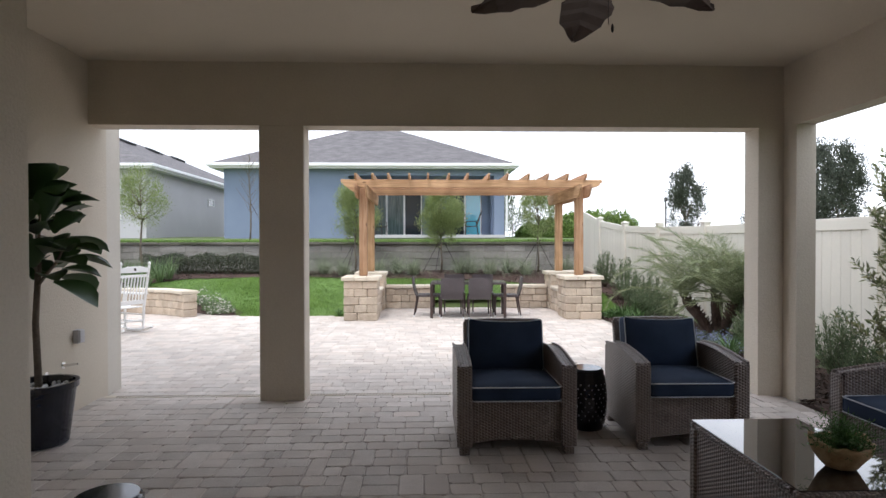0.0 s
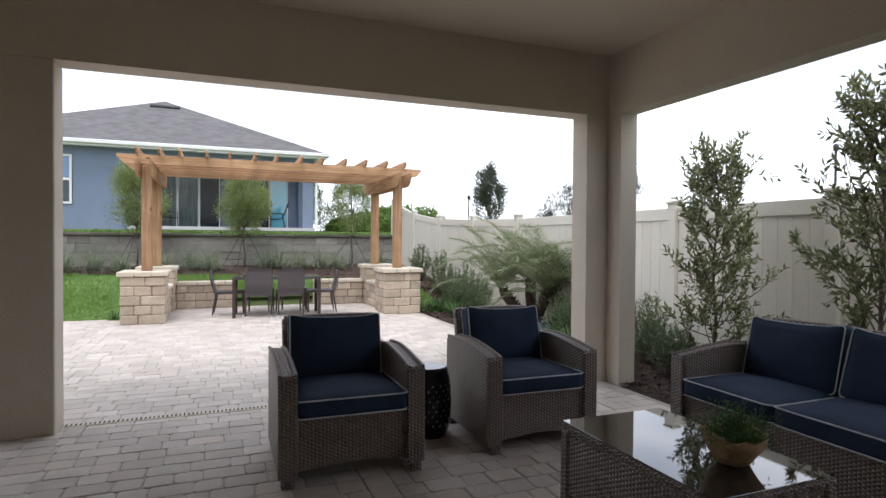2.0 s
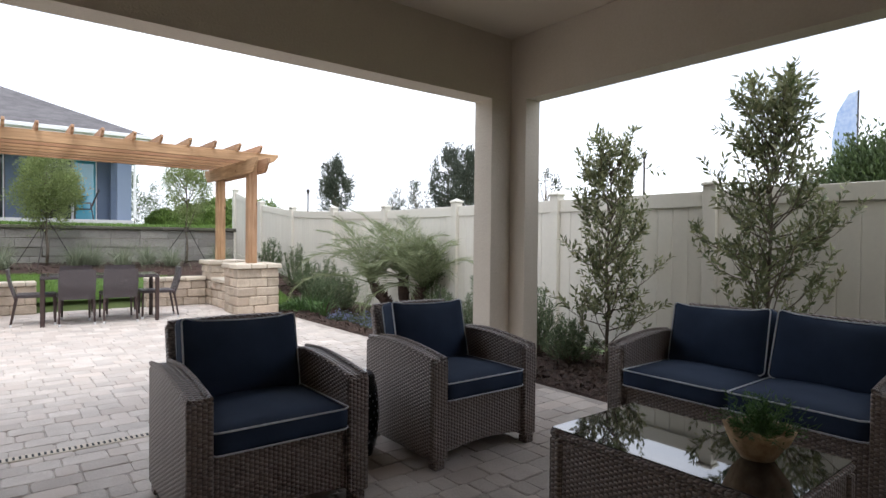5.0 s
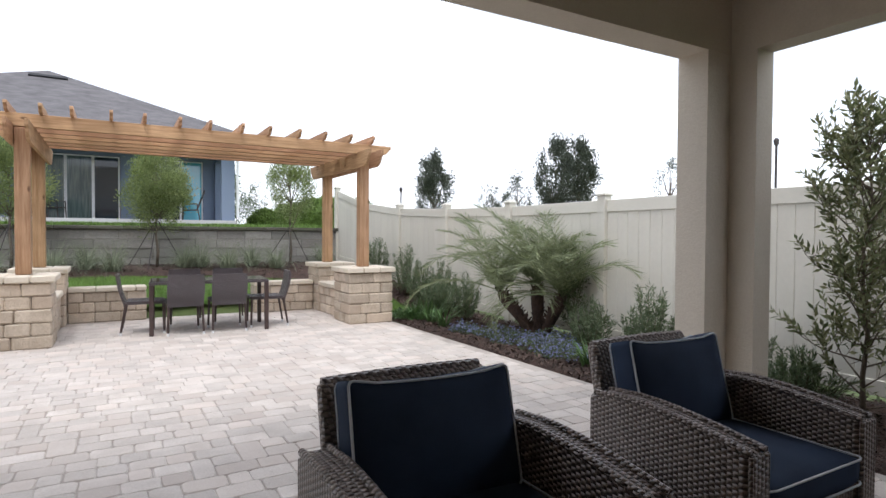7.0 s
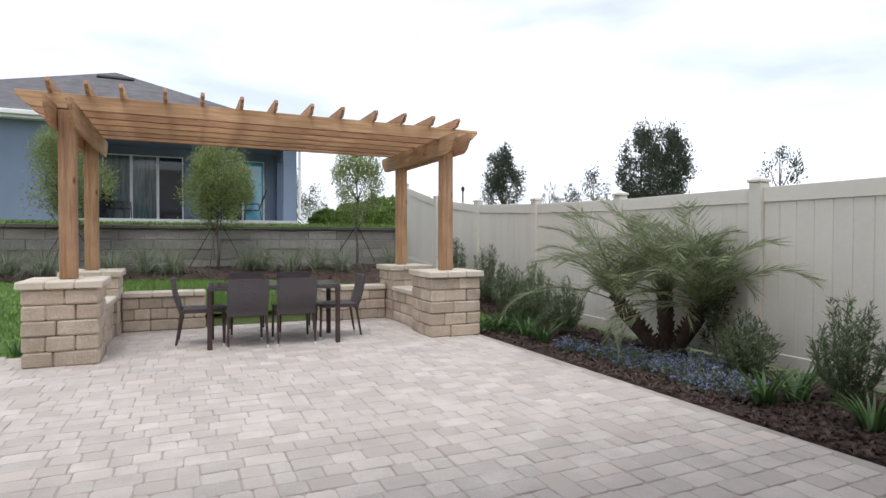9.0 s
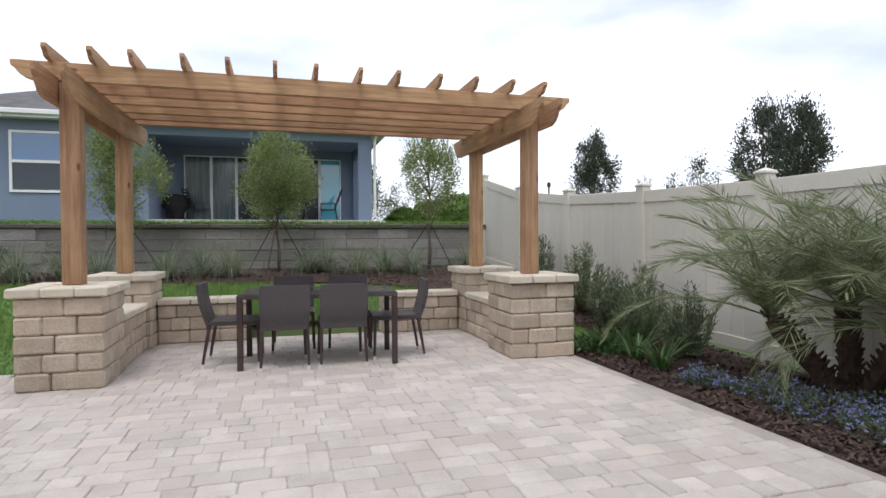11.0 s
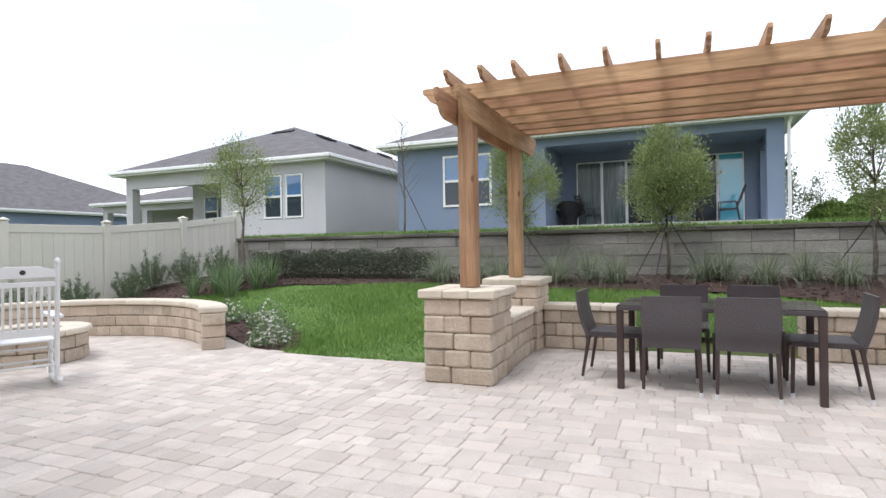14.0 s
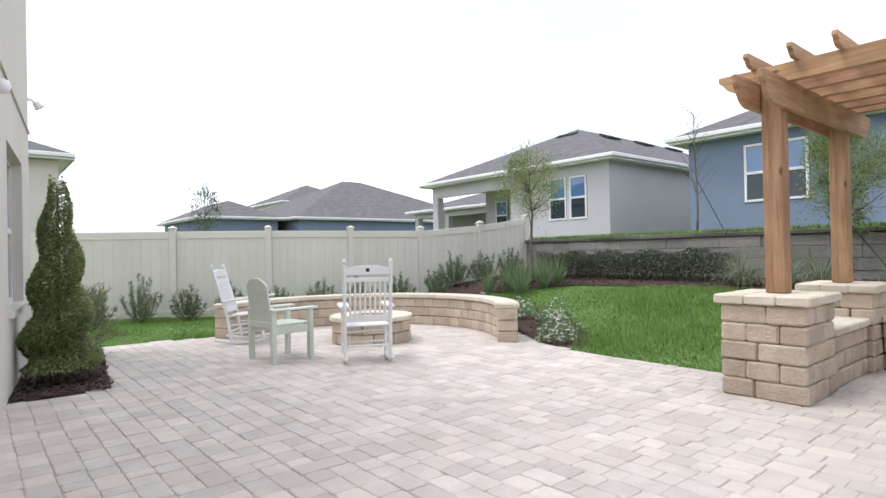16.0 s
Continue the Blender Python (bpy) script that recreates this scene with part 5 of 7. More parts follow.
def columnar_shrub(m, label, h, r, n_br, per, leaf, material, seed, low=0.12, cat="shrub", name="shrub", bare=0.0, taper=0.5, width=0.4, group=""):
    """An upright shrub: a main stem, rising side branches, and leaves along them."""
    g = random.Random(seed)
    root = thing(name, m, label, cat, group)
    top = Vector((g.uniform(-0.06, 0.06), g.uniform(-0.06, 0.06), h))
    main = [Vector((0.03 * math.sin(i), 0.03 * math.cos(i * 1.3), 0)) * (i / 6) + top * (i / 6) for i in range(7)]
    paths = [(main, 0.008 + 0.007 * h, 0.004)]
    P, D = [], []
    for k in range(n_br):
        f = low + (0.97 - low) * (k + g.random() * 0.6) / n_br
        z = f * h
        base = top * f
        a = k * 2.39996 + g.uniform(-0.4, 0.4)
        prof = (1 - taper * max(0, (f - 0.35) / 0.65)) * (0.55 + 0.45 * min(1, f / 0.3))
        ln = r * prof * g.uniform(0.65, 1.2)
        d = Vector((math.cos(a), math.sin(a), 0))
        pts = [base + d * ln * t + Vector((0, 0, 0.55 * ln * t * t + 0.25 * ln * t)) + Vector((g.uniform(-1, 1), g.uniform(-1, 1), g.uniform(-1, 1))) * 0.02 * t for t in (0, 0.35, 0.7, 1.0)]
        paths.append((pts, 0.006 + 0.002 * h, 0.002))
        for _ in range(per):
            t = 0.25 + 0.8 * g.random() ** 0.7
            q = base + d * ln * t + Vector((0, 0, 0.55 * ln * t * t + 0.25 * ln * t))
            q += Vector((g.gauss(0, 1), g.gauss(0, 1), g.gauss(0, 1))) * (0.03 + 0.075 * r)
            P.append(q)
            D.append(d * g.uniform(-0.1, 0.9) + Vector((g.gauss(0, 0.5), g.gauss(0, 0.5), g.uniform(0.0, 1.0))))
    stems("stem", paths, M_BARK, root, 5)
    leaves("foliage", np.array(P), np.array(D), leaf, leaf * width, material, root, seed)
    return root


def clump_tree(m, label, h_trunk, crown_c, crown_r, clumps, per, leaf, material, seed, spread=0.15, name="tree", cat="tree", width=0.4, trunk_r=0.03, stakes=False, group=""):
    """A young tree: trunk, forking limbs, and a crown of many leaf clumps with gaps between them."""
    g = random.Random(seed)
    ng = np.random.default_rng(seed)
    root = thing(name, m, label, cat, group)
    c = Vector(crown_c)
    top = c + Vector((0, 0, crown_r[2] * 0.75))
    trunk = [Vector((0.02 * math.sin(i * 2), 0.02 * math.cos(i * 1.7), top.z * i / 7)) for i in range(8)]
    paths = [(trunk, trunk_r, 0.006)]
    P, D = [], []
    for k in range(clumps):
        while True:
            v = Vector((g.uniform(-1, 1), g.uniform(-1, 1), g.uniform(-1, 1)))
            if 0.25 < v.length < 1:
                break
        v = v * (v.length ** -0.45) * (0.86 + 0.28 * noise.noise(v * 2.3 + Vector((seed, 0, 0))))
        q = c + Vector((v.x * crown_r[0] * (1 - 0.25 * max(v.z, 0)), v.y * crown_r[1] * (1 - 0.25 * max(v.z, 0)), v.z * crown_r[2]))
        if k % 3 == 0:
            s = trunk[min(7, max(2, int(7 * (q.z - 0.35 * crown_r[2]) / top.z)))]
            paths.append(([s, s.lerp(q, 0.5) + Vector((0, 0, -0.03)), q], trunk_r * 0.4, 0.003))
        sp = spread * g.uniform(0.7, 1.3)
        off = ng.normal(size=(per, 3)) * sp * np.array([0.75, 0.75, 1.25])
        P.append(np.array(q) + off)
        D.append(unit(off + np.array(q - c) * 0.25) + ng.normal(size=(per, 3)) * 0.45 + [0, 0, 0.75])
    stems("trunk", paths, M_BARK, root, 6)
    leaves("crown", np.concatenate(P), np.concatenate(D), leaf, leaf * width, material, root, seed)
    if stakes:
        for a in (0.5, 2.6, 4.4):
            bm = bmesh.new()
            tube(bm, [(0.03 * math.cos(a), 0.03 * math.sin(a), h_trunk * 0.95), (0.62 * math.cos(a), 0.62 * math.sin(a), -0.02)], 0.009, 6)
            part("guy_strap", bm, M_FRAME, root, "dark guy strap")
    return root


def strap_clump(m, label, n, L, W, material, seed, lean=(0.2, 0.9), r=0.08, name="strap_leaf_plant", cat="plant", group=""):
    g = np.random.default_rng(seed)
    root = thing(name, m, label, cat, group)
    az = g.uniform(0, math.tau, n)
    P = np.stack([np.cos(az) * r * g.random(n), np.sin(az) * r * g.random(n), np.full(n, -0.01)], 1)
    blades("leaf_tuft", P, az, g.uniform(*lean, n), L, W, material, root, seed)
    return root


def low_cover(name, m, label, rx, ry, h, n, leaf, mat, petals, pmat, seed, cat="flowers", psize=0.018):
    g = np.random.default_rng(seed)
    root = thing(name, m, label, cat)
    rr, a = np.sqrt(g.random(n)), g.uniform(0, math.tau, n)
    bump = 0.55 + 0.45 * np.sin(rr * 5 + a * 3 + seed)
    P = np.stack([rr * np.cos(a) * rx, rr * np.sin(a) * ry, g.random(n) * h * bump * (1.1 - rr * 0.7)], 1)
    D = np.stack([np.cos(a) * 0.6, np.sin(a) * 0.6, g.uniform(0.1, 1.2, n)], 1) + g.normal(size=(n, 3)) * 0.4
    leaves("foliage", P, D, leaf, leaf * 0.4, mat, root, seed)
    if petals:
        k = g.choice(n, petals)
        Q = P[k] + [0, 0, 0.02] + g.normal(size=(petals, 3)) * 0.012
        Q = np.repeat(Q, 4, 0)
        leaves("petals", Q, g.normal(size=(len(Q), 3)) * [1, 1, 0.4] + [0, 0, 0.4], psize, psize * 0.8, pmat, root, seed + 1, kind="stuff")
    return root


def shrub_shape(prof, f):
    for (f0, r0), (f1, r1) in zip(prof, prof[1:]):
        if f <= f1:
            return r0 + (r1 - r0) * (f - f0) / max(f1 - f0, 1e-6)
    return prof[-1][1]


def leafy_shrub(m, label, h, prof, n_br, leaf, material, seed, name="shrub", cat="shrub", low=0.04, twigs=7, per=9, group=""):
    """A stem with rising limbs, limbs with twigs, and paired narrow leaves along the twigs."""
    g = random.Random(seed)
    root = thing(name, m, label, cat, group)
    sway = [Vector((g.uniform(-0.03, 0.03), g.uniform(-0.03, 0.03), h * i / 7)) * (1 if i else 0) for i in range(8)]
    paths = [(sway, 0.007 + 0.006 * h, 0.004)]
    P, D, tw = [], [], []

    def jitter(s):
        return Vector((g.gauss(0, s), g.gauss(0, s), g.gauss(0, s)))

    for k in range(n_br):
        f0 = low + (0.90 - low) * (k / n_br) ** 0.75
        f1 = min(1.0, f0 + g.uniform(0.06, 0.24))
        a = k * 2.39996 + g.uniform(-0.7, 0.7)
        rad = shrub_shape(prof, f1) * g.uniform(0.45, 1.12)
        i = min(6, int(f0 * 7))
        s = sway[i].lerp(sway[i + 1], f0 * 7 - i)
        tip = Vector((rad * math.cos(a), rad * math.sin(a), f1 * h))
        mid = s.lerp(tip, 0.5) + Vector((0, 0, -0.10 * rad)) + jitter(0.02)
        limb = [s, s.lerp(mid, 0.5), mid, mid.lerp(tip, 0.55) + Vector((0, 0, -0.02)), tip]
        paths.append((limb, 0.004 + 0.0016 * h, 0.0015))
        for q in range(twigs):
            t = 0.28 + 0.72 * (q + g.random()) / twigs
            j = min(3, int(t * 4))
            b = limb[j].lerp(limb[j + 1], t * 4 - j)
            ld = (limb[j + 1] - limb[j]).normalized()
            d = (ld * 0.7 + Vector((0, 0, 0.55)) + jitter(0.55)).normalized()
            ln = g.uniform(0.10, 0.26)
            e = b + d * ln + Vector((0, 0, 0.02))
            tw.append(([b, e], 0.0022, 0.001))
            side = d.cross(jitter(1)).normalized()
            for w in range(per):
                u = 0.25 + 0.8 * w / per
                side = (Quaternion(d, 2.2) @ side)
                P.append(b.lerp(e, min(u, 1.0)))
                D.append(d * g.uniform(0.5, 1.0) + side * g.uniform(0.5, 1.0) + jitter(0.2) + Vector((0, 0, 0.15)))
    stems("stem", paths, M_BARK, root, 5)
    o = stems("twig_spray", tw, M_TWIG, root, 3)
    tagged(o, kind="stuff")
    leaves("foliage", np.array(P), np.array(D), leaf, leaf * 0.36, material, root, seed)
    return root


def needle_shrub(m, label, h, r, shoots, material, seed, needle=0.055, group=""):
    """Upright feathery shoots from one base, each thick with narrow needles."""
    g = random.Random(seed)
    root = thing("needle_shrub", m, label, "shrub", group)
    P, D, paths = [], [], []
    for k in range(shoots):
        a = k * 2.39996
        q = math.sqrt((k + 0.5) / shoots)
        rad = r * q * g.uniform(0.7, 1.15)
        z = h * (1.0 - 0.55 * q ** 1.6) * g.uniform(0.78, 1.08)
        tip = Vector((rad * math.cos(a), rad * math.sin(a), z))
        base = Vector((0.10 * rad * math.cos(a), 0.10 * rad * math.sin(a), 0))
        ctl = Vector((tip.x * 0.85, tip.y * 0.85, z * 0.42))
        pts = [base * (1 - t) ** 2 + ctl * 2 * t * (1 - t) + tip * t * t for t in (0, 0.25, 0.5, 0.75, 1)]
        paths.append((pts, 0.004, 0.0015))
        for w in range(int(50 + 70 * z)):
            t = 0.18 + 0.82 * g.random() ** 0.85
            j = min(3, int(t * 4))
            d = (pts[j + 1] - pts[j]).normalized()
            P.append(pts[j].lerp(pts[j + 1], t * 4 - j) + Vector((g.gauss(0, 1), g.gauss(0, 1), g.gauss(0, 1))) * 0.012)
            D.append(d * 0.8 + Vector((g.gauss(0, 0.55), g.gauss(0, 0.55), g.gauss(0, 0.4))))
    tagged(stems("shoot_spray", paths, M_TWIG, root, 3), kind="stuff")
    leaves("needles", np.array(P), np.array(D), needle, needle * 0.15, material, root, seed)
    return root


def at(x, y, rz=0.0, dz=0.0):
    return pose(x, y, ground_z(x, y) + dz, 0, 0, rz)


# tall shrubs by the fence
leafy_shrub(at(5.30, 5.97), "tall slender evergreen shrub with small glossy leaves", 2.20, [(0, 0.34), (0.25, 0.46), (0.5, 0.42), (0.8, 0.40), (1.0, 0.22)], 58, 0.072, M_LEAF_SHRUB, 31)
leafy_shrub(at(5.30, 4.48), "tall open evergreen shrub behind the settee", 2.50, [(0, 0.46), (0.25, 0.66), (0.5, 0.62), (0.68, 0.44), (1.0, 0.20)], 66, 0.072, M_LEAF_SHRUB, 32)
leafy_shrub(at(5.70, 9.42), "dark dense evergreen shrub between palm and fence", 1.12, [(0, 0.08), (0.4, 0.12), (0.8, 0.13), (1.0, 0.07)], 26, 0.05, M_LEAF_DARK, 33)
# small needle-leaved shrubs
k = 0
for x, y, h in ((5.30, 12.75, 0.85), (5.2, 12.05, 0.66), (5.35, 11.45, 0.78), (5.4, 13.6, 1.05), (5.5, 8.9, 0.60), (5.40, 7.95, 0.92), (5.35, 6.95, 0.85), (5.35, 14.9, 1.0), (5.25, 6.4, 0.5), (5.2, 5.15, 0.42), (5.5, 12.4, 0.9)):
    k += 1
    needle_shrub(at(x, y, k * 70), "feathery green needle-leaved shrub in the mulch bed", h, 0.30 + 0.05 * (h - 0.5), 30, M_LEAF_BLUE, 40 + k, 0.070, group="shrubs along the fence")
for k in range(12):
    s = 0.55 + k * 0.84
    x, y = -11.7 + 0.415 * s + 0.62, 8.55 + 0.91 * s - 0.28
    if k > 8:
        x, y = -8.3 + (k - 9) * 0.35, 15.6 + (k - 9) * 0.55
    needle_shrub(at(x, y, k * 50), "upright spiky green shrub in front of the tan fence", 0.66 + 0.16 * ((k * 7) % 4) / 3 + (0.12 if k < 2 else 0), 0.38, 20, M_LEAF_BLUE, 60 + k, 0.080, group="shrubs along the fence")


# palm with three leaning trunks
def frond(rng, base, az, elev, length, droop):
    """Arching palm frond: its rib and two ranks of narrow leaflets, longest at the middle."""
    d = Vector((math.cos(az), math.sin(az), 0))
    pts, p, e = [], Vector(base), elev
    n = 14
    for i in range(n + 1):
        pts.append(p.copy())
        e -= droop * (0.03 + 0.22 * (i / n) ** 1.4)
        p = p + (d * math.cos(e) + Vector((0, 0, math.sin(e)))) * length / n
    P, D, L = [], [], []
    for i in range(2, n + 1):
        for q in range(4):
            f = (q + rng.random()) / 4
            u = (i - 1 + f) / n
            c = pts[i - 1].lerp(pts[i], f)
            t = (pts[i] - pts[i - 1]).normalized()
            s = t.cross(Vector((0, 0, 1))).normalized()
            up = s.cross(t)
            for sg in (-1, 1):
                P.append(c)
                D.append(s * sg * (0.95 - 0.35 * u) + t * (0.55 + 0.6 * u) + up * rng.uniform(-0.05, 0.45) - Vector((0, 0, 0.22)))
                L.append(0.27 * math.sin(min(1.0, 0.16 + 0.80 * u) * math.pi) ** 0.7 + 0.04)
    return pts, P, D, L


def palm(m):
    rng = random.Random(77)
    root = thing("pygmy_date_palm", m, "three-trunked feathery palm in the mulch bed", "palm tree")
    trunks = ((-0.03, 0.06, -0.30, 0.34, 0.58), (0.02, 0.0, 0.0, 0.04, 0.68), (0.05, -0.07, 0.02, -0.34, 0.56))
    for ti, (ox, oy, lx, ly, h) in enumerate(trunks):
        bm = bmesh.new()

        def spot(f):
            return Vector((ox + lx * f ** 1.15, oy + ly * f ** 1.15, h * f - 0.02))
        tube(bm, [spot(i / 8) for i in range(9)], [0.085, 0.075, 0.070, 0.072, 0.076, 0.082, 0.088, 0.085, 0.05], 12)
        for i in range(70):
            c = spot(0.06 + 0.92 * i / 70)
            a = i * 2.4
            o = Vector((math.cos(a), math.sin(a), 0.6)) * 0.085
            tube(bm, [c + o * 0.6, c + o * 1.1 + Vector((0, 0, 0.03))], [0.018, 0.007], 4)
        part("trunk", bm, M_PALMBARK, root, "dark shaggy leaning trunk")
        count = 25
        for k in range(count):
            az = k * 2.39996 + ti * 0.9
            f = k / (count - 1)
            elev = (1.55 - 0.95 * f if f < 0.86 else 0.30) + rng.uniform(-0.1, 0.1)
            near = max(0.0, math.cos(az)) ** 0.6
            elev = max(elev, 1.22 * near)
            length = rng.uniform(1.10, 1.45) * (1 - 0.42 * near) * (0.82 if f < 0.15 else 1.0)
            pts2, p, d, l = frond(rng, spot(1.0) + Vector((0.02 * math.cos(az), 0.02 * math.sin(az), 0.02)), az, elev, length, rng.uniform(0.42, 0.72) + 0.55 * f)
            low = [q.z for q in pts2]
            if min(low) < 0.05:
                continue
            fr = leaves("frond", np.array(p), np.array(d), np.array(l), 0.0078, M_LEAF_PALM, root, 90 + ti * 30 + k, fold=0.15)
            stems("rib", [(pts2, 0.008, 0.0018)], M_LEAF_PALM, fr, 4)
    return root


palm(at(5.53, 9.90))
k = 0
for x, y in ((4.80, 11.15), (4.85, 11.6), (4.95, 7.55), (4.85, 8.25), (4.75, 12.0), (5.15, 8.2), (5.0, 12.0), (4.85, 7.0)):
    k += 1
    strap_clump(at(x, y), "bright green strap-leaved lily clump in the mulch", 42, 0.42, 0.024, M_LEAF_LILY, 100 + k, (0.3, 1.0), name="lily_clump", group="lily clumps")
k = 0
for x, y, rx, ry in ((5.05, 10.15, 0.32, 0.34), (5.0, 9.65, 0.34, 0.34), (5.05, 9.1, 0.36, 0.40), (4.95, 8.7, 0.32, 0.36), (5.45, 9.45, 0.3, 0.4), (4.82, 10.6, 0.2, 0.24)):
    k += 1
    low_cover("blue_flower_patch", at(x, y), "low mat of small blue flowers and grey-green leaves", rx, ry, 0.17, 1300, 0.032, M_LEAF_BLUE, 260, M_PETAL_BLUE, 120 + k)
low_cover("ground_cover", at(4.72, 12.1), "short grassy ground cover at the pier", 0.3, 0.35, 0.14, 900, 0.07, M_LEAF_LILY, 0, None, 131, "plant")

# trees along the retaining wall
clump_tree(at(1.38, 17.0), "young oak with a dense round crown and guy straps", 1.0, (0, 0, 1.70), (0.68, 0.66, 0.80), 64, 300, 0.050, M_LEAF_OAK, 141, 0.10, stakes=True, group="young trees by the wall")
clump_tree(at(-1.03, 17.0), "young oak with an airy green crown", 0.9, (0, 0, 1.70), (0.70, 0.64, 0.82), 50, 240, 0.050, M_LEAF_OAK, 142, 0.10, stakes=True, group="young trees by the wall")
clump_tree(at(4.12, 17.0), "young tree with a loose open green crown", 0.9, (0, 0, 1.75), (0.62, 0.62, 0.92), 44, 200, 0.050, M_LEAF_OAK, 143, 0.10, stakes=True, group="young trees by the wall")
clump_tree(at(-6.58, 16.3), "slender young tree with a small olive crown", 1.4, (0, 0, 2.12), (0.72, 0.66, 0.72), 62, 110, 0.05, M_LEAF_OAK, 144, 0.12, trunk_r=0.042, group="young trees by the wall")
bare = thing("bare_sapling", pose(-4.97, 20.4, 1.55), "leafless sapling with guy straps beyond the wall", "tree")
g = random.Random(5)
paths = [([Vector((0.03 * math.sin(i), 0, 3.0 * i / 6)) for i in range(7)], 0.03, 0.006)]
for k in range(26):
    z = 0.9 + 2.0 * k / 26
    a = k * 2.4
    ln = 0.55 * (1 - 0.5 * k / 26)
    d = Vector((math.cos(a), math.sin(a), 1.1))
    paths.append(([Vector((0, 0, z)), Vector((0, 0, z)) + d * ln * 0.5, Vector((0, 0, z)) + d * ln + Vector((g.uniform(-.1, .1), 0, 0.05))], 0.008, 0.003))
tagged(stems("branchwork", paths, M_BARK, bare, 5), kind="stuff")
bm = bmesh.new()
tube(bm, [(0.02, 0, 1.3), (0.75, -0.2, 0.0)], 0.012, 6)
part("guy_strap", bm, M_FRAME, bare)

# hedge, lilies and tufts along the wall
hedge = thing("hedge", pose(0, 0, 0), "clipped dark hedge in front of the retaining wall", "hedge")
ng = np.random.default_rng(150)
n = 17000
hx = ng.uniform(-6.9, -2.75, n)
hy = 17.05 + ng.uniform(-0.28, 0.28, n)
hz = 0.56 + 0.60 * ng.random(n) ** 0.75 + 0.05 * np.sin(hx * 7)
leaves("foliage", np.stack([hx, hy, hz], 1), ng.normal(size=(n, 3)) * [0.7, 0.9, 0.6] + [0, -0.4, 0.5], 0.042, 0.024, M_LEAF_HEDGE, hedge, 151)
tagged(stems("stem", [([Vector((x, 17.05, 0.6)), Vector((x + 0.05, 17.05, 0.95)), Vector((x - 0.04, 17.03, 1.2))], 0.012, 0.004) for x in np.arange(-6.8, -2.8, 0.22)], M_BARK, hedge, 4), kind="stuff")
for k in range(9):
    x, y = -6.9 + (k % 3) * 0.45 + 0.1 * (k // 3), 15.3 + 0.42 * (k // 3) + 0.15 * (k % 2)
    strap_clump(at(x, y), "arching pale green sword-leaved clump near the fence corner", 64, 0.58 + 0.05 * (k % 3), 0.019, M_LEAF_SWORD, 160 + k, (0.1, 0.95), 0.10, "sword_leaf_clump", group="sword-leaved clumps")
k = 0
for x in (-2.4, -1.9, -0.35, 0.15, 0.6, 2.2, 2.7, 3.25, 3.7, 4.9, -1.3, 1.9):
    k += 1
    strap_clump(at(x, 16.95 - 0.35 * (k % 2)), "fine grey-green ornamental grass tuft by the wall", 340, 0.66, 0.007, M_LEAF_TUFT, 180 + k, (0.2, 1.5), 0.14, "grass_tuft", group="grass tufts")
k = 0
for x, y in ((-3.38, 13.12), (-3.62, 13.50), (-4.1, 13.95), (-4.9, 14.1), (-5.7, 14.05), (-6.6, 13.7), (-7.3, 13.0)):
    k += 1
    low_cover("white_flower_bush", at(x, y), "low bush with small white flowers behind the seat wall", 0.29, 0.26, 0.46 if k > 1 else 0.40, 760, 0.05, M_LEAF_SWORD, 80, M_PETAL_WHITE, 200 + k, psize=0.034)
strap_clump(at(-0.85, 12.75), "small green clump at the foot of the pier", 34, 0.22, 0.014, M_LEAF_LILY, 230, name="strap_leaf_plant")

# spiral topiary
top = thing("spiral_topiary", at(-5.42, 7.73), "tall spiral-clipped evergreen topiary in a mulch bed", "topiary")
ng = np.random.default_rng(240)
P, D = [], []
n = 30000
f = 1 - np.sqrt(ng.random(n))
a = ng.uniform(0, math.tau, n)
ridge = 0.5 + 0.5 * np.cos(a - f ** 0.85 * math.tau * 3.6)
R = (0.33 * (1 - f) ** 0.85 + 0.04) * (0.62 + 0.38 * ridge ** 0.7) * (1 - 0.16 * ng.random(n) ** 2)
P = np.stack([R * np.cos(a), R * np.sin(a), 0.16 + 1.95 * f + ng.normal(0, 0.012, n)], 1)
D = np.stack([np.cos(a), np.sin(a), 0.35 - 0.9 * (0.5 - 0.5 * np.sin(a - f ** 0.85 * math.tau * 3.6))], 1) + ng.normal(size=(n, 3)) * 0.45
leaves("foliage", P, D, 0.038, 0.018, M_LEAF_TOPIARY, top, 241)
stems("stem", [([Vector((0, 0, 0)), Vector((0.01, 0, 1.0)), Vector((0, 0, 2.0))], 0.035, 0.008)], M_BARK, top)
leafy_shrub(at(-7.0, 8.15), "small rounded green shrub behind the topiary", 0.75, [(0, 0.3), (0.5, 0.42), (1, 0.2)], 26, 0.05, M_LEAF_SHRUB, 245)


# ---- pots on the patio ----
def pot(root, r0, r1, h):
    part("pot", lathe([(r0 * 0.9, 0.0), (r0, 0.01), (r0 + (r1 - r0) * 0.9, h - 0.05), (r1 + 0.012, h - 0.045), (r1 + 0.014, h), (r1 - 0.015, h), (r1 - 0.03, h - 0.05), (0.02, h - 0.05)], 40), M_GLAZE, root, "dark glazed pot", smooth=False)


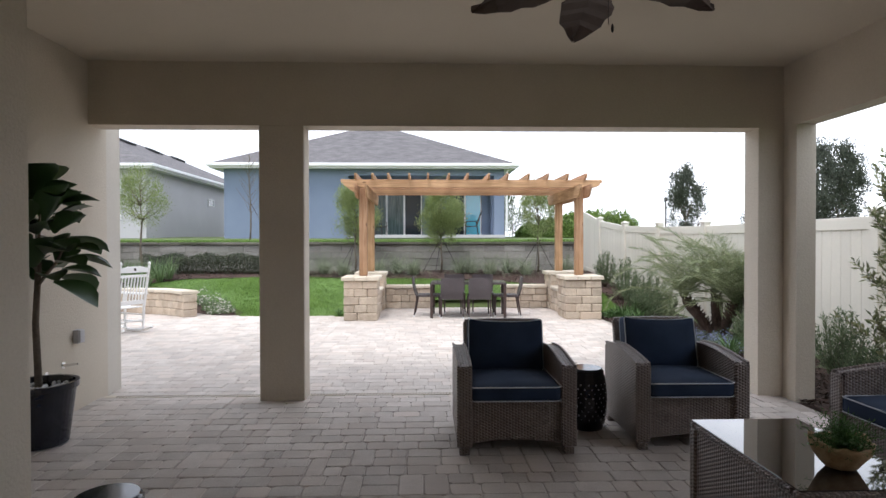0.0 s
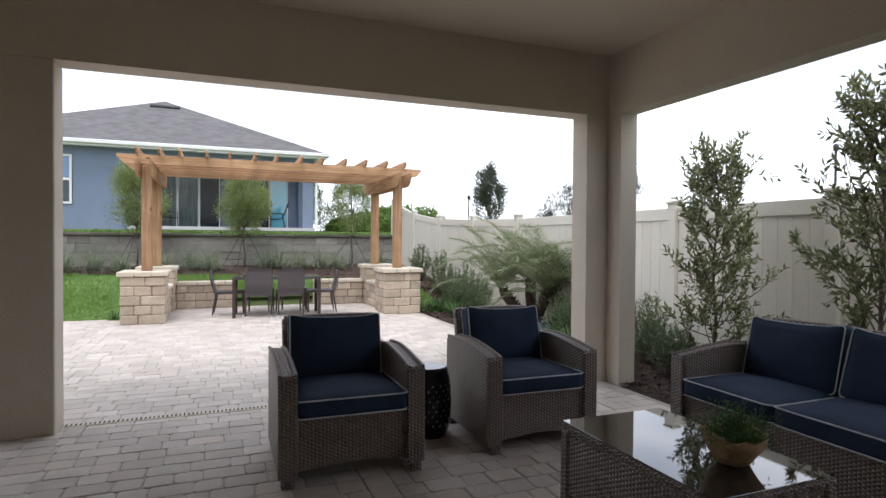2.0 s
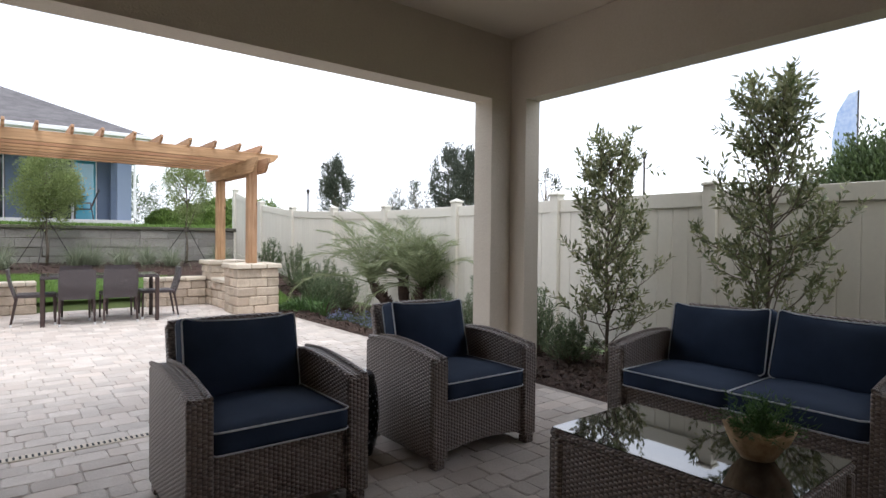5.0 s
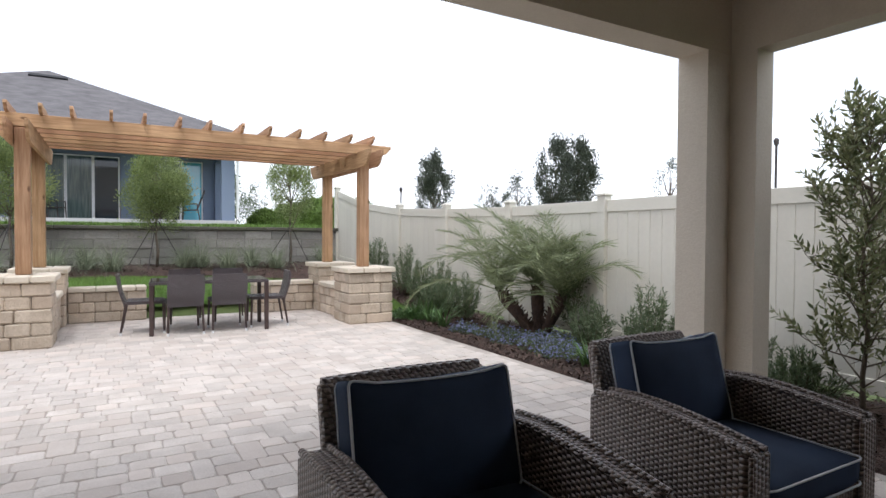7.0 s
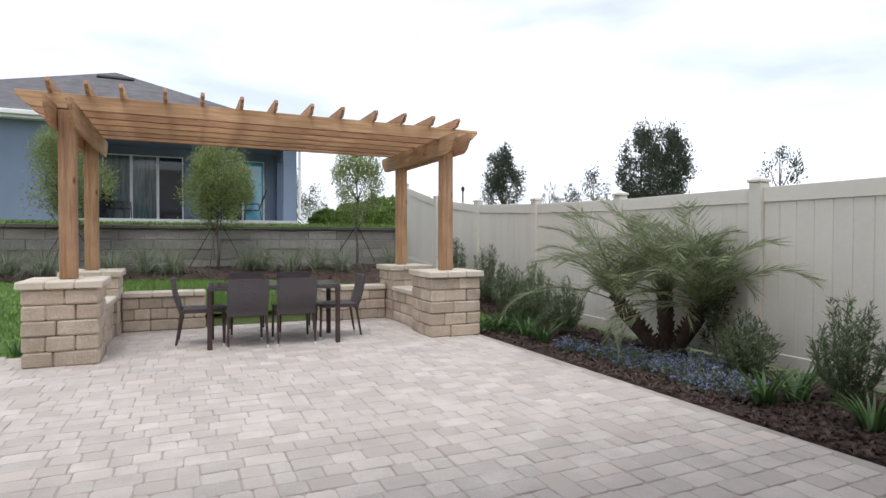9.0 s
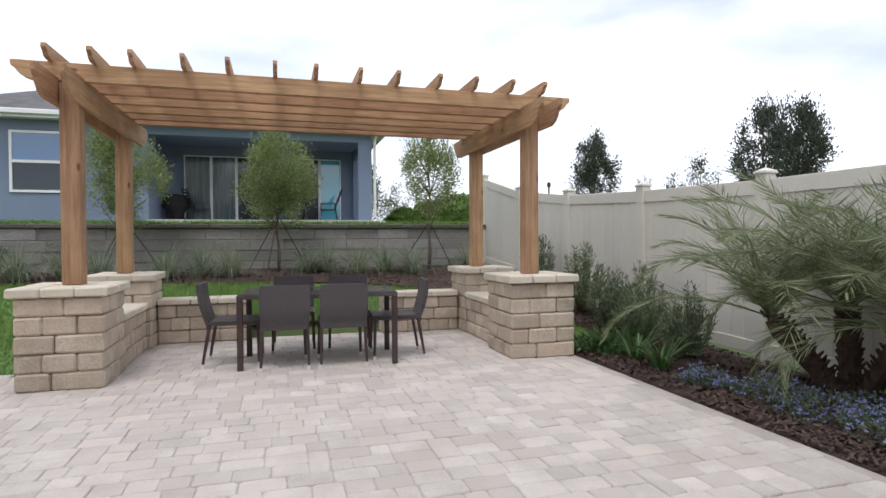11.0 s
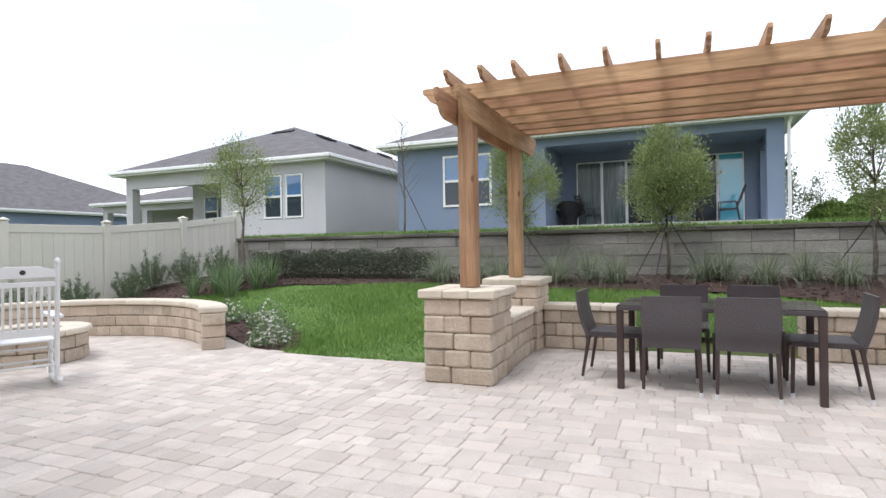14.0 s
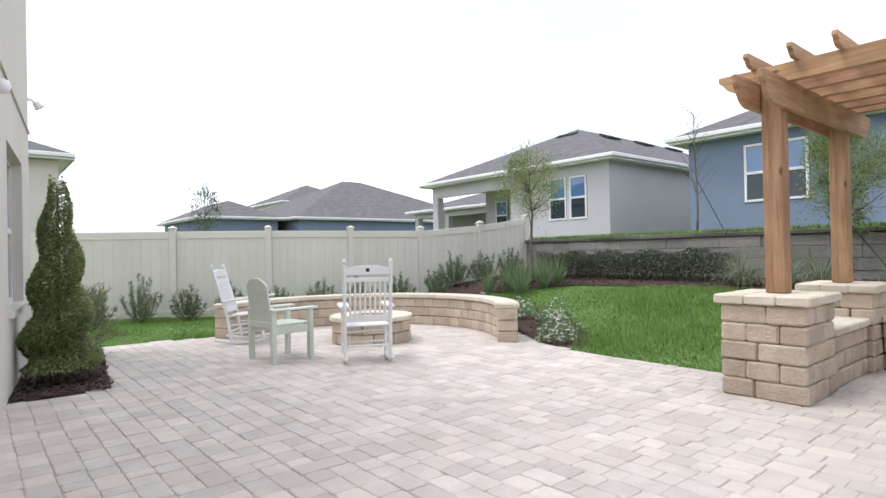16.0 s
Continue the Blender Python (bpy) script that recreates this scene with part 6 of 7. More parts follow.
fig = thing("fiddle_leaf_fig", pose(-1.97, 5.34, 0), "potted fig tree with large dark leaves in a black pot", "potted plant")
pot(fig, 0.19, 0.245, 0.46)
g = random.Random(9)
bm = bmesh.new()
bmesh.ops.create_icosphere(bm, subdivisions=1, radius=1)
pebble_me = bpy.data.meshes.new("pebble")
bm.to_mesh(pebble_me)
bm.free()
pebble_me.materials.append(M_PEBBLE)
for k in range(70):
    a, r = g.uniform(0, math.tau), 0.2 * math.sqrt(g.random())
    z = g.uniform(0.012, 0.022)
    sharing("pebble", pebble_me, fig, Matrix.Translation((r * math.cos(a), r * math.sin(a), 0.415)) @ Matrix.Diagonal((z, z, z * 0.7, 1)))
stems("trunk", [([Vector((0, 0, 0.40)), Vector((-0.02, 0, 0.9)), Vector((0.0, 0.01, 1.35))], 0.028, 0.022)] +
      [([Vector((0, 0, 1.18 + 0.05 * k)), Vector((0.12 * math.cos(a), 0.12 * math.sin(a), 1.35 + 0.08 * k)), Vector((0.2 * math.cos(a), 0.2 * math.sin(a), 1.55 + 0.09 * k))], 0.014, 0.006) for k, a in enumerate((0.4, 2.2, 4.0, 5.4))], M_BARK, fig)
lv, lf = [], []
for i in range(7):
    f = i / 6
    w = 0.098 * (math.sin(math.pi * min(1, f * 0.97 + 0.03)) ** 0.7) * (0.62 + 0.65 * f) + 0.002
    z = -0.05 * f * f
    lv += [(-w, 0.26 * f, z + 0.035 * w / 0.08), (0, 0.26 * f, z), (w, 0.26 * f, z + 0.035 * w / 0.08)]
for i in range(6):
    for q in (0, 1):
        lf.append((3 * i + q, 3 * i + q + 1, 3 * i + q + 4, 3 * i + q + 3))
leaf_me = bpy.data.meshes.new("leaf")
leaf_me.from_pydata(lv, [], lf)
leaf_me.materials.append(M_LEAF_FIG)
leaf_me.polygons.foreach_set("use_smooth", [True] * len(leaf_me.polygons))
for k in range(62):
    a = k * 2.39996
    f = k / 62
    r = 0.05 + 0.13 * math.sin(math.pi * min(1, f + 0.15))
    sharing("leaf", leaf_me, fig, pose(r * math.cos(a), r * math.sin(a), 1.20 + 0.70 * f, g.uniform(-25, 45) + 30 * f, g.uniform(-15, 15), math.degrees(a) - 90 + g.uniform(-25, 25)) @ Matrix.Scale(g.uniform(0.9, 1.35), 4))

pp = leafy_shrub(pose(4.15, 2.92, 0.44), "leafy shrub growing in a black round pot", 1.12, [(0, 0.16), (0.3, 0.28), (0.7, 0.26), (1.0, 0.12)], 30, 0.052, M_LEAF_SHRUB, 250, name="potted_shrub", cat="potted plant")
o = part("pot", lathe([(0.17, -0.44), (0.20, -0.43), (0.25, -0.28), (0.275, -0.12), (0.27, 0.0), (0.255, 0.05), (0.262, 0.075), (0.24, 0.08), (0.23, 0.04), (0.02, 0.03)], 40), M_GLAZE, pp, "black glazed pot", smooth=True)

bowl = thing("root_bowl_planter", pose(2.73, 3.49, 0.488) @ Matrix.Scale(0.84, 4), "rustic root-wood bowl with green fern on the glass table", "planter")
M_ROOT = surface("root_wood", (0.36, 0.22, 0.11), (0.62, 0.45, 0.26), 0.75, 14, 40, 0.6, 0.006, local=True)
bm = lathe([(0.045, 0.0), (0.070, 0.008), (0.098, 0.05), (0.122, 0.10), (0.138, 0.145), (0.126, 0.142), (0.100, 0.085), (0.02, 0.075)], 28)
for v in bm.verts:
    k = noise.noise(v.co * 14)
    v.co.x *= 1.12 + 0.14 * k
    v.co.y *= 1.0 + 0.14 * k
    v.co.z *= 1.0 + 0.42 * noise.noise(Vector((math.atan2(v.co.y, v.co.x) * 1.5, 0, 3))) if v.co.z > 0.05 else 1.0
part("bowl", bm, M_ROOT, bowl, smooth=True)
ng = np.random.default_rng(260)
P, D = [], []
for k in range(110):
    a, e = ng.uniform(0, math.tau), ng.uniform(0.35, 1.5)
    d = np.array([math.cos(a) * math.cos(e), math.sin(a) * math.cos(e), math.sin(e)])
    ln = ng.uniform(0.13, 0.27)
    for q in range(26):
        f = (q + 1) / 26
        P.append(np.array([0, 0, 0.09]) + d * ln * f + np.array([0, 0, -0.05 * f * f]) + ng.normal(size=3) * 0.008)
        D.append(d + ng.normal(size=3) * 0.8)
leaves("fern", np.array(P), np.array(D), 0.03, 0.005, M_LEAF_FERN, bowl, 261)


# ---- patio fixtures ----
fan = thing("ceiling_fan", pose(1.79, 3.90, ZC + 0.08), "brown ceiling fan with leaf-shaped blades", "ceiling fan")
M_FANLEAF = surface("brown_fan_leaf", (0.085, 0.060, 0.048), (0.13, 0.095, 0.08), 0.7, 6, 60, 0.3, 0.002, local=True)
part("canopy", lathe([(0.07, -0.081), (0.075, -0.10), (0.03, -0.13), (0.015, -0.14)], 24), M_FRAME, fan)
bm = bmesh.new()
tube(bm, [(0, 0, -0.13), (0, 0, -0.30)], 0.013, 10)
part("rod", bm, M_FRAME, fan)
part("motor", lathe([(0.02, -0.29), (0.10, -0.31), (0.115, -0.36), (0.10, -0.43), (0.05, -0.46), (0.02, -0.47)], 28), M_FRAME, fan, smooth=True)
lv, lf = [], []
for i in range(10):
    f = i / 9
    w = 0.155 * math.sin(math.pi * (f * 0.94 + 0.05)) ** 0.75 * (1.1 - 0.35 * f)
    if i == 9:
        w = 0.004
    for q in (-1, -0.5, 0, 0.5, 1):
        lv.append((q * w + 0.008 * math.sin(i * 2 + q), 0.13 + 0.56 * f, -0.035 * abs(q) - 0.09 * f * f + 0.006 * math.sin(i * 3)))
for i in range(9):
    for q in range(4):
        lf.append((5 * i + q, 5 * i + q + 1, 5 * i + q + 6, 5 * i + q + 5))
bl_me = bpy.data.meshes.new("blade")
bl_me.from_pydata(lv, [], lf)
bl_me.materials.append(M_FANLEAF)
for k in range(5):
    b = sharing("blade", bl_me, fan, pose(0, 0, -0.40, 0, 6, 72 * k - 4))
    md = b.modifiers.new("thick", 'SOLIDIFY')
    md.thickness = 0.006
bm = bmesh.new()
tube(bm, [(0.04, 0.03, -0.45), (0.04, 0.03, -0.66)], 0.0018, 5)
ch = part("pull_chain", bm, M_FRAME, fan)
bm = bmesh.new()
tube(bm, [(0.06, 0.03, -0.655), (0.06, 0.03, -0.67), (0.06, 0.03, -0.69), (0.06, 0.03, -0.70)], [0.003, 0.008, 0.007, 0.002], 8)
part("pull_knob", bm, M_FRAME, ch)

ob = thing("outlet_box", pose(-2.218, 6.2, 0.66), "small grey weatherproof outlet box on the stucco wall", "outlet")
part("box", box(0, 0.05, -0.04, 0.04, -0.06, 0.06, 0.006), M_GREYHOUSE, ob)
part("cover", box(0.051, 0.062, -0.035, 0.035, -0.055, 0.055, 0.004), M_GREYHOUSE, ob)
for y, z in ((6.02, 0.44), (5.80, 0.40)):
    fc = thing("wall_tap", pose(-2.218, y, z), "short grey metal tap sticking out of the wall", "tap", "wall taps")
    bm = bmesh.new()
    tube(bm, [(0, 0, 0), (0.05, 0, 0), (0.13, -0.01, 0.015)], [0.016, 0.011, 0.009], 8)
    part("spout", bm, M_CHROME, fc)
    bm = bmesh.new()
    tube(bm, [(0.0, 0, 0), (0.006, 0, 0)], 0.03, 12)
    part("wall_plate", bm, M_CHROME, fc)
cam_l = on_front(FLEN - 0.06, 3.35, 0.0)
sl = thing("security_light", Matrix.Translation(cam_l), "white security lamp on the house corner", "lamp")
bm = bmesh.new()
tube(bm, [(0, 0, 0), (0, 0.04, 0.0), (-0.03, 0.07, -0.02)], [0.025, 0.016, 0.014], 8)
part("arm", bm, M_WHITE, sl)
o = part("lamp_head", lathe([(0.02, 0.0), (0.045, -0.02), (0.06, -0.1), (0.055, -0.105)], 16), M_WHITE, sl)
o.matrix_basis = pose(-0.03, 0.08, -0.01, 35, 0, 0)
wl = thing("wall_lantern", Matrix.Translation(on_front(1.60, 2.55, 0.0)), "round white lamp on the house wall", "lamp")
part("globe", lathe([(0.015, -0.055), (0.042, -0.042), (0.055, 0.0), (0.042, 0.042), (0.015, 0.055)], 18), M_WHITE, wl, smooth=True).matrix_basis = pose(0, 0.08, 0)
bm = bmesh.new()
tube(bm, [(0, -0.01, 0.0), (0, 0.06, 0.0)], 0.02, 8)
part("bracket", bm, M_WHITE, wl)

# ---- things on the neighbour's porch ----
gr = thing("covered_grill", pose(-1.85, 26.9, GZ + 0.02), "kettle grill under a black cover on the porch", "grill")
bm = lathe([(0.27, 0.0), (0.25, 0.18), (0.27, 0.36), (0.37, 0.46), (0.39, 0.62), (0.36, 0.78), (0.24, 0.88), (0.10, 0.905), (0.02, 0.91)], 28)
for v in bm.verts:
    a = math.atan2(v.co.y, v.co.x)
    f = 1 + 0.07 * math.sin(a * 7 + v.co.z * 3) * max(0.0, 1 - v.co.z) + 0.10 * noise.noise(v.co * 4.0)
    v.co = Vector((v.co.x * f * 1.05, v.co.y * f * 0.8, v.co.z * (1 - 0.10 * v.co.x)))
part("cover", bm, M_COVER, gr, "creased black cloth cover", smooth=True)


def porch_chair(m):
    root = thing("porch_chair", m, "dark metal patio chair on the neighbour's porch", "chair", "porch chairs")
    for sx in (-1, 1):
        bm = bmesh.new()
        tube(bm, [(sx * 0.27, 0.28, 0.0), (sx * 0.27, 0.25, 0.6), (sx * 0.27, -0.2, 0.62), (sx * 0.27, -0.3, 0.0)], 0.018, 6)
        tube(bm, [(sx * 0.26, 0.25, 0.38), (sx * 0.26, -0.2, 0.40), (sx * 0.25, -0.46, 1.1)], 0.018, 6)
        part("side_frame", bm, M_FRAME, root)
    for k in range(7):
        part("sling_band", box(-0.25, 0.25, -0.215 - 0.035 * k, -0.205 - 0.035 * k, 0.44 + 0.092 * k, 0.51 + 0.092 * k), M_FRAME, root)
    part("seat", box(-0.25, 0.25, -0.2, 0.24, 0.39, 0.41, 0.005), M_FRAME, root)
    return root


porch_chair(pose(3.02, 26.3, GZ + 0.02, 0, 0, 82))
porch_chair(pose(1.75, 27.3, GZ + 0.02, 0, 0, 200))
porch_chair(pose(-1.15, 26.9, GZ + 0.02, 0, 0, -60))
pt = thing("porch_table", pose(2.0, 26.6, GZ + 0.02), "round dark table on the neighbour's porch", "table")
part("top", lathe([(0.02, 0.70), (0.5, 0.70), (0.5, 0.73), (0.02, 0.73)], 24), M_FRAME, pt)
for k in range(4):
    bm = bmesh.new()
    tube(bm, [(0.35 * math.cos(k * 1.57), 0.35 * math.sin(k * 1.57), 0), (0.2 * math.cos(k * 1.57), 0.2 * math.sin(k * 1.57), 0.7)], 0.02, 6)
    part("leg", bm, M_FRAME, pt)

# ---- distance ----
far_house(-56, -38, 26, 46, 3.95, M_BLUE, "distant one-storey blue-grey house with a grey hip roof")
far_house(-49.5, -39.5, 19.5, 25, 3.95, M_BLUE, "lower blue-grey garage wing with a grey hip roof")
far_house(-72, -60, 34.8, 46, 7.4, M_STUCCO_PALE, "distant pale two-storey house with a grey roof")
nh = thing("house", pose(0, 0, 0), "distant low grey house with a shaded back porch", "house")
part("wall", box(-32.0, -23.7, 35.0, 44, 0.0, 4.1), M_GREYHOUSE, nh)
part("lintel", box(-32.0, -23.7, 32.4, 32.65, 3.75, 4.1), M_GREYHOUSE, nh)
for x in (-32.0, -28.6, -24.0):
    part("post", box(x, x + 0.4, 32.4, 32.8, 0.0, 3.75), M_GREYHOUSE, nh, "square porch post")
hip_roof("roof", nh, -32.0, -23.7, 32.4, 44, 4.1, 0.32, vents=False)
far_house(-31, -22.3, -2.0, 9.45, 4.75, M_STUCCO_PALE, "neighbouring pale stucco house beyond the fence")
far_house(-46, -35, -1.0, 10.6, 5.0, M_STUCCO_PALE, "pale stucco house behind the neighbour")
k = 0
for x, y, top_z, w in ((10.75, 22.15, 4.5, 0.78), (12.8, 17.85, 4.75, 0.72), (14.0, 21.4, 3.95, 0.62), (12.9, 16.95, 4.5, 0.68), (20, 40, 5.0, 0.8), (26, 41, 6.0, 0.9), (14.0, 14.5, 3.75, 0.62), (22, 33, 4.3, 0.6), (13.0, 21.6, 3.3, 0.4)):
    k += 1
    clump_tree(pose(x, y, 0), "distant dark broad-leaved tree beyond the fence", top_z * 0.35, (0, 0, top_z * 0.68), (w * 0.85, w, top_z * 0.30), 60 if k in (1, 2, 4) else 30, 150 if k in (1, 2, 4) else 60, 0.085, M_LEAF_FAR, 300 + k, 0.11,
               trunk_r=0.06, group="trees beyond the fence")
def mounded_bush(m, label, rx, ry, h, n, seed):
    """A dense bush: branches from one foot and a lumpy shell of small leaves, bare nowhere."""
    g = np.random.default_rng(seed)
    root = thing("bush", m, label, "bush", "bushes by the blue house")
    u = unit(g.normal(size=(n, 3)) * [1, 1, 0.9])
    u[:, 2] = np.abs(u[:, 2])
    lump = np.array([0.90 + 0.26 * noise.noise(Vector(v) * 3.1 + Vector((seed, 0, 0))) + 0.12 * noise.noise(Vector(v) * 8.0) for v in u])
    P = u * lump[:, None] * (1 - 0.30 * g.random((n, 1)) ** 2) * [rx, ry, h]
    leaves("foliage", P, u + g.normal(size=(n, 3)) * 0.55 + [0, 0, 0.4], 0.135, 0.062, M_LEAF_BUSH, root, seed)
    stems("branchwork", [([Vector((0, 0, 0)), Vector((math.cos(a) * rx * 0.3, math.sin(a) * ry * 0.3, h * 0.45)), Vector((math.cos(a) * rx * 0.6, math.sin(a) * ry * 0.6, h * 0.72))], 0.03, 0.008) for a in np.arange(0, math.tau, 0.7)], M_BARK, root, 5)
    return root


k = 0
for x, y, w, h in ((5.75, 26.6, 0.75, 0.62), (6.75, 26.9, 0.95, 0.92), (7.85, 27.3, 1.05, 1.22), (9.0, 27.8, 1.15, 1.32), (10.3, 28.4, 1.25, 1.30), (7.4, 25.6, 0.8, 0.72), (8.6, 25.9, 0.9, 0.95)):
    k += 1
    mounded_bush(pose(x, y, 1.60), "rounded bright green bush beside the blue house", w, w * 0.85, h + 0.12, 5200, 320 + k)
for x, y, w in ((5.6, 34, 0.5), (7.0, 40, 0.7), (9, 44, 0.8)):
    k += 1
    clump_tree(pose(x, y, 1.9), "small dark conifer in the distance", 0.4, (0, 0, 1.5), (w, w, 1.4), 40, 30, 0.14, M_LEAF_DARK, 330 + k, 0.18, group="far conifers")
for x, y, w, z in ((14.6, 6.0, 1.3, 3.35), (14.9, 3.9, 1.7, 3.6), (15.5, 1.6, 1.7, 3.5)):
    k += 1
    clump_tree(pose(x, y, 0), "large rounded green tree beyond the fence", 0.8, (0, 0, z * 0.62), (w, w, z * 0.38), 130, 240, 0.12, M_LEAF_DARK, 340 + k, 0.22, trunk_r=0.08, group="trees beyond the fence")
for x, y in ((-34, 18), (-46, 22)):
    k += 1
    clump_tree(pose(x, y, 0), "thin distant tree by the far houses", 1.0, (0, 0, 4.1), (0.9, 0.9, 1.5), 34, 26, 0.16, M_LEAF_DARK, 350 + k, 0.22, trunk_r=0.07, group="far trees")


def lamp_post(x, y, h):
    root = thing("street_lamp", pose(x, y, 0), "thin dark street lamp beyond the fence", "street lamp", "street lamps")
    bm = bmesh.new()
    tube(bm, [(0, 0, 0), (0, 0, h - 0.25)], 0.045, 8)
    part("pole", bm, M_FRAME, root)
    part("lantern", lathe([(0.06, h - 0.28), (0.09, h - 0.25), (0.10, h - 0.08), (0.04, h)], 12), M_FRAME, root)


lamp_post(22.3, 16.3, 5.1)
lamp_post(15.0, 33.7, 4.15)
fl = thing("feather_flag", pose(25.4, 9.55, -0.1) @ Matrix.Scale(1.46, 4), "tall pale blue and white feather flag on a pole", "flag")
bm = prism([(0.0, 1.5), (0.5, 1.6), (0.55, 3.6), (0.45, 4.3), (0.2, 4.75), (0.0, 4.8)], -0.006, 0.006, "x")
part("banner", bm, surface("pale_blue_cloth", (0.35, 0.45, 0.70), (0.62, 0.68, 0.80), 0.8, 1.0, 8, 0.0), fl)
bm = bmesh.new()
tube(bm, [(0, 0.0, 0), (0, -0.01, 4.8)], 0.02, 6)
part("pole", bm, M_FRAME, fl)


# ---- lawn blades and mulch chips ----
def scatter(poly, n, seed):
    g = np.random.default_rng(seed)
    xs, ys = [p[0] for p in poly], [p[1] for p in poly]
    q = np.stack([g.uniform(min(xs), max(xs), n), g.uniform(min(ys), max(ys), n)], 1)
    ins = np.zeros(n, bool)
    for (x0, y0), (x1, y1) in zip(poly, poly[1:] + poly[:1]):
        c = ((y0 > q[:, 1]) != (y1 > q[:, 1]))
        with np.errstate(divide="ignore", invalid="ignore"):
            c &= q[:, 0] < (x1 - x0) * (q[:, 1] - y0) / (y1 - y0 if y1 != y0 else 1e-9) + x0
        ins ^= c
    q = q[ins]
    z = np.array([ground_z(x, y) for x, y in q])
    return np.column_stack([q, z])


def grass(name, poly, n, seed, h=0.055):
    g = np.random.default_rng(seed)
    P = scatter(poly, n, seed) + [0, 0, -0.03]
    m = len(P)
    a = g.uniform(0, math.tau, m)
    s = np.stack([np.cos(a), np.sin(a), np.zeros(m)], 1)
    patch = 0.8 + 0.4 * np.sin(P[:, 0] * 1.7 + np.sin(P[:, 1] * 2.1))
    tip = P + np.column_stack([g.normal(0, 0.02, m), g.normal(0, 0.02, m), h * g.uniform(0.7, 1.3, m) * patch])
    V = np.stack([P - s * 0.006, P + s * 0.006, tip], 1).reshape(-1, 3)
    F = np.arange(3 * m).reshape(-1, 3)
    return tagged(fast_mesh(name, V, F, M_GRASS), "short green mown grass blades", "grass", kind="stuff")


grass("lawn_grass", LAWN, 360000, 400, 0.062)


def top_grass():
    g = np.random.default_rng(401)
    n = 26000
    P = np.column_stack([g.uniform(-12, 8, n), 18.17 + 2.2 * g.random(n) ** 2, np.full(n, 1.49)])
    a = g.uniform(0, math.tau, n)
    s = np.stack([np.cos(a), np.sin(a), np.zeros(n)], 1)
    tip = P + np.column_stack([g.normal(0, 0.04, n), g.normal(0, 0.04, n) - 0.02, g.uniform(0.05, 0.13, n)])
    V = np.stack([P - s * 0.012, P + s * 0.012, tip], 1).reshape(-1, 3)
    return tagged(fast_mesh("verge_grass", V, np.arange(3 * n).reshape(-1, 3), M_GRASS), "grass fringe on top of the retaining wall", "grass", kind="stuff")


top_grass()


def chips(name, poly, n, seed):
    g = np.random.default_rng(seed)
    P = scatter(poly, n, seed) + [0, 0, 0.004]
    m = len(P)
    P[:, 2] += g.uniform(0, 0.012, m)
    a = g.uniform(0, math.tau, m)
    d = np.stack([np.cos(a), np.sin(a), g.normal(0, 0.35, m)], 1)
    s = np.stack([-np.sin(a), np.cos(a), g.normal(0, 0.35, m)], 1)
    l, w = g.uniform(0.012, 0.035, m)[:, None], g.uniform(0.004, 0.011, m)[:, None]
    V = np.stack([P - d * l - s * w, P + d * l - s * w * 0.7, P + d * l * 0.9 + s * w, P - d * l + s * w], 1).reshape(-1, 3)
    return tagged(fast_mesh(name, V, np.arange(4 * m).reshape(-1, 4), M_CHIP), "loose brown bark mulch chips", "mulch", kind="stuff")


chips("mulch_chips", BED_RIGHT, 26000, 410)
chips("mulch_chips", BED_TOP, 5000, 411)
chips("mulch_chips", BED_BACK, 14000, 412)
chips("mulch_chips", BED_CURVE, 4000, 413)


# ---- pavers ----
def inside(x, y, poly):
    c = False
    for (x0, y0), (x1, y1) in zip(poly, poly[1:] + poly[:1]):
        if (y0 > y) != (y1 > y) and x < (x1 - x0) * (y - y0) / (y1 - y0) + x0:
            c = not c
    return c


PAVED = [(-2.2, 0.0), (4.35, 0.0), (4.35, 12.6), (4.3, 14.05), (-0.5, 14.05), (-0.62, 12.58), (-2.98, 12.76), (-3.7, 13.3), (-5.4, 13.55), (-7.2, 12.7), (-7.8, 11.2),
         (-7.55, 9.9), (-7.78, 8.46), (-4.64, 8.06), (-4.70, 7.2), (-2.22, 6.93)]
paving = tagged(new("paving"), "tumbled tan concrete pavers laid in mixed sizes", "paving", kind="structure")
bm = bmesh.new()
bm.faces.new([bm.verts.new((x, y, -0.0065)) for x, y in PAVED])
part("joint_sand", bm, M_SAND, paving)


def paver_mesh(w, d, rng):
    """Top face, worn shoulders and short sides of one tumbled paver with a wavering outline."""
    g, b = 0.0003, 0.006
    w, d = w / 2 - g, d / 2 - g
    c = [rng.uniform(0.008, 0.022) for _ in range(4)]

    def wob():
        return rng.uniform(-0.004, 0.002)
    o = [(-w + c[0], -d + wob()), (rng.uniform(-0.03, 0.03), -d + wob() + 0.001), (w - c[1], -d + wob()), (w + wob(), -d + c[1]), (w + wob() + 0.001, rng.uniform(-0.03, 0.03)), (w + wob(), d - c[2]),
         (w - c[2], d + wob()), (rng.uniform(-0.03, 0.03), d + wob() + 0.001), (-w + c[3], d + wob()), (-w - wob(), d - c[3]), (-w - wob() - 0.001, rng.uniform(-0.03, 0.03)), (-w - wob(), -d + c[0])]
    sc = ((w - b) / w, (d - b) / d)
    n = 12
    v = [(x, y, -0.02) for x, y in o] + [(x, y, -0.0045) for x, y in o] + [(x * sc[0], y * sc[1], 0.001) for x, y in o]
    f = [tuple(range(2 * n, 3 * n))]
    for k in range(n):
        j = (k + 1) % n
        f += [(n + k, n + j, 2 * n + j, 2 * n + k), (k, j, n + j, n + k)]
    return v, f


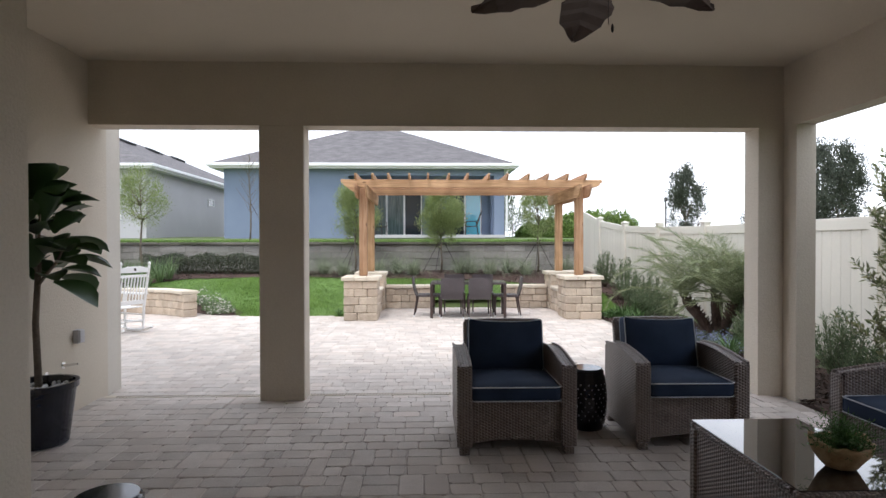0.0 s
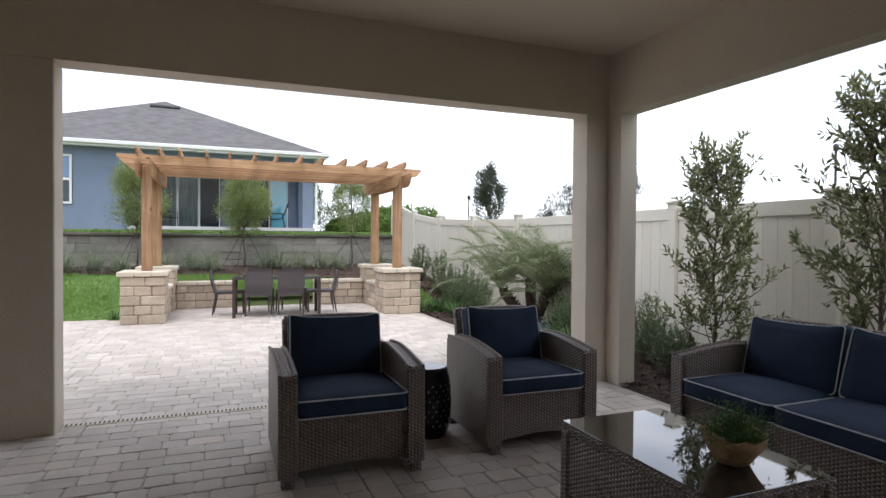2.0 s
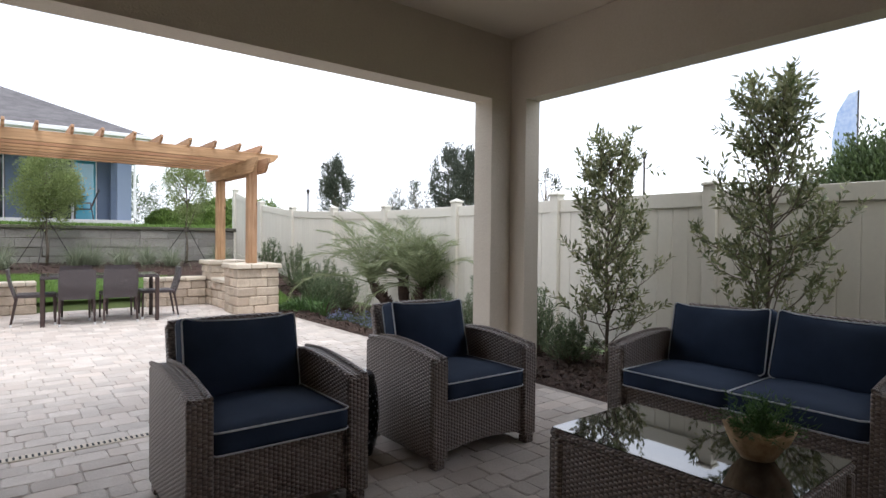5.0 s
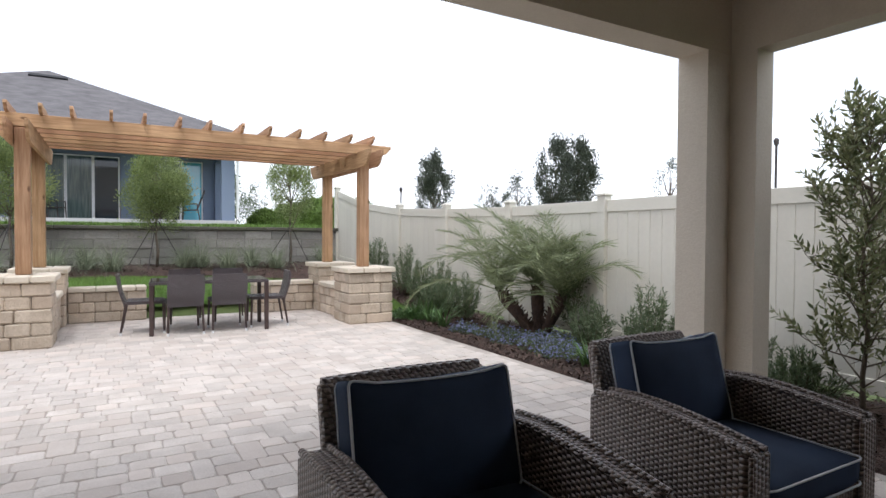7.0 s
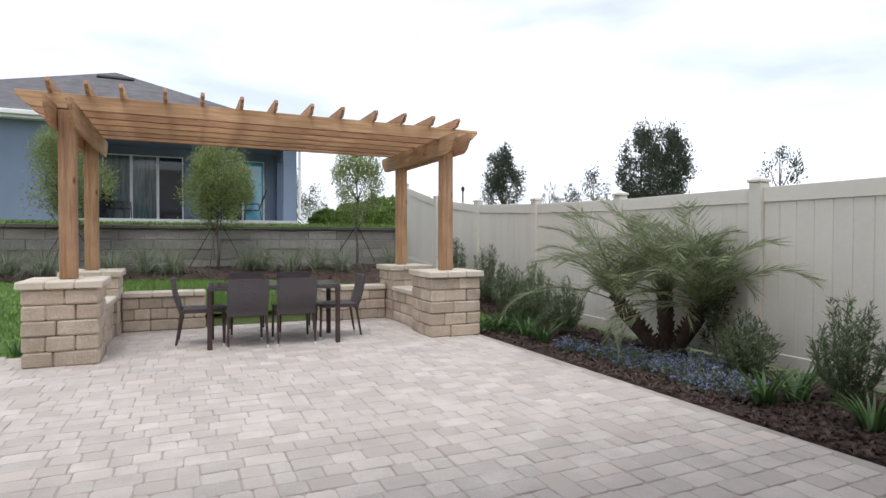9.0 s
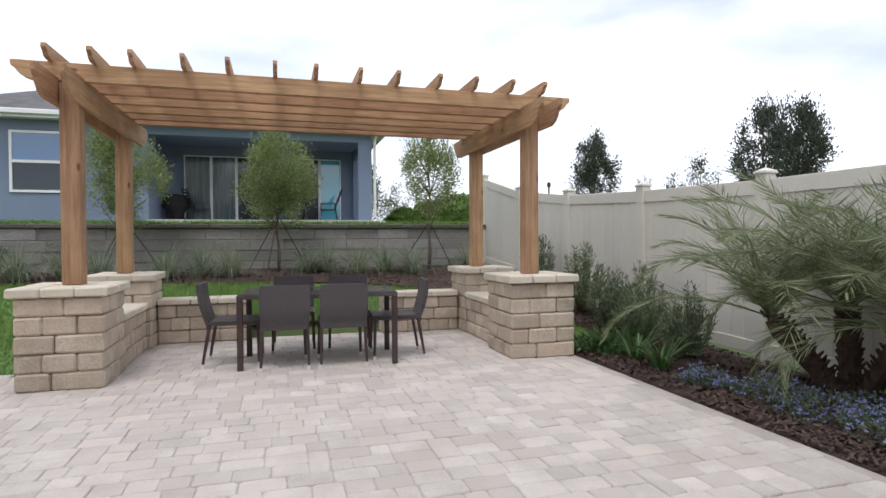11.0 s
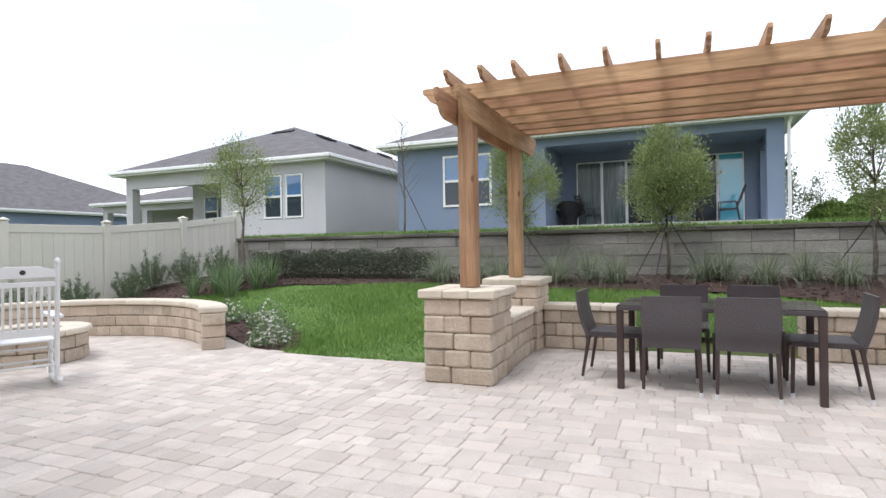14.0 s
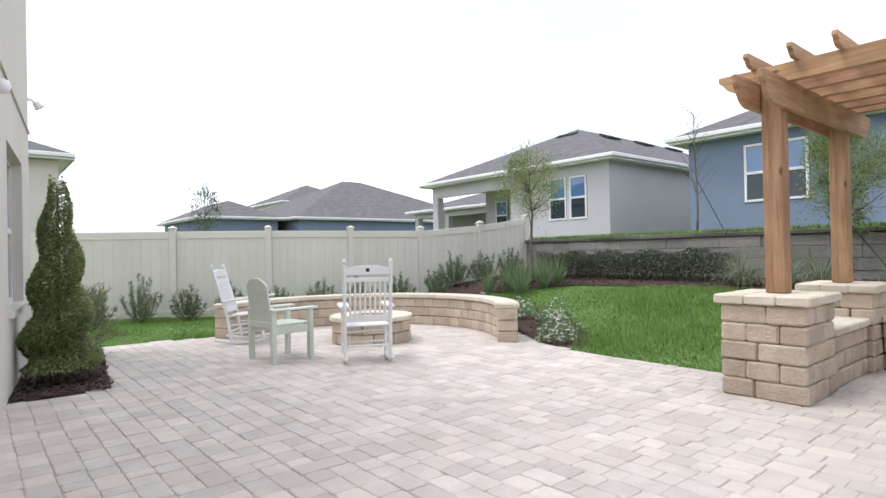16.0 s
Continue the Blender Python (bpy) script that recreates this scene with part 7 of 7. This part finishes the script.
def lay_pavers():
    """Courses of squares and oblongs with wandering cross joints; now and then one paver spans two courses."""
    rng = random.Random(8)
    vs, fs, shared, count = [], [], {}, 0
    mod, x_from = 0.0385, -8.05
    cols, rows = int((4.44 - x_from) / mod), int(14.1 / 0.151)
    taken = np.zeros((rows + 2, cols), bool)
    for r in range(rows):
        c = 0
        while c < cols:
            if taken[r, c]:
                c += 1
                continue
            gap = 1
            while c + gap < cols and not taken[r, c + gap] and gap < 14:
                gap += 1
            nw = gap if gap <= 6 else (rng.choice((3, 4)) if gap < 10 else rng.choice((3, 4, 4, 5, 6, 6)))
            if gap - nw in (1, 2):
                nw = gap - 3
            nh = 2 if nw in (3, 4) and rng.random() < 0.10 else 1
            taken[r:r + nh, c:c + nw] = True
            pw, pd = nw * mod, nh * 0.151
            px, py = x_from + c * mod + pw / 2, r * 0.151 + pd / 2
            c += nw
            if not all(inside(px + sx * pw * 0.40, py + sy * pd * 0.40, PAVED) for sx in (-1, 0, 1) for sy in (-1, 0, 1)):
                if not inside(px, py, PAVED) or (px > 4.1 and px + pw / 2 > 4.42):
                    continue
            dz, tx, ty = rng.uniform(-0.002, 0.002), rng.uniform(-0.009, 0.009), rng.uniform(-0.009, 0.009)
            py += 0.010 * noise.noise(Vector((px * 1.3, py * 1.3, 0)))
            px, py = px + rng.uniform(-0.004, 0.004), py + rng.uniform(-0.003, 0.003)
            if -0.4 < px < 3.8 and 8.1 < py and count < 300:
                count += 1
                key = (nw, nh, rng.randrange(5))
                if key not in shared:
                    me = bpy.data.meshes.new("paver")
                    v, f = paver_mesh(pw, pd, rng)
                    me.from_pydata(v, [], f)
                    me.materials.append(M_PAVER)
                    shared[key] = me
                sharing("paver", shared[key], paving, pose(px, py, dz, math.degrees(tx), math.degrees(-ty), rng.uniform(-1.2, 1.2)))
            else:
                v, f = paver_mesh(pw, pd, rng)
                n = len(vs)
                vs += [(px + a, py + b, e + dz + a * ty + b * tx) for a, b, e in v]
                fs += [tuple(n + q for q in h) for h in f]
    meshed("pavers", vs, fs, M_PAVER, paving, kind="stuff")


lay_pavers()
# channel drain across the opening
drain = tagged(new("drain"), "narrow pale channel drain with slotted cover across the paving", "drain", kind="structure")
bm = box(-2.2, 4.11, 6.58, 6.66, -0.02, 0.006, 0.003)
part("channel", bm, M_CAPSTONE, drain)
bm = bmesh.new()
x = -2.08
while x < 4.03:
    block(bm, x, x + 0.012, 6.595, 6.645, 0.0055, 0.0075)
    x += 0.03
part("slots", bm, M_DARKVENT, drain)
